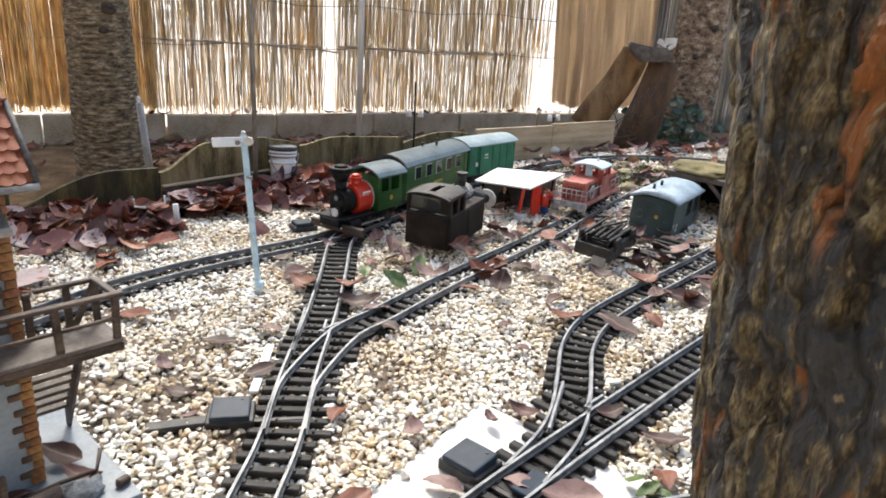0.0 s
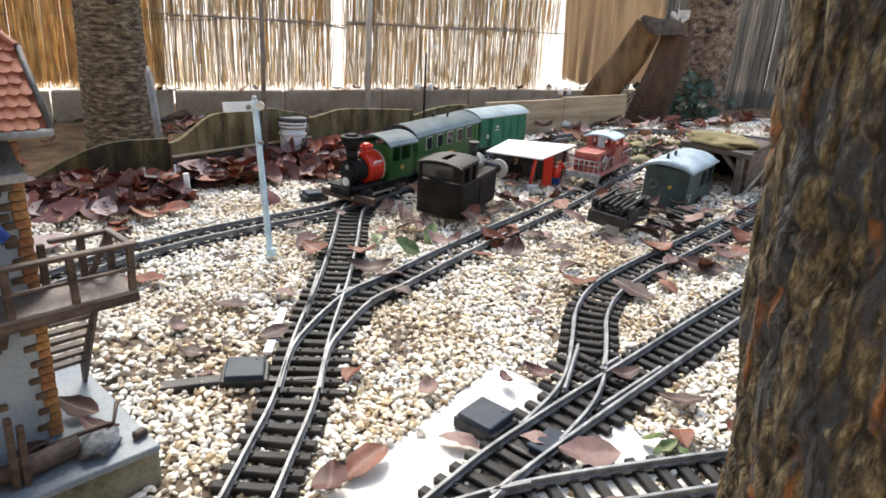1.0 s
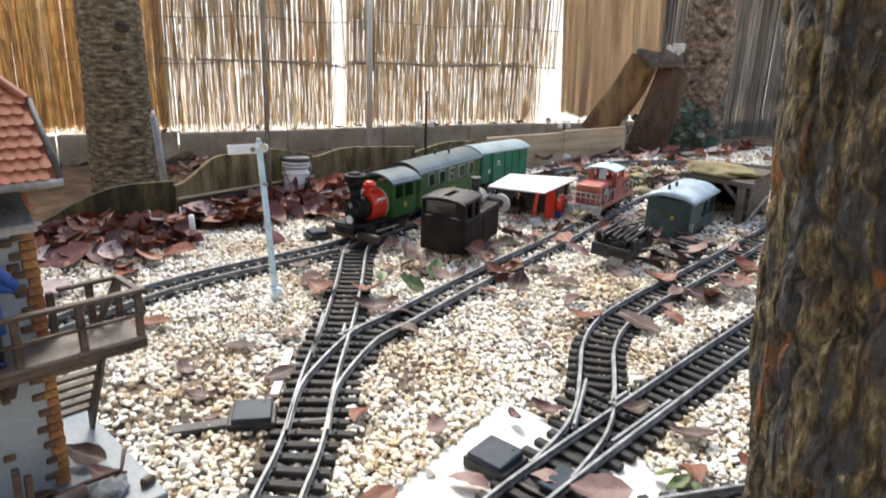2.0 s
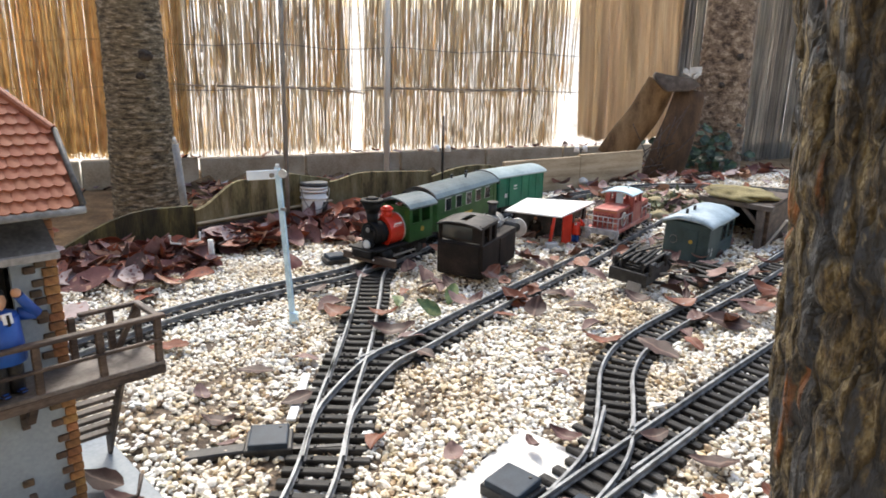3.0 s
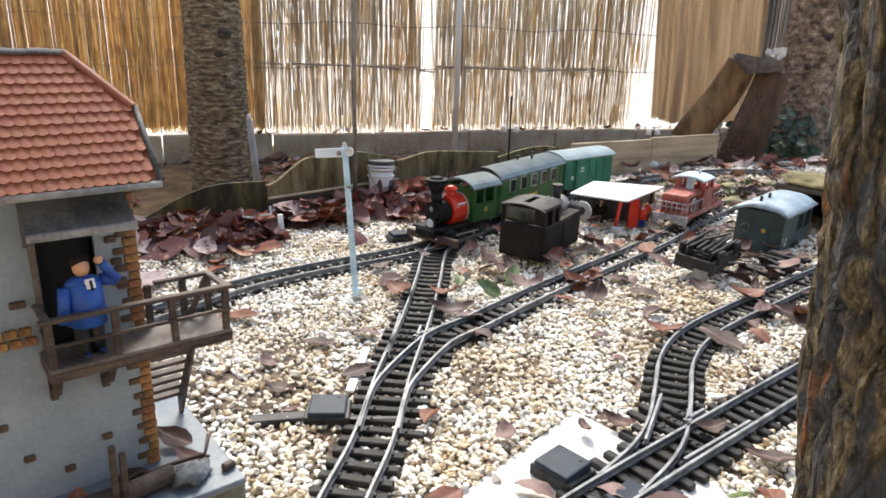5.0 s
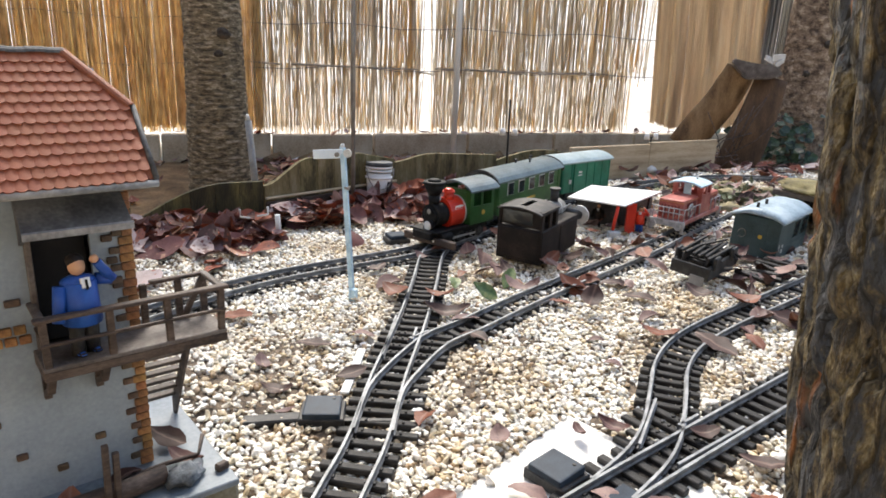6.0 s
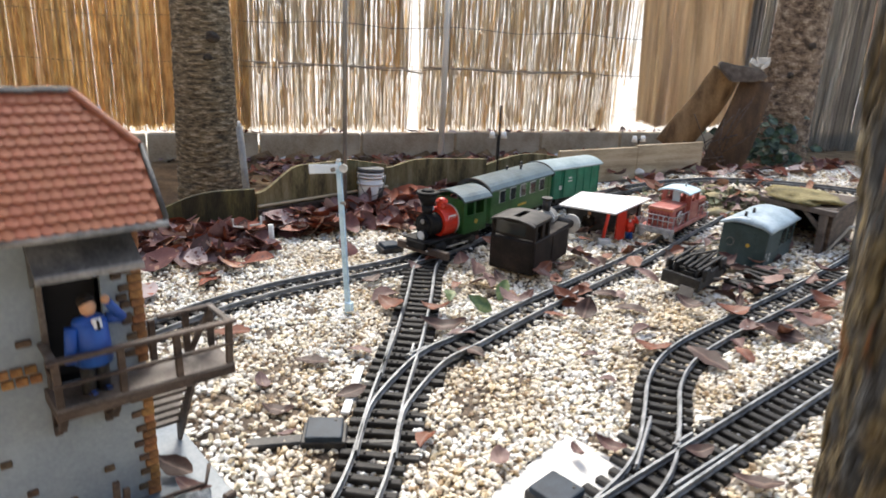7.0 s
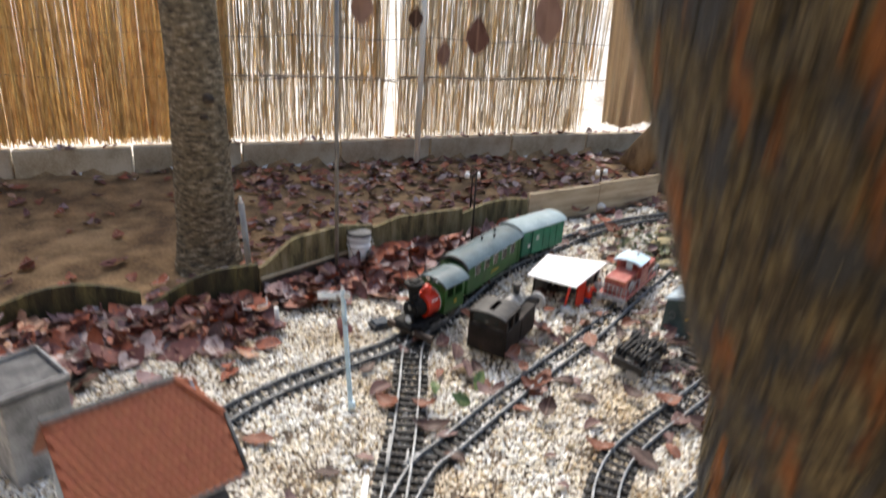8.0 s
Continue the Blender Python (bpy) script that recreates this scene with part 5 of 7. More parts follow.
def brown_engine():
    t = thing("tank_engine", pose(-0.030, 1.622, 0.0, 1, -1.5, 72) @ Matrix.Scale(1.06, 4), "derelict dark brown toy tank engine among dead leaves", "locomotive")
    w = 0.102
    body = part("body", box(bmesh.new(), (-0.010, 0, 0.047), (0.178, w, 0.072), bevel=0.002), BROWNL, t)
    part("body_panel", box(bmesh.new(), (-0.099, 0, 0.050), (0.004, w - 0.012, 0.060), bevel=0.001), BROWNL, body)
    for s in (-1, 1):
        part("tank_panel", box(bmesh.new(), (0.030, s * (w / 2 + 0.0006), 0.052), (0.085, 0.0022, 0.052), bevel=0.0008), BROWNL, body)
        part("step", box(bmesh.new(), (-0.055, s * (w / 2 - 0.002), 0.008), (0.024, 0.008, 0.003)), GREYROD, body)
        part("step_hanger", box(bmesh.new(), (-0.055, s * (w / 2 - 0.006), 0.013), (0.020, 0.002, 0.012)), BLACKP, body)
    # cab with openings
    cab = part("cab", box(bmesh.new(), (-0.0955, 0, 0.104), (0.003, 0.088, 0.036)), BROWNL, t, "brown cab with empty windows")
    for s in (-1, 1):
        for x, ww in ((-0.094, 0.010), (-0.058, 0.012), (-0.030, 0.010)):
            part("cab_pillar", box(bmesh.new(), (x, s * (w / 2 - 0.004), 0.101), (ww, 0.004, 0.038)), BROWNL, cab)
        part("cab_header", box(bmesh.new(), (-0.0615, s * (w / 2 - 0.004), 0.117), (0.075, 0.0045, 0.007)), BROWNL, cab)
    part("cab_front", box(bmesh.new(), (-0.027, 0, 0.101), (0.004, w - 0.013, 0.038)), BROWNL, cab)
    part("rear_window", box(bmesh.new(), (-0.0975, 0.006, 0.104), (0.0015, 0.066, 0.026), bevel=0.0004), GLASS, cab, "dark rear window")
    # roof with a long opening
    top = arch(w - 0.002, 0.118, 0.127, 14)
    bm = bmesh.new()
    prof = top + [(y * 0.97, z - 0.0028) for y, z in reversed(top)]
    prism(bm, prof, "x", -0.108, -0.088)
    prism(bm, prof, "x", -0.038, -0.018)
    for lo, hi in ((0, 6), (8, 14)):
        sub = top[lo:hi + 1]
        prism(bm, sub + [(y * 0.97, z - 0.0028) for y, z in reversed(sub)], "x", -0.0882, -0.0378)
    part("cab_roof", bm, BLACKP, t, "black roof with a slot")
    part("boiler", rod(bmesh.new(), (-0.026, 0, 0.088), (0.085, 0, 0.088), 0.020, seg=28), GREYROD, t)
    bm = bmesh.new()
    for x in (0.0, 0.03, 0.06):
        rod(bm, (x, 0, 0.088), (x + 0.004, 0, 0.088), 0.0212, seg=28)
    part("boiler_band", bm, IVORY, t)
    f = part("smokebox_front", rod(bmesh.new(), (0.128, -0.034, 0.066), (0.133, -0.034, 0.066), 0.022, seg=30), IVORY, t, "pale round smokebox front")
    part("door_ring", rod(bmesh.new(), (0.133, -0.034, 0.066), (0.136, -0.034, 0.066), 0.015, 0.012, seg=26), GREYROD, f)
    part("neck", rod(bmesh.new(), (0.080, -0.008, 0.086), (0.128, -0.034, 0.066), 0.010, seg=14), BLACKP, f)
    bm = rod(bmesh.new(), (0.060, 0.0, 0.105), (0.060, 0.0, 0.132), 0.0085, 0.0095, seg=18)
    rod(bm, (0.060, 0, 0.132), (0.060, 0, 0.136), 0.012, 0.012, seg=18)
    part("funnel", bm, BLACKP, t)
    for s in (-1, 1):
        part("handrail", rod(bmesh.new(), (-0.02, s * 0.028, 0.100), (0.085, s * 0.028, 0.100), 0.0012, seg=6), SILVER, t)
    for x in (0.0, 0.05):
        wheel_pair(x, 0.016, t, 0.052)


def diesel_engine():
    t = thing("diesel_engine", pose(0.312, 2.018, RAIL_TOP, 0, 0, 246), "faded red toy diesel engine with pale grey railings", "locomotive")
    part("frame", box(bmesh.new(), (0, 0, 0.027), (0.262, 0.086, 0.012), bevel=0.0015), REDF, t)
    for x in (-0.134, 0.134):
        b = part("buffer_beam", box(bmesh.new(), (x, 0, 0.024), (0.006, 0.092, 0.016), bevel=0.001), WORNGREY, t, "worn pale grey beam")
        for s in (-1, 1):
            part("buffer", rod(bmesh.new(), (x, s * 0.032, 0.018), (x + (0.012 if x > 0 else -0.012), s * 0.032, 0.018), 0.006, 0.008, seg=14), WORNGREY, b)
            part("step_plate", box(bmesh.new(), (x, s * 0.040, 0.009), (0.006, 0.008, 0.016), bevel=0.0008), WORNGREY, b)
    for x0, x1, z in ((0.018, 0.122, 0.082), (-0.122, -0.052, 0.076)):
        hood = part("hood", box(bmesh.new(), ((x0 + x1) / 2, 0, (0.033 + z) / 2), (x1 - x0, 0.064, z - 0.033), bevel=0.004, seg=2), REDF, t)
        for s in (-1, 1):
            for i in range(5):
                part("louvre", box(bmesh.new(), (x0 + 0.02 + 0.013 * i, s * 0.0324, z - 0.020), (0.009, 0.0014, 0.020)), REDDARK, hood)
        part("hood_edge", box(bmesh.new(), ((x0 + x1) / 2, 0, z - 0.006), (x1 - x0 + 0.002, 0.0655, 0.0018)), ORANGE, hood)
        if x0 > 0:
            for i in range(6):
                part("grille_bar", box(bmesh.new(), (x1 + 0.0006, -0.022 + 0.0088 * i, 0.054), (0.0018, 0.0036, 0.028)), REDDARK, hood)
    bm = bmesh.new()
    for s in (-1, 1):
        box(bm, (-0.017, s * 0.038, 0.058), (0.066, 0.004, 0.050))
        for x in (-0.047, -0.017, 0.013):
            box(bm, (x, s * 0.038, 0.096), (0.008, 0.004, 0.030))
    for x in (-0.048, 0.014):
        box(bm, (x, 0, 0.058), (0.004, 0.074, 0.050))
        for y in (-0.032, 0.0, 0.032):
            box(bm, (x, y, 0.096), (0.004, 0.010, 0.030))
    cab = part("cab", bm, REDF, t)
    part("cab_panel", box(bmesh.new(), (0.0165, 0.0, 0.092), (0.0025, 0.020, 0.034), bevel=0.0005), PALEBLUE, cab)
    part("cab_roof", roof_shell(0.084, 0.088, 0.110, 0.119), PALEBLUE, t, "pale blue-white roof")
    t.children[-1].location = (-0.017, 0, 0)
    part("horn", rod(bmesh.new(), (-0.017, 0.01, 0.117), (-0.017, 0.01, 0.128), 0.003, seg=8), IVORY, t)
    for s in (-1, 1):
        bm = bmesh.new()
        ring = [(0.075 + 0.017 * math.cos(a), s * 0.036, 0.052 + 0.017 * math.sin(a)) for a in [2 * math.pi * i / 20 for i in range(21)]]
        sweep(bm, ring, ring_profile(0.0018, 6))
        for a in (0.4, 1.5, 2.6):
            rod(bm, (0.075, s * 0.036, 0.052), (0.075 + 0.016 * math.cos(a), s * 0.036, 0.052 + 0.016 * math.sin(a)), 0.0014, seg=6)
        part("emblem", bm, IVORY, t, "pale ring on the hood side")
        rail = bmesh.new()
        sweep(rail, [(0.130, s * 0.041, 0.062), (0.06, s * 0.041, 0.062), (0.022, s * 0.041, 0.062)], ring_profile(0.0013, 6))
        for x in (0.130, 0.095, 0.058, 0.024):
            rod(rail, (x, s * 0.041, 0.032), (x, s * 0.041, 0.0625), 0.0013, seg=6)
        part("railing", rail, WORNGREY, t)
        rail = sweep(bmesh.new(), [(-0.130, s * 0.041, 0.062), (-0.06, s * 0.041, 0.062)], ring_profile(0.0013, 6))
        for x in (-0.06, -0.095, -0.130):
            rod(rail, (x, s * 0.041, 0.032), (x, s * 0.041, 0.0625), 0.0013, seg=6)
        part("railing", rail, WORNGREY, t)
    for x in (-0.131, 0.131):
        rail = bmesh.new()
        for z in (0.050, 0.0625):
            rod(rail, (x, -0.041, z), (x, 0.041, z), 0.0014, seg=6)
        for i in range(7):
            rod(rail, (x, -0.041 + 0.01367 * i, 0.032), (x, -0.041 + 0.01367 * i, 0.0625), 0.0013, seg=6)
        part("end_railing", rail, WORNGREY, t)
    part("underframe", box(bmesh.new(), (0, 0, 0.017), (0.20, 0.05, 0.014)), BLACKP, t)
    for x in (-0.085, -0.03, 0.03, 0.085):
        wheel_pair(x, 0.0145, t)


def wagon_body():
    t = thing("derelict_wagon", pose(0.496, 1.888, -0.006, 2, 0, 62), "faded dark green wagon body without wheels on gravel", "railway wagon")
    l, w = 0.205, 0.108
    b = part("body", box(bmesh.new(), (0, 0, 0.052), (l, w, 0.104), bevel=0.002), GREEN3, t)
    for s in (-1, 1):
        for x in (0.012, 0.066):
            window(b, x, s * (w / 2 + 0.0006), 0.070, 0.036, 0.042, "y", GREEN3)
        part("mark", box(bmesh.new(), (-0.070, s * (w / 2 + 0.0006), 0.034), (0.008, 0.001, 0.020), (0, 8, 0)), IVORY, b)
        part("mark", box(bmesh.new(), (-0.092, s * (w / 2 + 0.0006), 0.040), (0.004, 0.001, 0.014), (0, -8, 0)), IVORY, b)
        part("waist_rail", box(bmesh.new(), (0, s * (w / 2 + 0.0004), 0.036), (l - 0.006, 0.002, 0.0025)), GREEN3, b)
    for x in (-l / 2, l / 2):
        part("end_door", box(bmesh.new(), (x + math.copysign(0.0004, x), -0.010, 0.043), (0.0022, 0.034, 0.090), bevel=0.0006), GREEN3, b)
        part("crest", rod(bmesh.new(), (x, -0.012, 0.058), (x + math.copysign(0.0022, x), -0.012, 0.058), 0.005, seg=12), YELLOW, b)
        bm = sweep(bmesh.new(), [(x + math.copysign(0.0012, x), 0.030 + 0.009 * math.cos(a), 0.058 + 0.010 * math.sin(a)) for a in [5.4 * i / 14 for i in range(15)]], ring_profile(0.0010, 5))
        part("mark", bm, GREYROD, b)
    # dented curved roof with rounded ends
    bm = bmesh.new()
    nx, ny = 28, 16
    def rz(x, y):
        e = min(1.0, (1 - abs(x)) * 9)
        return 0.101 + (0.021 * (1 - abs(y) ** 2.6)) * (0.55 + 0.45 * e ** 0.5) + 0.0022 * noise.noise(Vector((x * 3, y * 2, 5)))
    L2, W2 = l / 2 + 0.008, w / 2 + 0.008
    top = [[bm.verts.new((L2 * (2 * i / nx - 1), W2 * (2 * j / ny - 1), rz(2 * i / nx - 1, 2 * j / ny - 1))) for j in range(ny + 1)] for i in range(nx + 1)]
    low = [[bm.verts.new((v.co.x * 0.985, v.co.y * 0.97, v.co.z - 0.004)) for v in row] for row in top]
    for i in range(nx):
        for j in range(ny):
            bm.faces.new((top[i][j], top[i + 1][j], top[i + 1][j + 1], top[i][j + 1])).smooth = True
            bm.faces.new((low[i][j], low[i][j + 1], low[i + 1][j + 1], low[i + 1][j]))
    for i in range(nx):
        bm.faces.new((top[i][0], low[i][0], low[i + 1][0], top[i + 1][0]))
        bm.faces.new((top[i][ny], top[i + 1][ny], low[i + 1][ny], low[i][ny]))
    for j in range(ny):
        bm.faces.new((top[0][j], top[0][j + 1], low[0][j + 1], low[0][j]))
        bm.faces.new((top[nx][j], low[nx][j], low[nx][j + 1], top[nx][j + 1]))
    part("roof", bm, ROOFB, t, "dented blue-grey roof with white sheen")
    for x in (-0.085, -0.030):
        part("roof_vent", rod(bmesh.new(), (x, 0.012, 0.116), (x, 0.012, 0.133), 0.0036, seg=10), BLACKP, t)


def chassis():
    t = thing("wagon_chassis", pose(0.322, 1.585, 0.004, 4, -3, 62) @ Matrix.Diagonal((0.95, 1.0, 1.35, 1)), "broken black wagon underframe lying upside down", "wagon frame")
    for y in (-0.036, 0.036):
        part("side_beam", box(bmesh.new(), (0, y, 0.026), (0.140, 0.007, 0.022), bevel=0.001), BLACKP, t)
    for x in (-0.066, -0.022, 0.022, 0.066):
        part("cross_beam", box(bmesh.new(), (x, 0, 0.028), (0.007, 0.074, 0.012), bevel=0.001), BLACKP, t)
    for i, y in enumerate((-0.030, -0.018, -0.006, 0.006, 0.018, 0.030)):
        part("slat", box(bmesh.new(), (random.uniform(-0.006, 0.006), y, 0.047 + 0.002 * (i % 2)), (0.128, 0.006, 0.004), (random.uniform(-6, 6), 0, random.uniform(-3, 3)), bevel=0.0008), SLEEPER, t)
    for x in (-0.045, 0.045):
        for y in (-0.040, 0.040):
            part("axle_guard", box(bmesh.new(), (x, y, 0.040), (0.026, 0.008, 0.020), bevel=0.002), BLACKP, t)
    for x in (-0.045, 0.045):
        bm = rod(bmesh.new(), (x, -0.034, 0.034), (x, 0.034, 0.034), 0.0022, seg=8)
        for s in (-1, 1):
            rod(bm, (x, s * 0.022, 0.034), (x, s * 0.027, 0.034), 0.014, seg=18)
        part("wheelset", bm, BLACKP, t)
    part("end_plate", box(bmesh.new(), (-0.078, -0.018, 0.012), (0.006, 0.030, 0.018), (0, 20, 0), bevel=0.0008), GREYROD, t)
    part("end_beam", box(bmesh.new(), (0.073, 0, 0.026), (0.007, 0.082, 0.020), bevel=0.001), BLACKP, t)
    part("end_beam", box(bmesh.new(), (-0.073, 0, 0.026), (0.007, 0.082, 0.020), bevel=0.001), BLACKP, t)

    r = random.Random(41)
    for i in range(14):
        part("broken_bar", box(bmesh.new(), (r.uniform(-0.085, 0.085), r.uniform(-0.055, 0.055), r.uniform(0.004, 0.056)), (r.uniform(0.025, 0.075), r.uniform(0.003, 0.007), r.uniform(0.003, 0.006)), (r.uniform(-25, 25), r.uniform(-20, 20), r.uniform(0, 180)), bevel=0.0007), (BLACKP, SLEEPER, GREYROD)[i % 3], t)


def broken_track():
    """A loose ladder of sleepers with its rails gone, tilted in the leaves."""
    t = thing("broken_track_panel", pose(0.470, 1.655, 0.006, 3, -4, 58), "broken grey-brown track panel without rails among leaves", "track panel")
    r = random.Random(23)
    for i in range(7):
        part("sleeper", box(bmesh.new(), (-0.075 + 0.025 * i, r.uniform(-0.006, 0.006), 0.006 + r.uniform(0, 0.006)), (0.011, 0.082, 0.008), (r.uniform(-6, 6), r.uniform(-8, 8), r.uniform(-9, 9)), bevel=0.001), SLEEPER, t)
    for y in (-0.024, 0.024):
        part("sleeper_strip", box(bmesh.new(), (0, y, 0.004), (0.17, 0.007, 0.004), (0, 0, r.uniform(-2, 2)), bevel=0.0008), SLEEPER, t)


for make in (steam_engine, coach, van, brown_engine, diesel_engine, wagon_body, chassis, broken_track):
    make()


# ---------------- platform shelter ----------------
sh = thing("platform_shelter", pose(0.113, 1.955, 0), "white flat roof on thin red and dark posts", "shelter")
bm = bmesh.new()
prism(bm, [(0.005 - 0.113, 1.876 - 1.955), (0.151 - 0.113, 1.834 - 1.955), (0.245 - 0.113, 2.058 - 1.955), (0.053 - 0.113, 2.060 - 1.955)], "z", 0.0815, 0.086)
bmesh.ops.bevel(bm, geom=bm.edges[:], offset=0.001, segments=1, affect="EDGES")
part("roof", bm, WHITE, sh, "white plastic roof")
part("post", rod(bmesh.new(), (0.012, -0.102, 0.0), (0.022, -0.104, 0.082), 0.0045, seg=10), REDP, sh, "red post")
part("post", rod(bmesh.new(), (0.093, 0.028, 0.0), (0.098, 0.030, 0.082), 0.003, seg=8), BROWNL, sh)
part("post", rod(bmesh.new(), (-0.085, -0.055, 0.0), (-0.085, -0.055, 0.082), 0.003, seg=8), BROWNL, sh)
part("post", rod(bmesh.new(), (-0.045, 0.085, 0.0), (-0.045, 0.085, 0.082), 0.003, seg=8), BROWNL, sh)
part("back_wall", box(bmesh.new(), (0.028, 0.082, 0.042), (0.16, 0.004, 0.076), (0, 0, -1), bevel=0.0006), ASH, sh, "grey rear wall")
part("inner_wall", box(bmesh.new(), (-0.022, 0.004, 0.041), (0.130, 0.004, 0.080), (0, 0, 6), bevel=0.0006), ASHD, sh, "dark inner wall")
part("red_panel", box(bmesh.new(), (0.055, -0.060, 0.040), (0.005, 0.030, 0.078), (0, 0, -50), bevel=0.0006), REDP, sh, "red side panel")
part("plinth", box(bmesh.new(), (0.018, -0.112, 0.006), (0.030, 0.020, 0.018), (0, 0, 20), bevel=0.002), IVORY, sh)
figurine(pose(0.192, 1.912, 0.002, 0, 0, -100), REDP, BLUEC, BROWNL, "plain toy figure in red and blue under the shelter", 0.86)
figurine(pose(0.222, 1.965, 0.002, 0, 0, -110), IVORY, IVORY, BLACKP, "plain pale toy figure under the shelter", 0.84, False)
figurine(pose(0.085, 1.925, 0.002, 0, 0, -100), BROWNL, BLACKP, BLACKP, "plain dark toy figure in the shelter", 0.8, False)


# ---------------- signal ----------------
ARMW = material("signal_white", [(0.66, 0.76, 0.86), (0.80, 0.87, 0.93)], 0.4, scale=30, fine=300, bump=0.1, depth=0.0004)
sg = thing("railway_signal", pose(-0.315, 1.211, 0), "pale blue toy semaphore signal leaning over gravel", "signal")
bm = bmesh.new()
sweep(bm, [(0, 0, -0.01), (-0.016, 0.016, 0.13), (-0.033, 0.033, 0.272)], [(-0.0042, -0.0042), (0.0042, -0.0042), (0.0042, 0.0042), (-0.0042, 0.0042)], smooth=False)
part("mast", bm, PALEBLUE, sg)
arm = part("arm", box(bmesh.new(), (-0.058, 0.026, 0.2585), (0.056, 0.0025, 0.0165), (0, -5, 6), bevel=0.0008), ARMW, sg, "bluish white signal arm")
part("pivot", rod(bmesh.new(), (-0.040, 0.022, 0.259), (-0.040, 0.030, 0.259), 0.004, seg=12), GREYROD, arm)
part("lamp_disc", rod(bmesh.new(), (-0.022, 0.027, 0.262), (-0.022, 0.032, 0.262), 0.0075, seg=16), IVORY, sg)
part("cap", rod(bmesh.new(), (-0.0328, 0.033, 0.271), (-0.0332, 0.0335, 0.278), 0.0045, 0.003, seg=10), IVORY, sg)
part("pull_wire", rod(bmesh.new(), (-0.006, 0.010, 0.02), (-0.027, 0.030, 0.25), 0.0007, seg=5), GREYROD, sg)
part("crank", box(bmesh.new(), (-0.020, 0.022, 0.20), (0.010, 0.004, 0.006), bevel=0.0006), GREYROD, sg)
part("foot", box(bmesh.new(), (0.001, 0, 0.004), (0.013, 0.013, 0.03), bevel=0.001), PALEBLUE, sg)


# ---------------- turnout gear ----------------
def point_motor(x, y, deg, label, cable=True):
    t = thing("point_motor", pose(x, y, 0, 0, 0, deg), label, "point motor", "turnout motors")
    part("base", box(bmesh.new(), (0, 0, 0.006), (0.056, 0.048, 0.014), bevel=0.0015), BLACKP, t)
    part("cover", box(bmesh.new(), (0, -0.001, 0.0165), (0.046, 0.044, 0.009), (3, 0, 0), bevel=0.0022, seg=2), SLATE, t, "slate-blue plastic cover")
    part("screw", rod(bmesh.new(), (0.013, 0.013, 0.0212), (0.013, 0.013, 0.0225), 0.0022, seg=10), BLACKP, t)
    part("throw_bar", box(bmesh.new(), (0.060, -0.012, 0.005), (0.07, 0.006, 0.003)), BLACKP, t)
    if cable:
        part("cable_cover", box(bmesh.new(), (-0.058, -0.014, 0.006), (0.075, 0.020, 0.010), (0, 0, 8), bevel=0.002), BLACKP, t)


ROCKG = material("grey_stone", [(0.05, 0.055, 0.062), (0.12, 0.135, 0.15), (0.26, 0.28, 0.30)], 0.8, scale=60, fine=400, bump=0.6, depth=0.002)
stone = part("stone", blob(bmesh.new(), (0, 0, 0.006), (0.018, 0.013, 0.010), sub=3, rough=0.7, seed=77), ROCKG)
stone.matrix_world = HOUSE @ pose(0.000, -0.014, 0.047, 0, 0, 20)
tagged(stone, "smooth grey stone on the station's base plate", "stone")
tw = thing("twig", HOUSE @ pose(-0.01, -0.005, 0.050), "thin dark curved twig on the station's base plate", "twig")
part("stem", sweep(bmesh.new(), [(-0.075, 0.0, 0.004), (-0.04, 0.012, 0.006), (0.0, 0.016, 0.005), (0.030, 0.012, 0.006), (0.040, 0.026, 0.018)], ring_profile(0.0022, 6)), DWOOD, tw)
lg = thing("dead_stick", HOUSE @ pose(-0.075, -0.014, 0.050), "thick dark rotten stick on the station's base plate", "stick")
bm = sweep(bmesh.new(), [(-0.055, -0.004, 0.008), (-0.02, 0.0, 0.010), (0.02, 0.002, 0.009), (0.058, 0.006, 0.007)], ring_profile(0.0085, 10))
for v in bm.verts:
    v.co += Vector((1, 1, 1)) * 0.003 * noise.noise(v.co * 70)
part("stem", bm, DWOOD, lg)
for x, h in ((-0.070, 0.070), (-0.062, 0.060)):
    t = thing("toy_post", HOUSE @ pose(x, -0.022, 0.047, 2, 1, 0), "dark wooden toy post on the station's base plate", "post", "toy posts")
    part("post", box(bmesh.new(), (0, 0, h / 2 - 0.001), (0.0055, 0.0055, h), bevel=0.0008), DWOOD, t)
sb = thing("toy_stump", HOUSE @ pose(0.034, -0.018, 0.047, 0, 0, 15), "small dark block on the station's base plate", "block")
part("block", box(bmesh.new(), (0, 0, 0.004), (0.013, 0.008, 0.008), bevel=0.0015), DWOOD, sb)


point_motor(-0.189, 0.813, 19, "black turnout motor with a slate-coloured cover beside sleepers")
point_motor(0.107, 0.780, -33, "black turnout motor with a slate-coloured cover on white stone", False)
sm = thing("turnout_plate", pose(0.176, 0.752, 0.010, 0, 0, 57), "slate-coloured cover plate between turnout rails", "cover plate")
part("plate", box(bmesh.new(), (0, 0, 0.002), (0.046, 0.026, 0.005), bevel=0.0012), SLATE, sm)
mw = thing("point_motor", pose(-0.36, 1.585, 0.0, 0, 0, 40), "dark slate turnout motor beside the far rails", "point motor", "turnout motors")
part("base", box(bmesh.new(), (0, 0, 0.006), (0.054, 0.046, 0.014), bevel=0.0015), BLACKP, mw)
part("cover", box(bmesh.new(), (0, 0, 0.0165), (0.044, 0.040, 0.009), bevel=0.002), SLATE, mw)


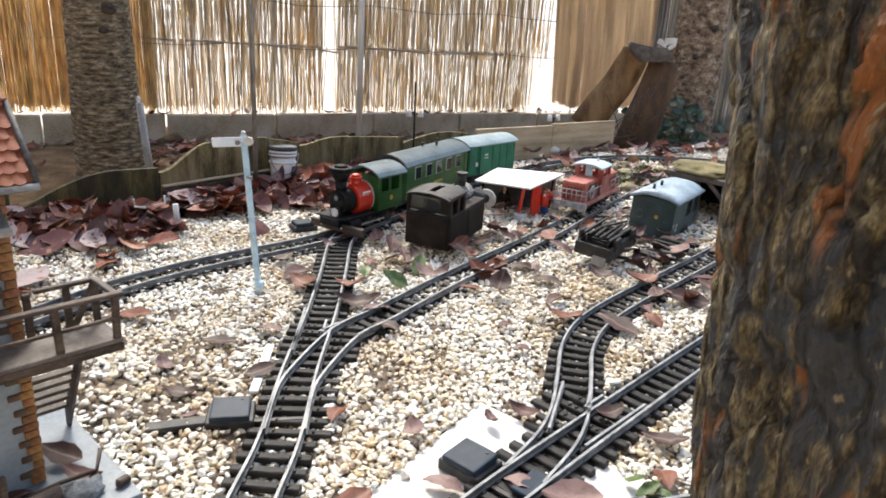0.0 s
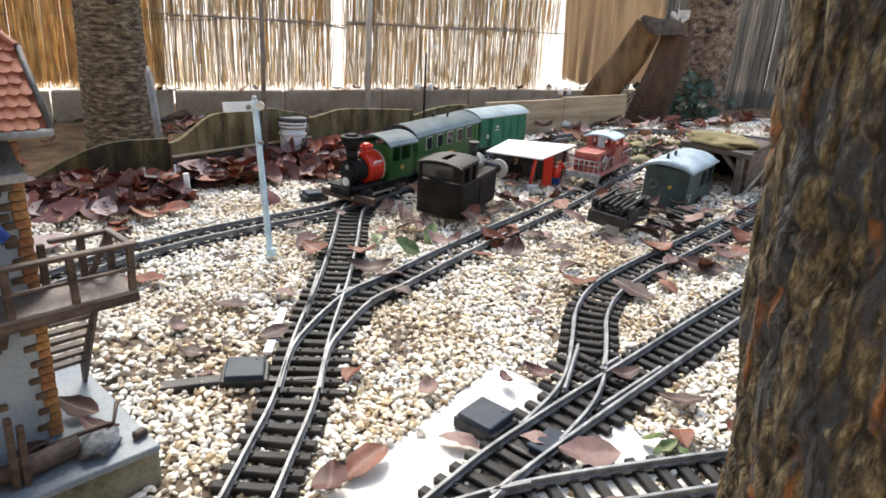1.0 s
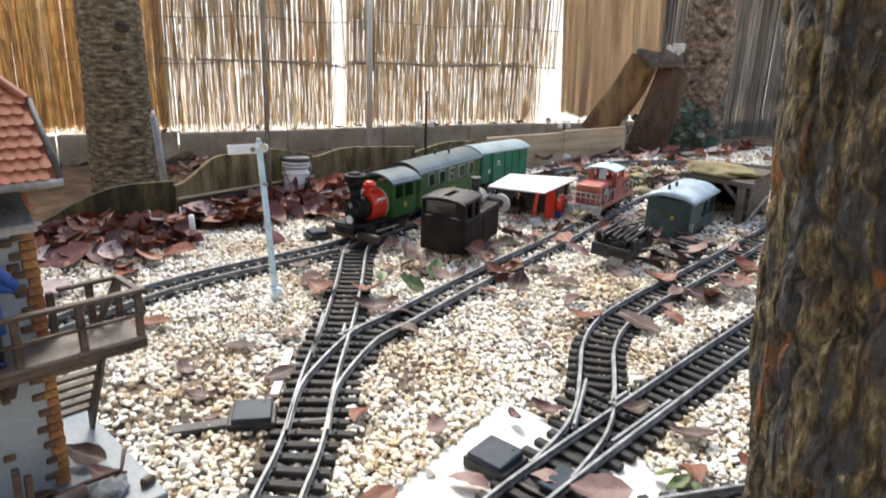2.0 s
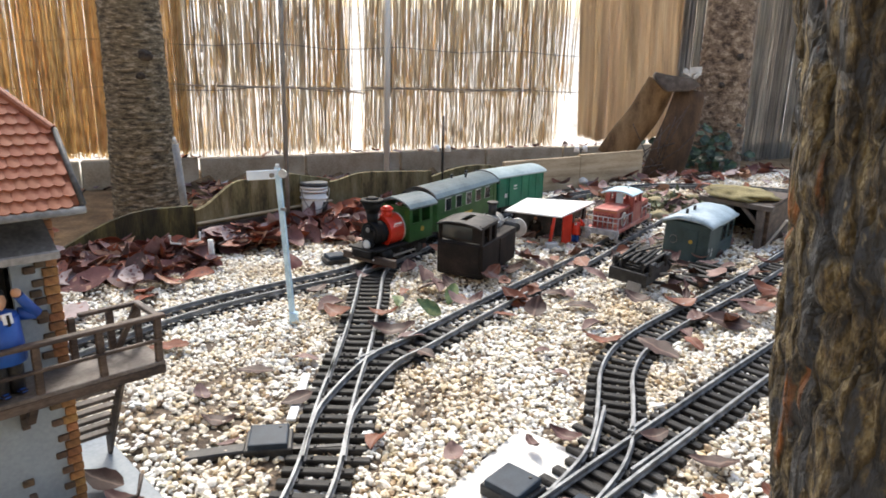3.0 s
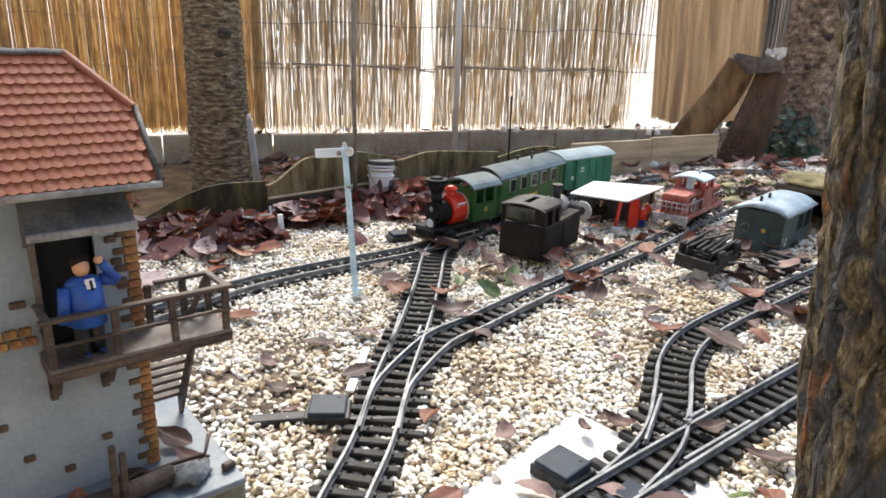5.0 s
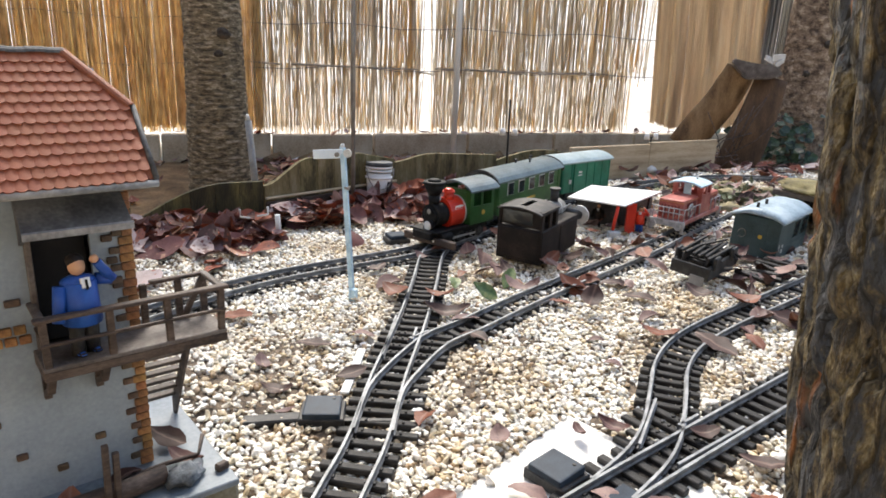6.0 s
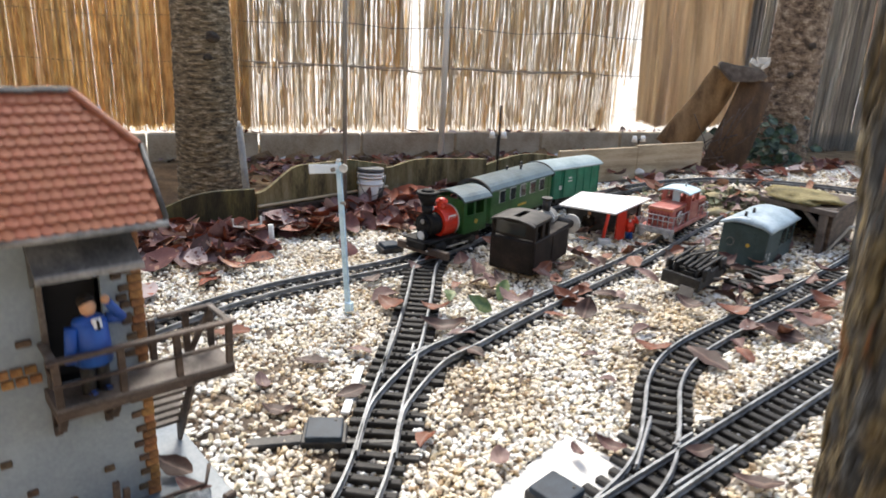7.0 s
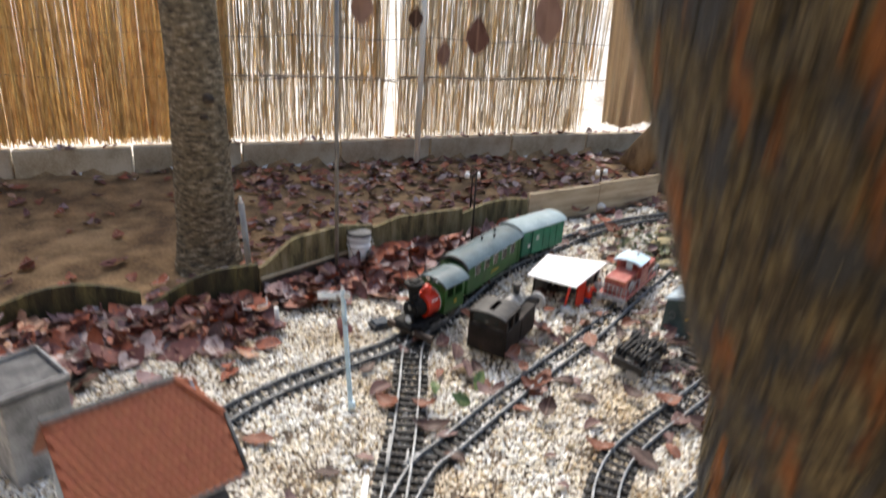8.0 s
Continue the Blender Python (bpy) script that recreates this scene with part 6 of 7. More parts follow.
def frog(x, y, a, b, label):
    """A pale cast crossing where two rails meet, a and b their headings."""
    t = thing("rail_crossing", pose(x, y, 0), label, "rail crossing", "turnout crossings")
    for k, deg in enumerate((a, b)):
        d = Vector((math.cos(radians(deg)), math.sin(radians(deg)), 0))
        bm = sweep(bmesh.new(), [d * -0.010 + Vector((0, 0, RAIL_Z + 0.001)), Vector((0, 0, RAIL_Z + 0.001)), d * 0.035 + Vector((0, 0, RAIL_Z + 0.001))], RAIL_PROFILE, smooth=False, picks=HEAD)
        part("wing_rail", bm, [RAILWEB, RAIL], t)
    part("nose", box(bmesh.new(), (0, 0, RAIL_Z + 0.003), (0.018, 0.007, 0.0085), (0, 0, (a + b) / 2), bevel=0.002), SILVER, t)


frog(-0.149, 1.058, 99, 62, "worn silver crossing of a garden railway turnout")
frog(0.247, 0.928, 54, 82, "worn silver crossing of a garden railway turnout")
frog(0.128, 0.662, 57, 27, "worn silver crossing of a garden railway turnout")


def check_rail(a, b, label):
    t = thing("check_rail", Matrix(), label, "check rail", "turnout check rails")
    bm = sweep(bmesh.new(), [(*a, RAIL_Z), (*along(a, b, 0.5), RAIL_Z), (*b, RAIL_Z)], RAIL_PROFILE, smooth=False, picks=HEAD)
    part("rail", bm, [RAILWEB, RAIL], t)


check_rail((0.237, 0.834), (0.321, 0.946), "short dark check rail inside a turnout")
check_rail((-0.203, 1.132), (-0.173, 0.983), "short check rail inside a turnout")
check_rail((0.195, 0.862), (0.216, 0.983), "short check rail inside a turnout")


ws = thing("white_strip", pose(-0.200, 0.94, 0.003, 0, 0, 102), "narrow white plastic strip beside the sleepers", "strip")
part("strip", box(bmesh.new(), (0, 0, 0.002), (0.135, 0.012, 0.004), bevel=0.0008), WHITE, ws)


# ---------------- timber tunnel and stones ----------------
tn = thing("timber_tunnel", pose(0.612, 2.016, 0, 0, 0, -30), "weathered timber tunnel mouth over the track", "tunnel")
for x in (-0.075, 0.062):
    part("post", box(bmesh.new(), (x, 0, 0.050), (0.018, 0.018, 0.112), (0, random.uniform(-2, 2), 0), bevel=0.0015), DECK, tn)
part("lintel", box(bmesh.new(), (-0.005, 0, 0.110), (0.19, 0.020, 0.014), (0, 2, 0), bevel=0.0015), DECK, tn)
part("brace", box(bmesh.new(), (0.034, 0, 0.084), (0.010, 0.010, 0.062), (0, -45, 0), bevel=0.001), DECK, tn)
for x in (-0.08, 0.075):
    part("side_wall", box(bmesh.new(), (x, 0.12, 0.050), (0.012, 0.22, 0.11), bevel=0.001), DWOOD, tn)
# Near-black sheet added at the back for the shade inside the tunnel.
part("back_board", box(bmesh.new(), (-0.002, 0.225, 0.050), (0.14, 0.010, 0.11), bevel=0.001), SHADE, tn)
part("cover_board", box(bmesh.new(), (-0.002, 0.12, 0.112), (0.17, 0.23, 0.008), bevel=0.001), DWOOD, tn)
sl = thing("stone_slab", pose(0.628, 2.075, 0.122, 2, 3, -30), "yellowish lichen-covered stone slab on a timber tunnel", "stone")
part("slab", blob(bmesh.new(), (0, 0, 0.004), (0.088, 0.075, 0.013), sub=3, rough=0.55, seed=4), SLABY, sl)
st2 = thing("metal_strip", pose(0.695, 1.965, 0), "bent grey metal strip leaning beside the tunnel", "metal strip")
part("strip", box(bmesh.new(), (0.005, 0, 0.04), (0.006, 0.003, 0.10), (0, 28, -20), bevel=0.0006), SILVER, st2)
part("bent_end", box(bmesh.new(), (0.046, -0.008, 0.084), (0.045, 0.003, 0.006), (0, -12, -20), bevel=0.0006), SILVER, st2)
r = random.Random(12)
for i in range(26):
    x, y = r.uniform(0.45, 1.05), r.uniform(2.15, 2.72)
    s = r.uniform(0.018, 0.045)
    o = part("stone", blob(bmesh.new(), (0, 0, 0), (s, s * r.uniform(0.6, 1), s * r.uniform(0.35, 0.6)), sub=2, rough=0.5, seed=i * 1.7), ROCKM)
    o.matrix_world = pose(x, y, s * 0.18, 0, 0, r.uniform(0, 360))
    tagged(o, "grey-brown lichen-covered stone among dead leaves", "stone", "stones by the far track")
o = part("stone", blob(bmesh.new(), (0, 0, 0.012), (0.022, 0.018, 0.015), sub=2, rough=0.5, seed=31), SLABM)
o.matrix_world = pose(0.236, 2.862, 0.0, 0, 0, 20)
tagged(o, "small white stone in front of a pale board", "stone", "stones by the far track")


# ---------------- bucket, tray, pipes, rods ----------------
bk = thing("plastic_bucket", pose(-0.545, 1.95, 0.002, -3, 2, 30) @ Matrix.Scale(1.19, 4), "small white plastic bucket with a grey rim", "bucket")
bm = bmesh.new()
for r0, r1, z0, z1 in ((0.026, 0.030, 0.0, 0.072),):
    rod(bm, (0, 0, z0), (0, 0, z1), r0, r1, seg=24)
part("shell", bm, WHITE, bk)
for z in (0.058, 0.075, 0.083):
    part("ring", rod(bmesh.new(), (0, 0, z), (0, 0, z + 0.005), 0.0325, 0.0328, seg=24), WHITE, bk)
part("rim", rod(bmesh.new(), (0, 0, 0.088), (0, 0, 0.098), 0.0325, 0.0325, seg=24), ASHD, bk, "dark grey rim")
part("handle", sweep(bmesh.new(), [(0.033 * math.cos(a), -0.02 - 0.016 * math.sin(a), 0.085 - 0.05 * math.sin(a)) for a in [math.pi * i / 10 for i in range(11)]], ring_profile(0.0012, 6)), GREYROD, bk)
part("label", box(bmesh.new(), (0.022, -0.0225, 0.034), (0.018, 0.002, 0.040), (8, 0, 45), bevel=0.0006), BLACKP, bk)
tr = thing("wire_bracket", pose(-0.685, 1.503, 0.046, 0, 0, 40), "white wire bracket among leaves by a mossy board", "bracket")
bm = sweep(bmesh.new(), [(-0.032, 0, 0.022), (-0.032, -0.002, 0.004), (-0.010, -0.004, 0.0)], ring_profile(0.0026, 6))
sweep(bm, [(0.006, -0.004, 0.003), (0.032, -0.002, 0.005), (0.032, 0, 0.024)], ring_profile(0.0026, 6))
part("wire", bm, IVORY, tr)
pp = thing("plastic_pipe", pose(-0.618, 1.497, 0.0, 0, -3, 0), "short pale grey plastic pipe standing in leaves", "pipe")
part("pipe", rod(bmesh.new(), (0, 0, -0.01), (0, 0, 0.060), 0.0062, seg=14), IVORY, pp)


def slim(name, p0, p1, r0, mat, label, category, r1=None):
    t = thing(name, Matrix.Translation(p0), label, category)
    part("shaft", rod(bmesh.new(), (0, 0, 0), Vector(p1) - Vector(p0), r0, r0 if r1 is None else r1, seg=8), mat, t)
    return t


slim("garden_stake", (-0.585, 1.86, 0.0), (-0.60, 1.90, 1.1), 0.006, GREYROD, "thin grey garden stake standing in leaves", "stake")
slim("wooden_lath", (-0.822, 3.90, -0.20), (-0.838, 4.0, 1.5), 0.017, LATH, "pale wooden lath leaning on the reed fence", "lath")
mt = slim("metal_tube", (-0.828, 1.78, -0.12), (-0.856, 1.78, 0.232), 0.0095, GREYROD, "grey metal tube standing beside a tree", "tube")
part("nozzle", rod(bmesh.new(), (-0.028, 0, 0.352), (-0.030, 0, 0.370), 0.007, 0.003, 8), IVORY, mt)
for x, y, h, g in ((-0.295, 2.66, 0.14, 1), (0.225, 3.0, 0.12, 2)):
    t = thing("toy_lamp", pose(x, y, 0.0, 0, 0, 20 * g), "thin dark toy lamp post with pale double lamps", "lamp", "toy lamp posts")
    part("post", rod(bmesh.new(), (0, 0, -0.02), (0, 0, h), 0.004, 0.003, seg=8), BROWNL, t)
    part("arm", rod(bmesh.new(), (-0.022, 0, h), (0.022, 0, h), 0.0022, seg=6), BLACKP, t)
    for s in (-1, 1):
        part("lamp_shade", rod(bmesh.new(), (s * 0.022, 0, h - 0.010), (s * 0.022, 0, h + 0.014), 0.012, 0.008, seg=10), WHITE, t)
slim("brown_rod", (-0.205, 2.14, 0.0), (-0.21, 2.16, 0.30), 0.003, BROWNL, "thin rusty brown rod standing behind the train", "rod")


# ---------------- leaning boards and hanging mat by the fence ----------------
def curved_board(name, pts, widths, mat, label):
    """A trough-shaped sheet of bark whose width changes along its bend."""
    t = thing(name, Matrix(), label, "board")
    P, rings, bm = catmull(pts, 0.03), [], bmesh.new()
    for i, p in enumerate(P):
        f = i / (len(P) - 1) * (len(widths) - 1)
        k = min(int(f), len(widths) - 2)
        w = widths[k] + (widths[k + 1] - widths[k]) * (f - k)
        d = (P[min(i + 1, len(P) - 1)] - P[max(i - 1, 0)]).normalized()
        across = d.cross(Vector((0, 1, 0))).normalized()
        line = [u / 5 - 1 for u in range(11)]
        ring = [p + across * (w / 2 * u) + Vector((0, -0.17 * w * (1 - u * u) + 0.004 * noise.noise(Vector((u * 3, i * 0.4, 2))), 0)) for u in line]
        ring += [q + Vector((0, 0.009, 0)) for q in reversed(ring)]
        rings.append([bm.verts.new(q) for q in ring])
    n = len(rings[0])
    for a, b in zip(rings, rings[1:]):
        for i in range(n):
            bm.faces.new((a[i], a[(i + 1) % n], b[(i + 1) % n], b[i])).smooth = True
    bm.faces.new(rings[0])
    bm.faces.new(rings[-1])
    bmesh.ops.recalc_face_normals(bm, faces=bm.faces[:])
    part("sheet", bm, mat, t)


BOARDM = material("brown_bark_board", [(0.10, 0.055, 0.022), (0.22, 0.135, 0.06), (0.32, 0.21, 0.105)], 0.75, scale=9, fine=120, bump=0.5, depth=0.004, stretch=(3, 3, 0.7))
BOARDD = material("dark_bark_board", [(0.045, 0.024, 0.011), (0.095, 0.052, 0.024), (0.16, 0.095, 0.045)], 0.75, scale=9, fine=120, bump=0.5, depth=0.004, stretch=(3, 3, 0.7))
curved_board("leaning_board", [(0.385, 3.47, 0.03), (0.445, 3.46, 0.135), (0.515, 3.45, 0.243), (0.565, 3.43, 0.36), (0.575, 3.42, 0.40)], [0.15, 0.15, 0.145, 0.14, 0.12], BOARDM, "curved olive-brown bark sheet leaning against a trunk")
curved_board("leaning_board", [(0.60, 3.37, -0.06), (0.635, 3.37, 0.08), (0.670, 3.38, 0.21), (0.700, 3.40, 0.36)], [0.18, 0.17, 0.15, 0.13], BOARDD, "dark brown bark sheet leaning against a trunk")
eb = thing("wood_block", pose(0.632, 3.36, 0.388, 0, 0, 0), "weathered broken block of wood on leaning boards", "wood block")
bm = prism(bmesh.new(), [(-0.105, 0.018), (-0.10, 0.044), (-0.03, 0.030), (0.06, 0.022), (0.10, -0.012), (0.05, -0.034), (-0.045, -0.040), (-0.075, -0.010)], "y", -0.035, 0.04)
bmesh.ops.bevel(bm, geom=bm.edges[:], offset=0.006, segments=2, affect="EDGES")
part("block", bm, DECK, eb)
for i, (x, z, k) in enumerate(((0.035, 0.045, 0.022), (0.068, 0.055, 0.026), (0.075, 0.034, 0.018))):
    part("splinter", box(bmesh.new(), (x, -0.03, z), (k * 2, 0.006, k), (10 * i, 25 - 30 * i, 12), bevel=0.001), IVORY, eb, "pale split wood")


def hanging_mat():
    r = random.Random(8)
    V, F = [], []
    for i in range(290):
        s = 1.215 + 0.84 * (i + r.uniform(-0.4, 0.4)) / 290
        n, rad = len(V), r.uniform(0.0019, 0.0032)
        for j in range(6):
            z = -0.01 + (0.018 * math.sin(s * 17) + r.uniform(-0.012, 0.012)) * (j == 0) + 1.9 * j / 5
            belly = 0.10 * max(0.0, 1 - abs(z - 0.15) / 0.9) ** 2
            x, y = fence_point(s - 0.10 * (0.6 - z) * (s - 1.57) - 0.02 * z, -0.03 - belly * (s - 1.1))
            V += [(x + rad * a, y + rad * b, z) for a, b in RING]
            if j:
                F += [(n + 5 * (j - 1) + m, n + 5 * (j - 1) + (m + 1) % 5, n + 5 * j + (m + 1) % 5, n + 5 * j + m) for m in range(5)]
    part("reed_mat", fast_mesh("reed_mat", V, F, TANMAT, True), None, fence, "smooth tan mat bulging forward")["kind"] = "stuff"


hanging_mat()


r = random.Random(19)
tg = thing("fallen_twigs", Matrix(), "bare thin twigs leaning in front of boards", "twigs")
for i in range(12):
    p = Vector((0.50 + r.uniform(-0.08, 0.16), 3.28 + r.uniform(-0.04, 0.04), r.uniform(-0.02, 0.05)))
    d = Vector((r.uniform(-0.10, 0.28), r.uniform(-0.04, 0.08), r.uniform(0.02, 0.26)))
    k = Vector((r.uniform(-0.03, 0.03), 0, r.uniform(-0.02, 0.04)))
    part("twig", sweep(bmesh.new(), [p, p + d * 0.5 + k, p + d], ring_profile(r.uniform(0.0018, 0.0036), 5)), DWOOD, tg)


# ---------------- leaves ----------------
def leaf_arrays(length, width, curl, fold, seed):
    """A pointed leaf with a folded rib and a curled blade."""
    r = random.Random(seed)
    n, k = 9, 5
    V, F = [], []
    side_curl = r.uniform(-0.4, 0.4)
    for i in range(n):
        t = i / (n - 1)
        w = width * (math.sin(math.pi * min(1, t * 0.97 + 0.015)) ** 0.75) * (0.75 + 0.35 * t)
        for j in range(k):
            s = 2 * j / (k - 1) - 1
            wob = 1 + 0.10 * r.uniform(-1, 1) * (abs(s) == 1)
            V.append(((t - 0.5) * length, s * w / 2 * wob, curl * length * (t - 0.5) ** 2 * 2 + fold * abs(s) * w * 0.5 + side_curl * 0.25 * s * s * s * w + 0.0022 * r.uniform(-1, 1)))
    for i in range(n - 1):
        for j in range(k - 1):
            F.append((i * k + j, (i + 1) * k + j, (i + 1) * k + j + 1, i * k + j + 1))
    top = len(V)
    V += [(x, y, z - 0.0006) for x, y, z in V]
    F += [tuple(top + q for q in reversed(f)) for f in F]
    return np.array(V), np.array(F)


LEAVES = [leaf_arrays(random.Random(i).uniform(0.062, 0.092), random.Random(i + 50).uniform(0.036, 0.054), random.Random(i + 99).uniform(-0.35, 0.5), random.Random(i + 7).uniform(0.05, 0.45), i) for i in range(12)]
LEAF_MESH = [fast_mesh("dead_leaf", v, f, LEAFO, True) for v, f in LEAVES]
GREEN_MESH = [fast_mesh("green_leaf", v, f, LEAFG, True) for v, f in LEAVES[:3]]
LEAF_LABELS = ("curled purple-brown dead leaf lying on gravel", "dry reddish-brown dead leaf lying on gravel")


def lay_leaf(i, x, y, z, deg, tilt=12, size=1.0, green=False, r=random.Random(3)):
    ob = new("fallen_leaf", (GREEN_MESH if green else LEAF_MESH)[i % (3 if green else 12)])
    ob.matrix_world = pose(x, y, z, r.uniform(-tilt, tilt), r.uniform(-tilt, tilt), deg) @ Matrix.Diagonal((size, size, size, 1))
    tagged(ob, "fading green leaf lying on gravel" if green else LEAF_LABELS[i % 2], "leaf", "fallen leaves")


# last leaves hanging from an overhead twig of the near tree
part("twig", sweep(bmesh.new(), [(-0.02, 0.0, 1.12), (-0.20, 0.45, 1.16), (-0.36, 0.85, 1.13), (-0.40, 1.15, 1.12)], ring_profile(0.005, 8)), OLDBARK, near_tree, "thin overhead twig")
for i, (x, y, z, size) in enumerate(((0.039, 0.896, 0.868, 0.85), (-0.187, 0.853, 0.868, 0.75), (-0.106, 1.28, 0.804, 0.8), (-0.215, 1.25, 0.83, 0.6), (-0.13, 1.10, 0.79, 0.5))):
    lf = part("leaf", LEAF_MESH[i % 4], None, near_tree, "red-brown hanging leaf")
    lf.matrix_world = pose(x, y, z, 0, 80, 80 + 9 * i) @ Matrix.Scale(size, 4)
    top = Vector((x, y, z)) - near_tree.matrix_world.translation
    at = Vector((-0.30 + 0.03 * i, 0.70 + 0.08 * i, 1.135))
    part("leaf_stalk", sweep(bmesh.new(), [top + Vector((0, 0, 0.03 * size)), (top + at) / 2 + Vector((0, 0, 0.06)), at], ring_profile(0.0009, 5)), OLDBARK, near_tree)


# single leaves that stand out: x, y, heading, size
NEAR_LEAVES = [(-0.288, 0.993, 10, 0.6), (-0.235, 1.056, 5, 0.65), (-0.195, 0.92, 40, 0.5), (-0.066, 0.847, 85, 0.6), (0.034, 0.828, 110, 0.5), (0.164, 0.899, -25, 0.55), (0.271, 0.914, 20, 0.45),
               (0.335, 0.875, -10, 0.8), (0.157, 1.081, 0, 0.4), (0.082, 0.74, -10, 0.6), (-0.006, 0.682, 60, 0.8), (-0.27, 0.845, 10, 0.6), (-0.458, 1.046, 0, 0.8), (0.164, 0.754, -15, 0.6),
               (0.218, 0.742, 15, 0.75), (0.323, 0.8, 95, 0.6), (-0.03, 0.64, 100, 0.7), (0.125, 0.872, 120, 0.4), (-0.325, 0.905, 130, 0.45), (-0.235, 0.8, 40, 0.4)]
FAR_LEAVES = [(-0.272, 1.292, 60, 0.95), (-0.062, 1.104, -20, 0.7), (0.193, 1.391, -10, 0.85), (0.225, 1.222, -5, 0.85), (0.312, 1.203, -40, 0.9), (0.378, 1.255, -60, 0.75), (0.453, 1.359, -10, 0.95),
              (0.127, 1.162, 15, 0.4), (0.378, 1.431, 15, 1.0), (-0.129, 1.185, 15, 1.0), (-0.241, 1.238, -30, 0.8), (-0.327, 1.361, 70, 0.8), (0.212, 1.295, 40, 0.7), (0.149, 1.458, 20, 0.9),
              (-0.09, 1.165, 40, 0.7), (-0.16, 1.255, 0, 0.75), (0.438, 1.735, 20, 0.9), (0.4, 1.6, 60, 0.8)]
for i, (x, y, deg, size) in enumerate(NEAR_LEAVES + FAR_LEAVES):
    lay_leaf(i, x, y, 0.010 + 0.004 * (track_distance(x, y) < 0.05), deg, 9, size)
for i, (x, y, deg) in enumerate(((-0.055, 1.378, 80), (-0.150, 1.323, 110), (-0.085, 1.29, 20))):
    lay_leaf(i, x, y, 0.018, deg, 35, 0.62, True)
for i, (x, y, z) in enumerate(((0.004, 0.055, 0.056), (-0.05, 0.012, 0.056), (-0.10, -0.005, 0.054), (0.010, 0.012, 0.052))):
    q = HOUSE @ Vector((x, y, z))
    lay_leaf(i + 2, q.x, q.y, q.z, 60 * i, 14, 0.5)
for i, (x, y, deg) in enumerate(((0.300, 0.770, 20), (0.312, 0.785, 80), (0.290, 0.785, 140), (0.306, 0.760, 200), (0.318, 0.768, 300))):
    lay_leaf(i, x, y, 0.012, deg, 40, 0.34, True)
r = random.Random(77)
n = 0
while n < 240:
    x, y = r.uniform(-0.35, 1.0), r.uniform(1.28, 2.75)
    near = min((Vector((x, y)) - Vector(c)).length / k for c, k in (((0.08, 1.72), 0.30), ((0.36, 1.72), 0.26), ((0.55, 2.45), 0.4), ((0.0, 1.45), 0.16), ((0.45, 1.6), 0.2)))
    if r.random() > math.exp(-near ** 2 * 1.3) or edge_distance(x, y) > -0.03:
        continue
    lay_leaf(r.randint(0, 11), x, y, r.uniform(0.008, 0.026), r.uniform(0, 360), 30, r.uniform(0.45, 0.9))
    n += 1
n = 0
while n < 16:
    x, y = r.uniform(-0.55, 0.95), r.uniform(0.6, 1.5)
    h = HOUSE.inverted() @ Vector((x, y, 0))
    if (-0.2 < h.x < 0.06 and -0.05 < h.y < 0.2) or r.random() > 0.25 + 0.5 * (y > 1.1):
        continue
    lay_leaf(r.randint(0, 11), x, y, r.uniform(0.007, 0.014), r.uniform(0, 360), 14, r.uniform(0.3, 0.6))
    n += 1


def litter(name, count, pick, label, seed, size=(0.75, 1.15), tilt=0.6, mat=LEAFM, category="leaf litter"):
    rng, r2 = np.random.default_rng(seed), random.Random(seed)
    V, F, total = [], [], 0
    for _ in range(count):
        p = pick(r2)
        if p is None:
            continue
        v, f = LEAVES[r2.randint(0, 11)]
        q = np.array(Euler((r2.gauss(0, tilt * 0.6), r2.gauss(0, tilt * 0.6), r2.uniform(0, 6.3))).to_matrix())
        V.append((v * r2.uniform(*size)) @ q.T + np.array(p))
        F.append(f + total)
        total += len(v)
    tagged(new(name, fast_mesh(name, np.concatenate(V), np.concatenate(F), mat, True)), label, category, kind="stuff")


def in_bank(r):
    t = r.random()
    a, b = ((-1.35, 1.2), (-0.74, 1.66)) if t < 0.42 else ((-0.74, 1.66), (-0.50, 2.05)) if t < 0.66 else ((-0.50, 2.05), (0.0, 2.60))
    x, y = along(a, b, r.random())
    d = abs(r.gauss(0, 0.14 if t < 0.42 else 0.085 if t < 0.66 else 0.07)) + 0.03
    dx, dy = b[0] - a[0], b[1] - a[1]
    k = math.hypot(dx, dy)
    x, y = x + dy / k * d, y - dx / k * d
    if track_distance(x, y) < 0.11 + 0.05 * noise.noise(Vector((x * 6, y * 6, 1))) or edge_distance(x, y) > -0.01:
        return None
    return x, y, ground_z(x, y) + 0.008 + r.uniform(0, 0.055) * math.exp(-d * 7)


def on_far_bed(r):
    x, y = r.uniform(0.2, 1.7), r.uniform(2.1, 3.5)
    if edge_distance(x, y) > -0.02 or track_distance(x, y) < 0.035 or r.random() > 0.2 + 0.8 * (edge_distance(x, y) > -0.25):
        return None
    return x, y, ground_z(x, y) + r.uniform(0.004, 0.02)


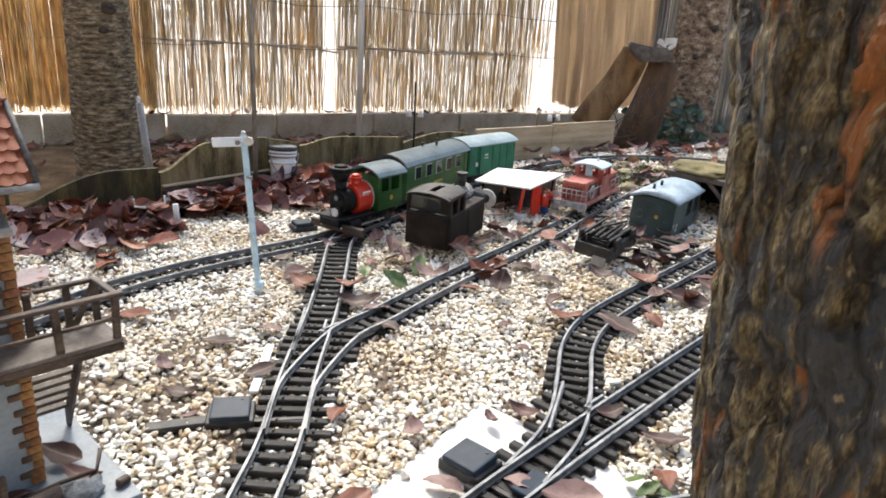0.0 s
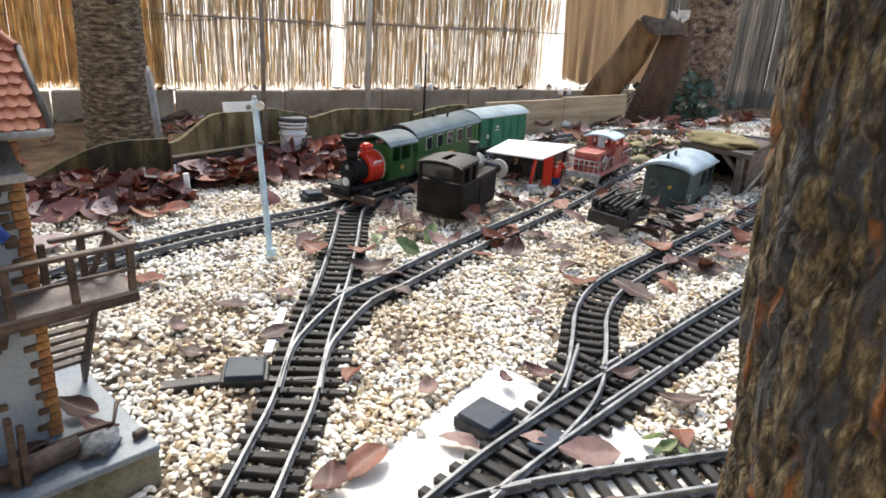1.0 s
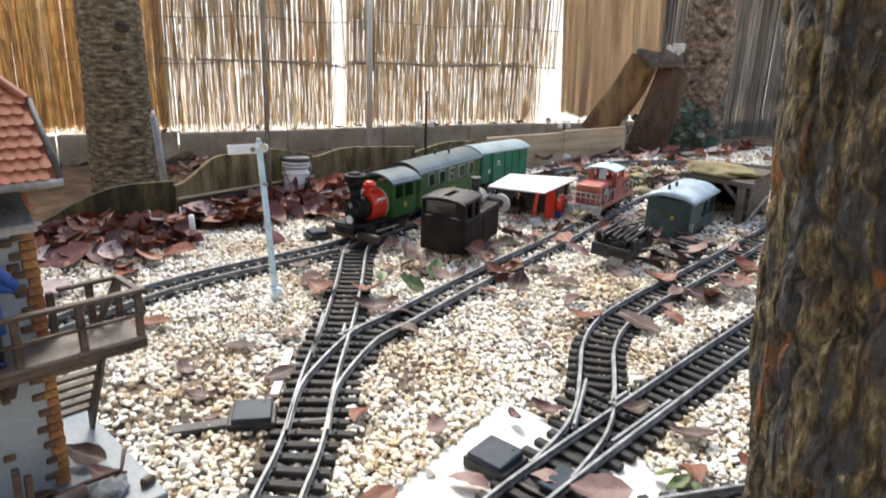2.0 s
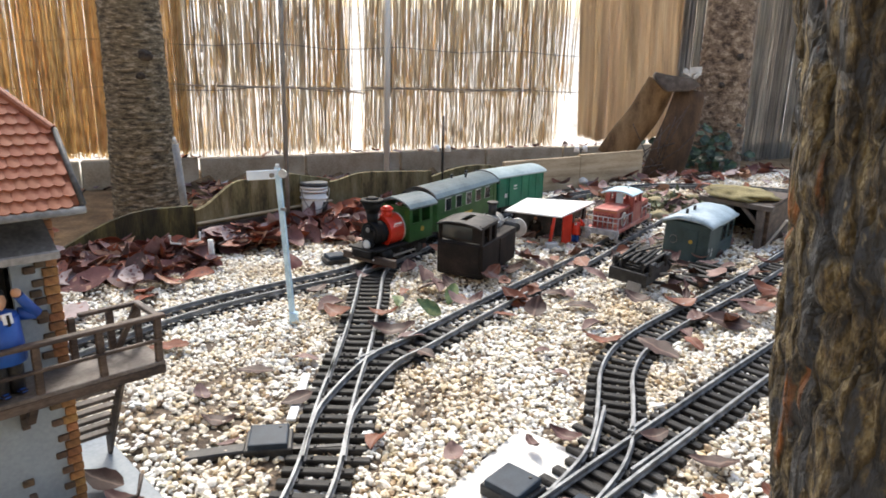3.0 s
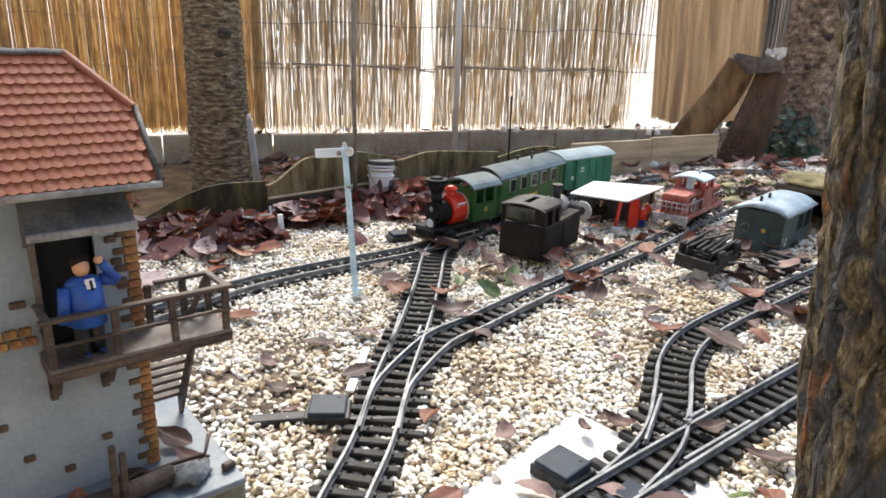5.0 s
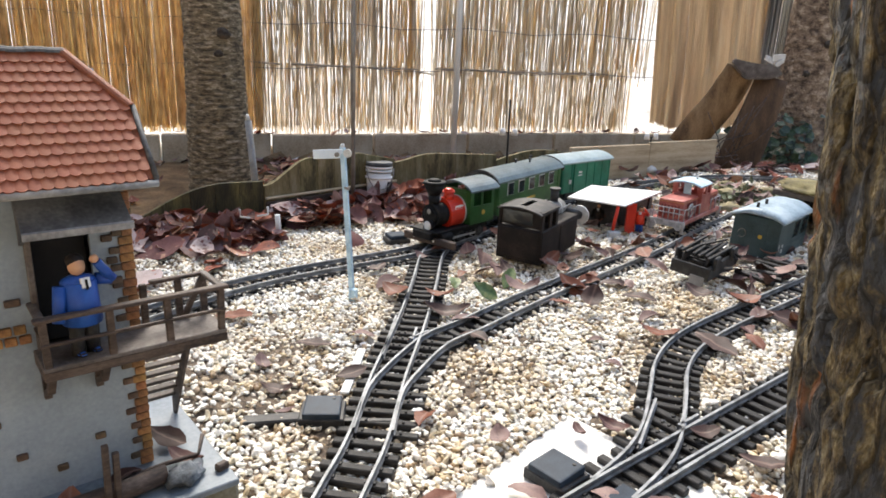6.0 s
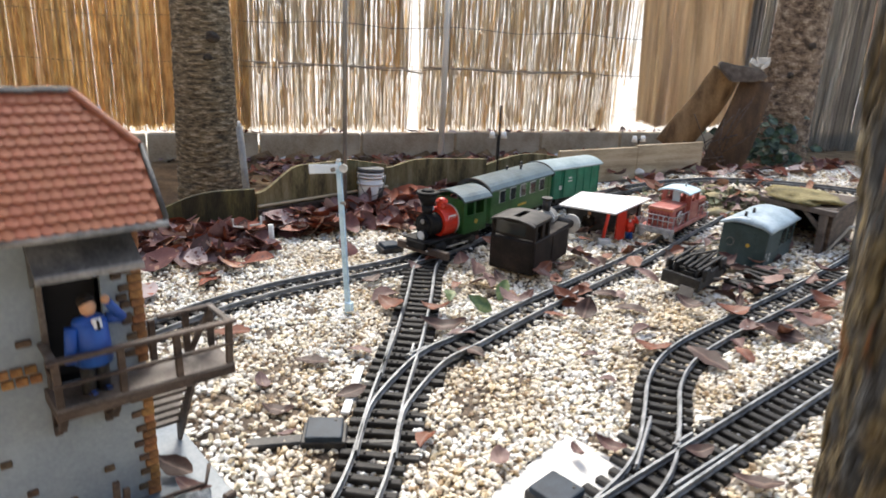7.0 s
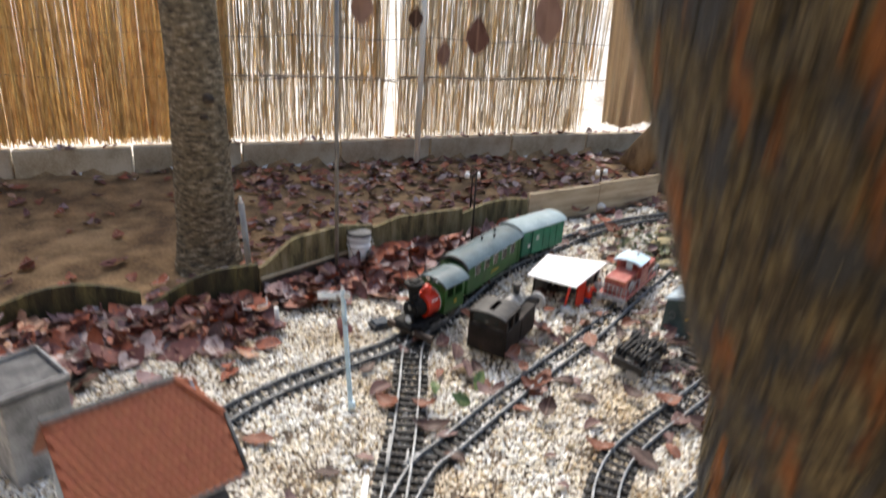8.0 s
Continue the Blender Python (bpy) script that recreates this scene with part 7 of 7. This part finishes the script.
def on_soil(r):
    x, y = r.uniform(-2.6, 1.6), r.uniform(1.2, 5.0)
    if not (0.02 < edge_distance(x, y) < 2.5) or kerb_distance(x, y) > -0.03:
        return None
    if -2.2 < x < -1.3 and 1.75 < y < 2.7 and r.random() < 0.75:
        return None
    if x < -1.22 - 0.6 * (y - 2.2) and r.random() > 0.10 + 0.90 * math.exp(-(edge_distance(x, y) / 0.30) ** 2) + 0.45 * (noise.noise(Vector((x * 2.2, y * 2.2, 7))) > 0.05):
        return None
    return x, y, ground_z(x, y) + r.uniform(0.003, 0.016)


def on_kerb(r):
    s = r.uniform(-2.5, 3.0)
    x, y = fence_point(s, r.uniform(-0.06, -0.02))
    return x, y, -0.062 + r.uniform(0, 0.01)


litter("leaf_litter", 980, in_bank, "heap of purple-brown dead leaves along the bed edging", 3, (0.8, 1.25), tilt=0.62)
litter("leaf_litter", 5200, on_soil, "scattered dead leaves on bare soil", 4, (0.6, 1.05), tilt=0.4)
litter("leaf_litter", 430, on_far_bed, "dead leaves strewn round the far track", 6)
litter("leaf_litter", 70, on_kerb, "dead leaves caught on the kerb top", 5, (0.5, 1.0), tilt=0.3)


def on_moss(r):
    x, y = 0.52 + r.gauss(0, 0.11), 2.42 + r.gauss(0, 0.12)
    if track_distance(x, y) < 0.045 or edge_distance(x, y) > -0.04:
        return None
    return x, y, ground_z(x, y) + r.uniform(0.006, 0.022)


MOSSM = material("grey_green_moss", [(0.06, 0.065, 0.03), (0.15, 0.16, 0.085), (0.27, 0.28, 0.19)], 0.85, scale=40, fine=300, bump=0.5, depth=0.002, per_island=0.4)
litter("moss", 520, on_moss, "grey-green moss tufts between stones by the far track", 8, (0.2, 0.42), 1.0, MOSSM, "moss")


# ivy at the foot of the far trunk
r = random.Random(31)
V, F, total = [], [], 0
for _ in range(150):
    v, f = LEAVES[r.randint(0, 3)]
    q = np.array(Euler((r.uniform(0.3, 1.4), r.uniform(-0.5, 0.5), r.uniform(-0.8, 0.8))).to_matrix())
    V.append((v * (0.5, 0.75, 0.6)) @ q.T + np.array((0.80 + r.gauss(0.05, 0.10), 3.72 + r.gauss(0, 0.05), -0.05 + abs(r.gauss(0.05, 0.09)))))
    F.append(f + total)
    total += len(v)
tagged(new("ivy", fast_mesh("ivy", np.concatenate(V), np.concatenate(F), IVY, True)), "dark green ivy at the foot of a trunk", "ivy", kind="stuff")
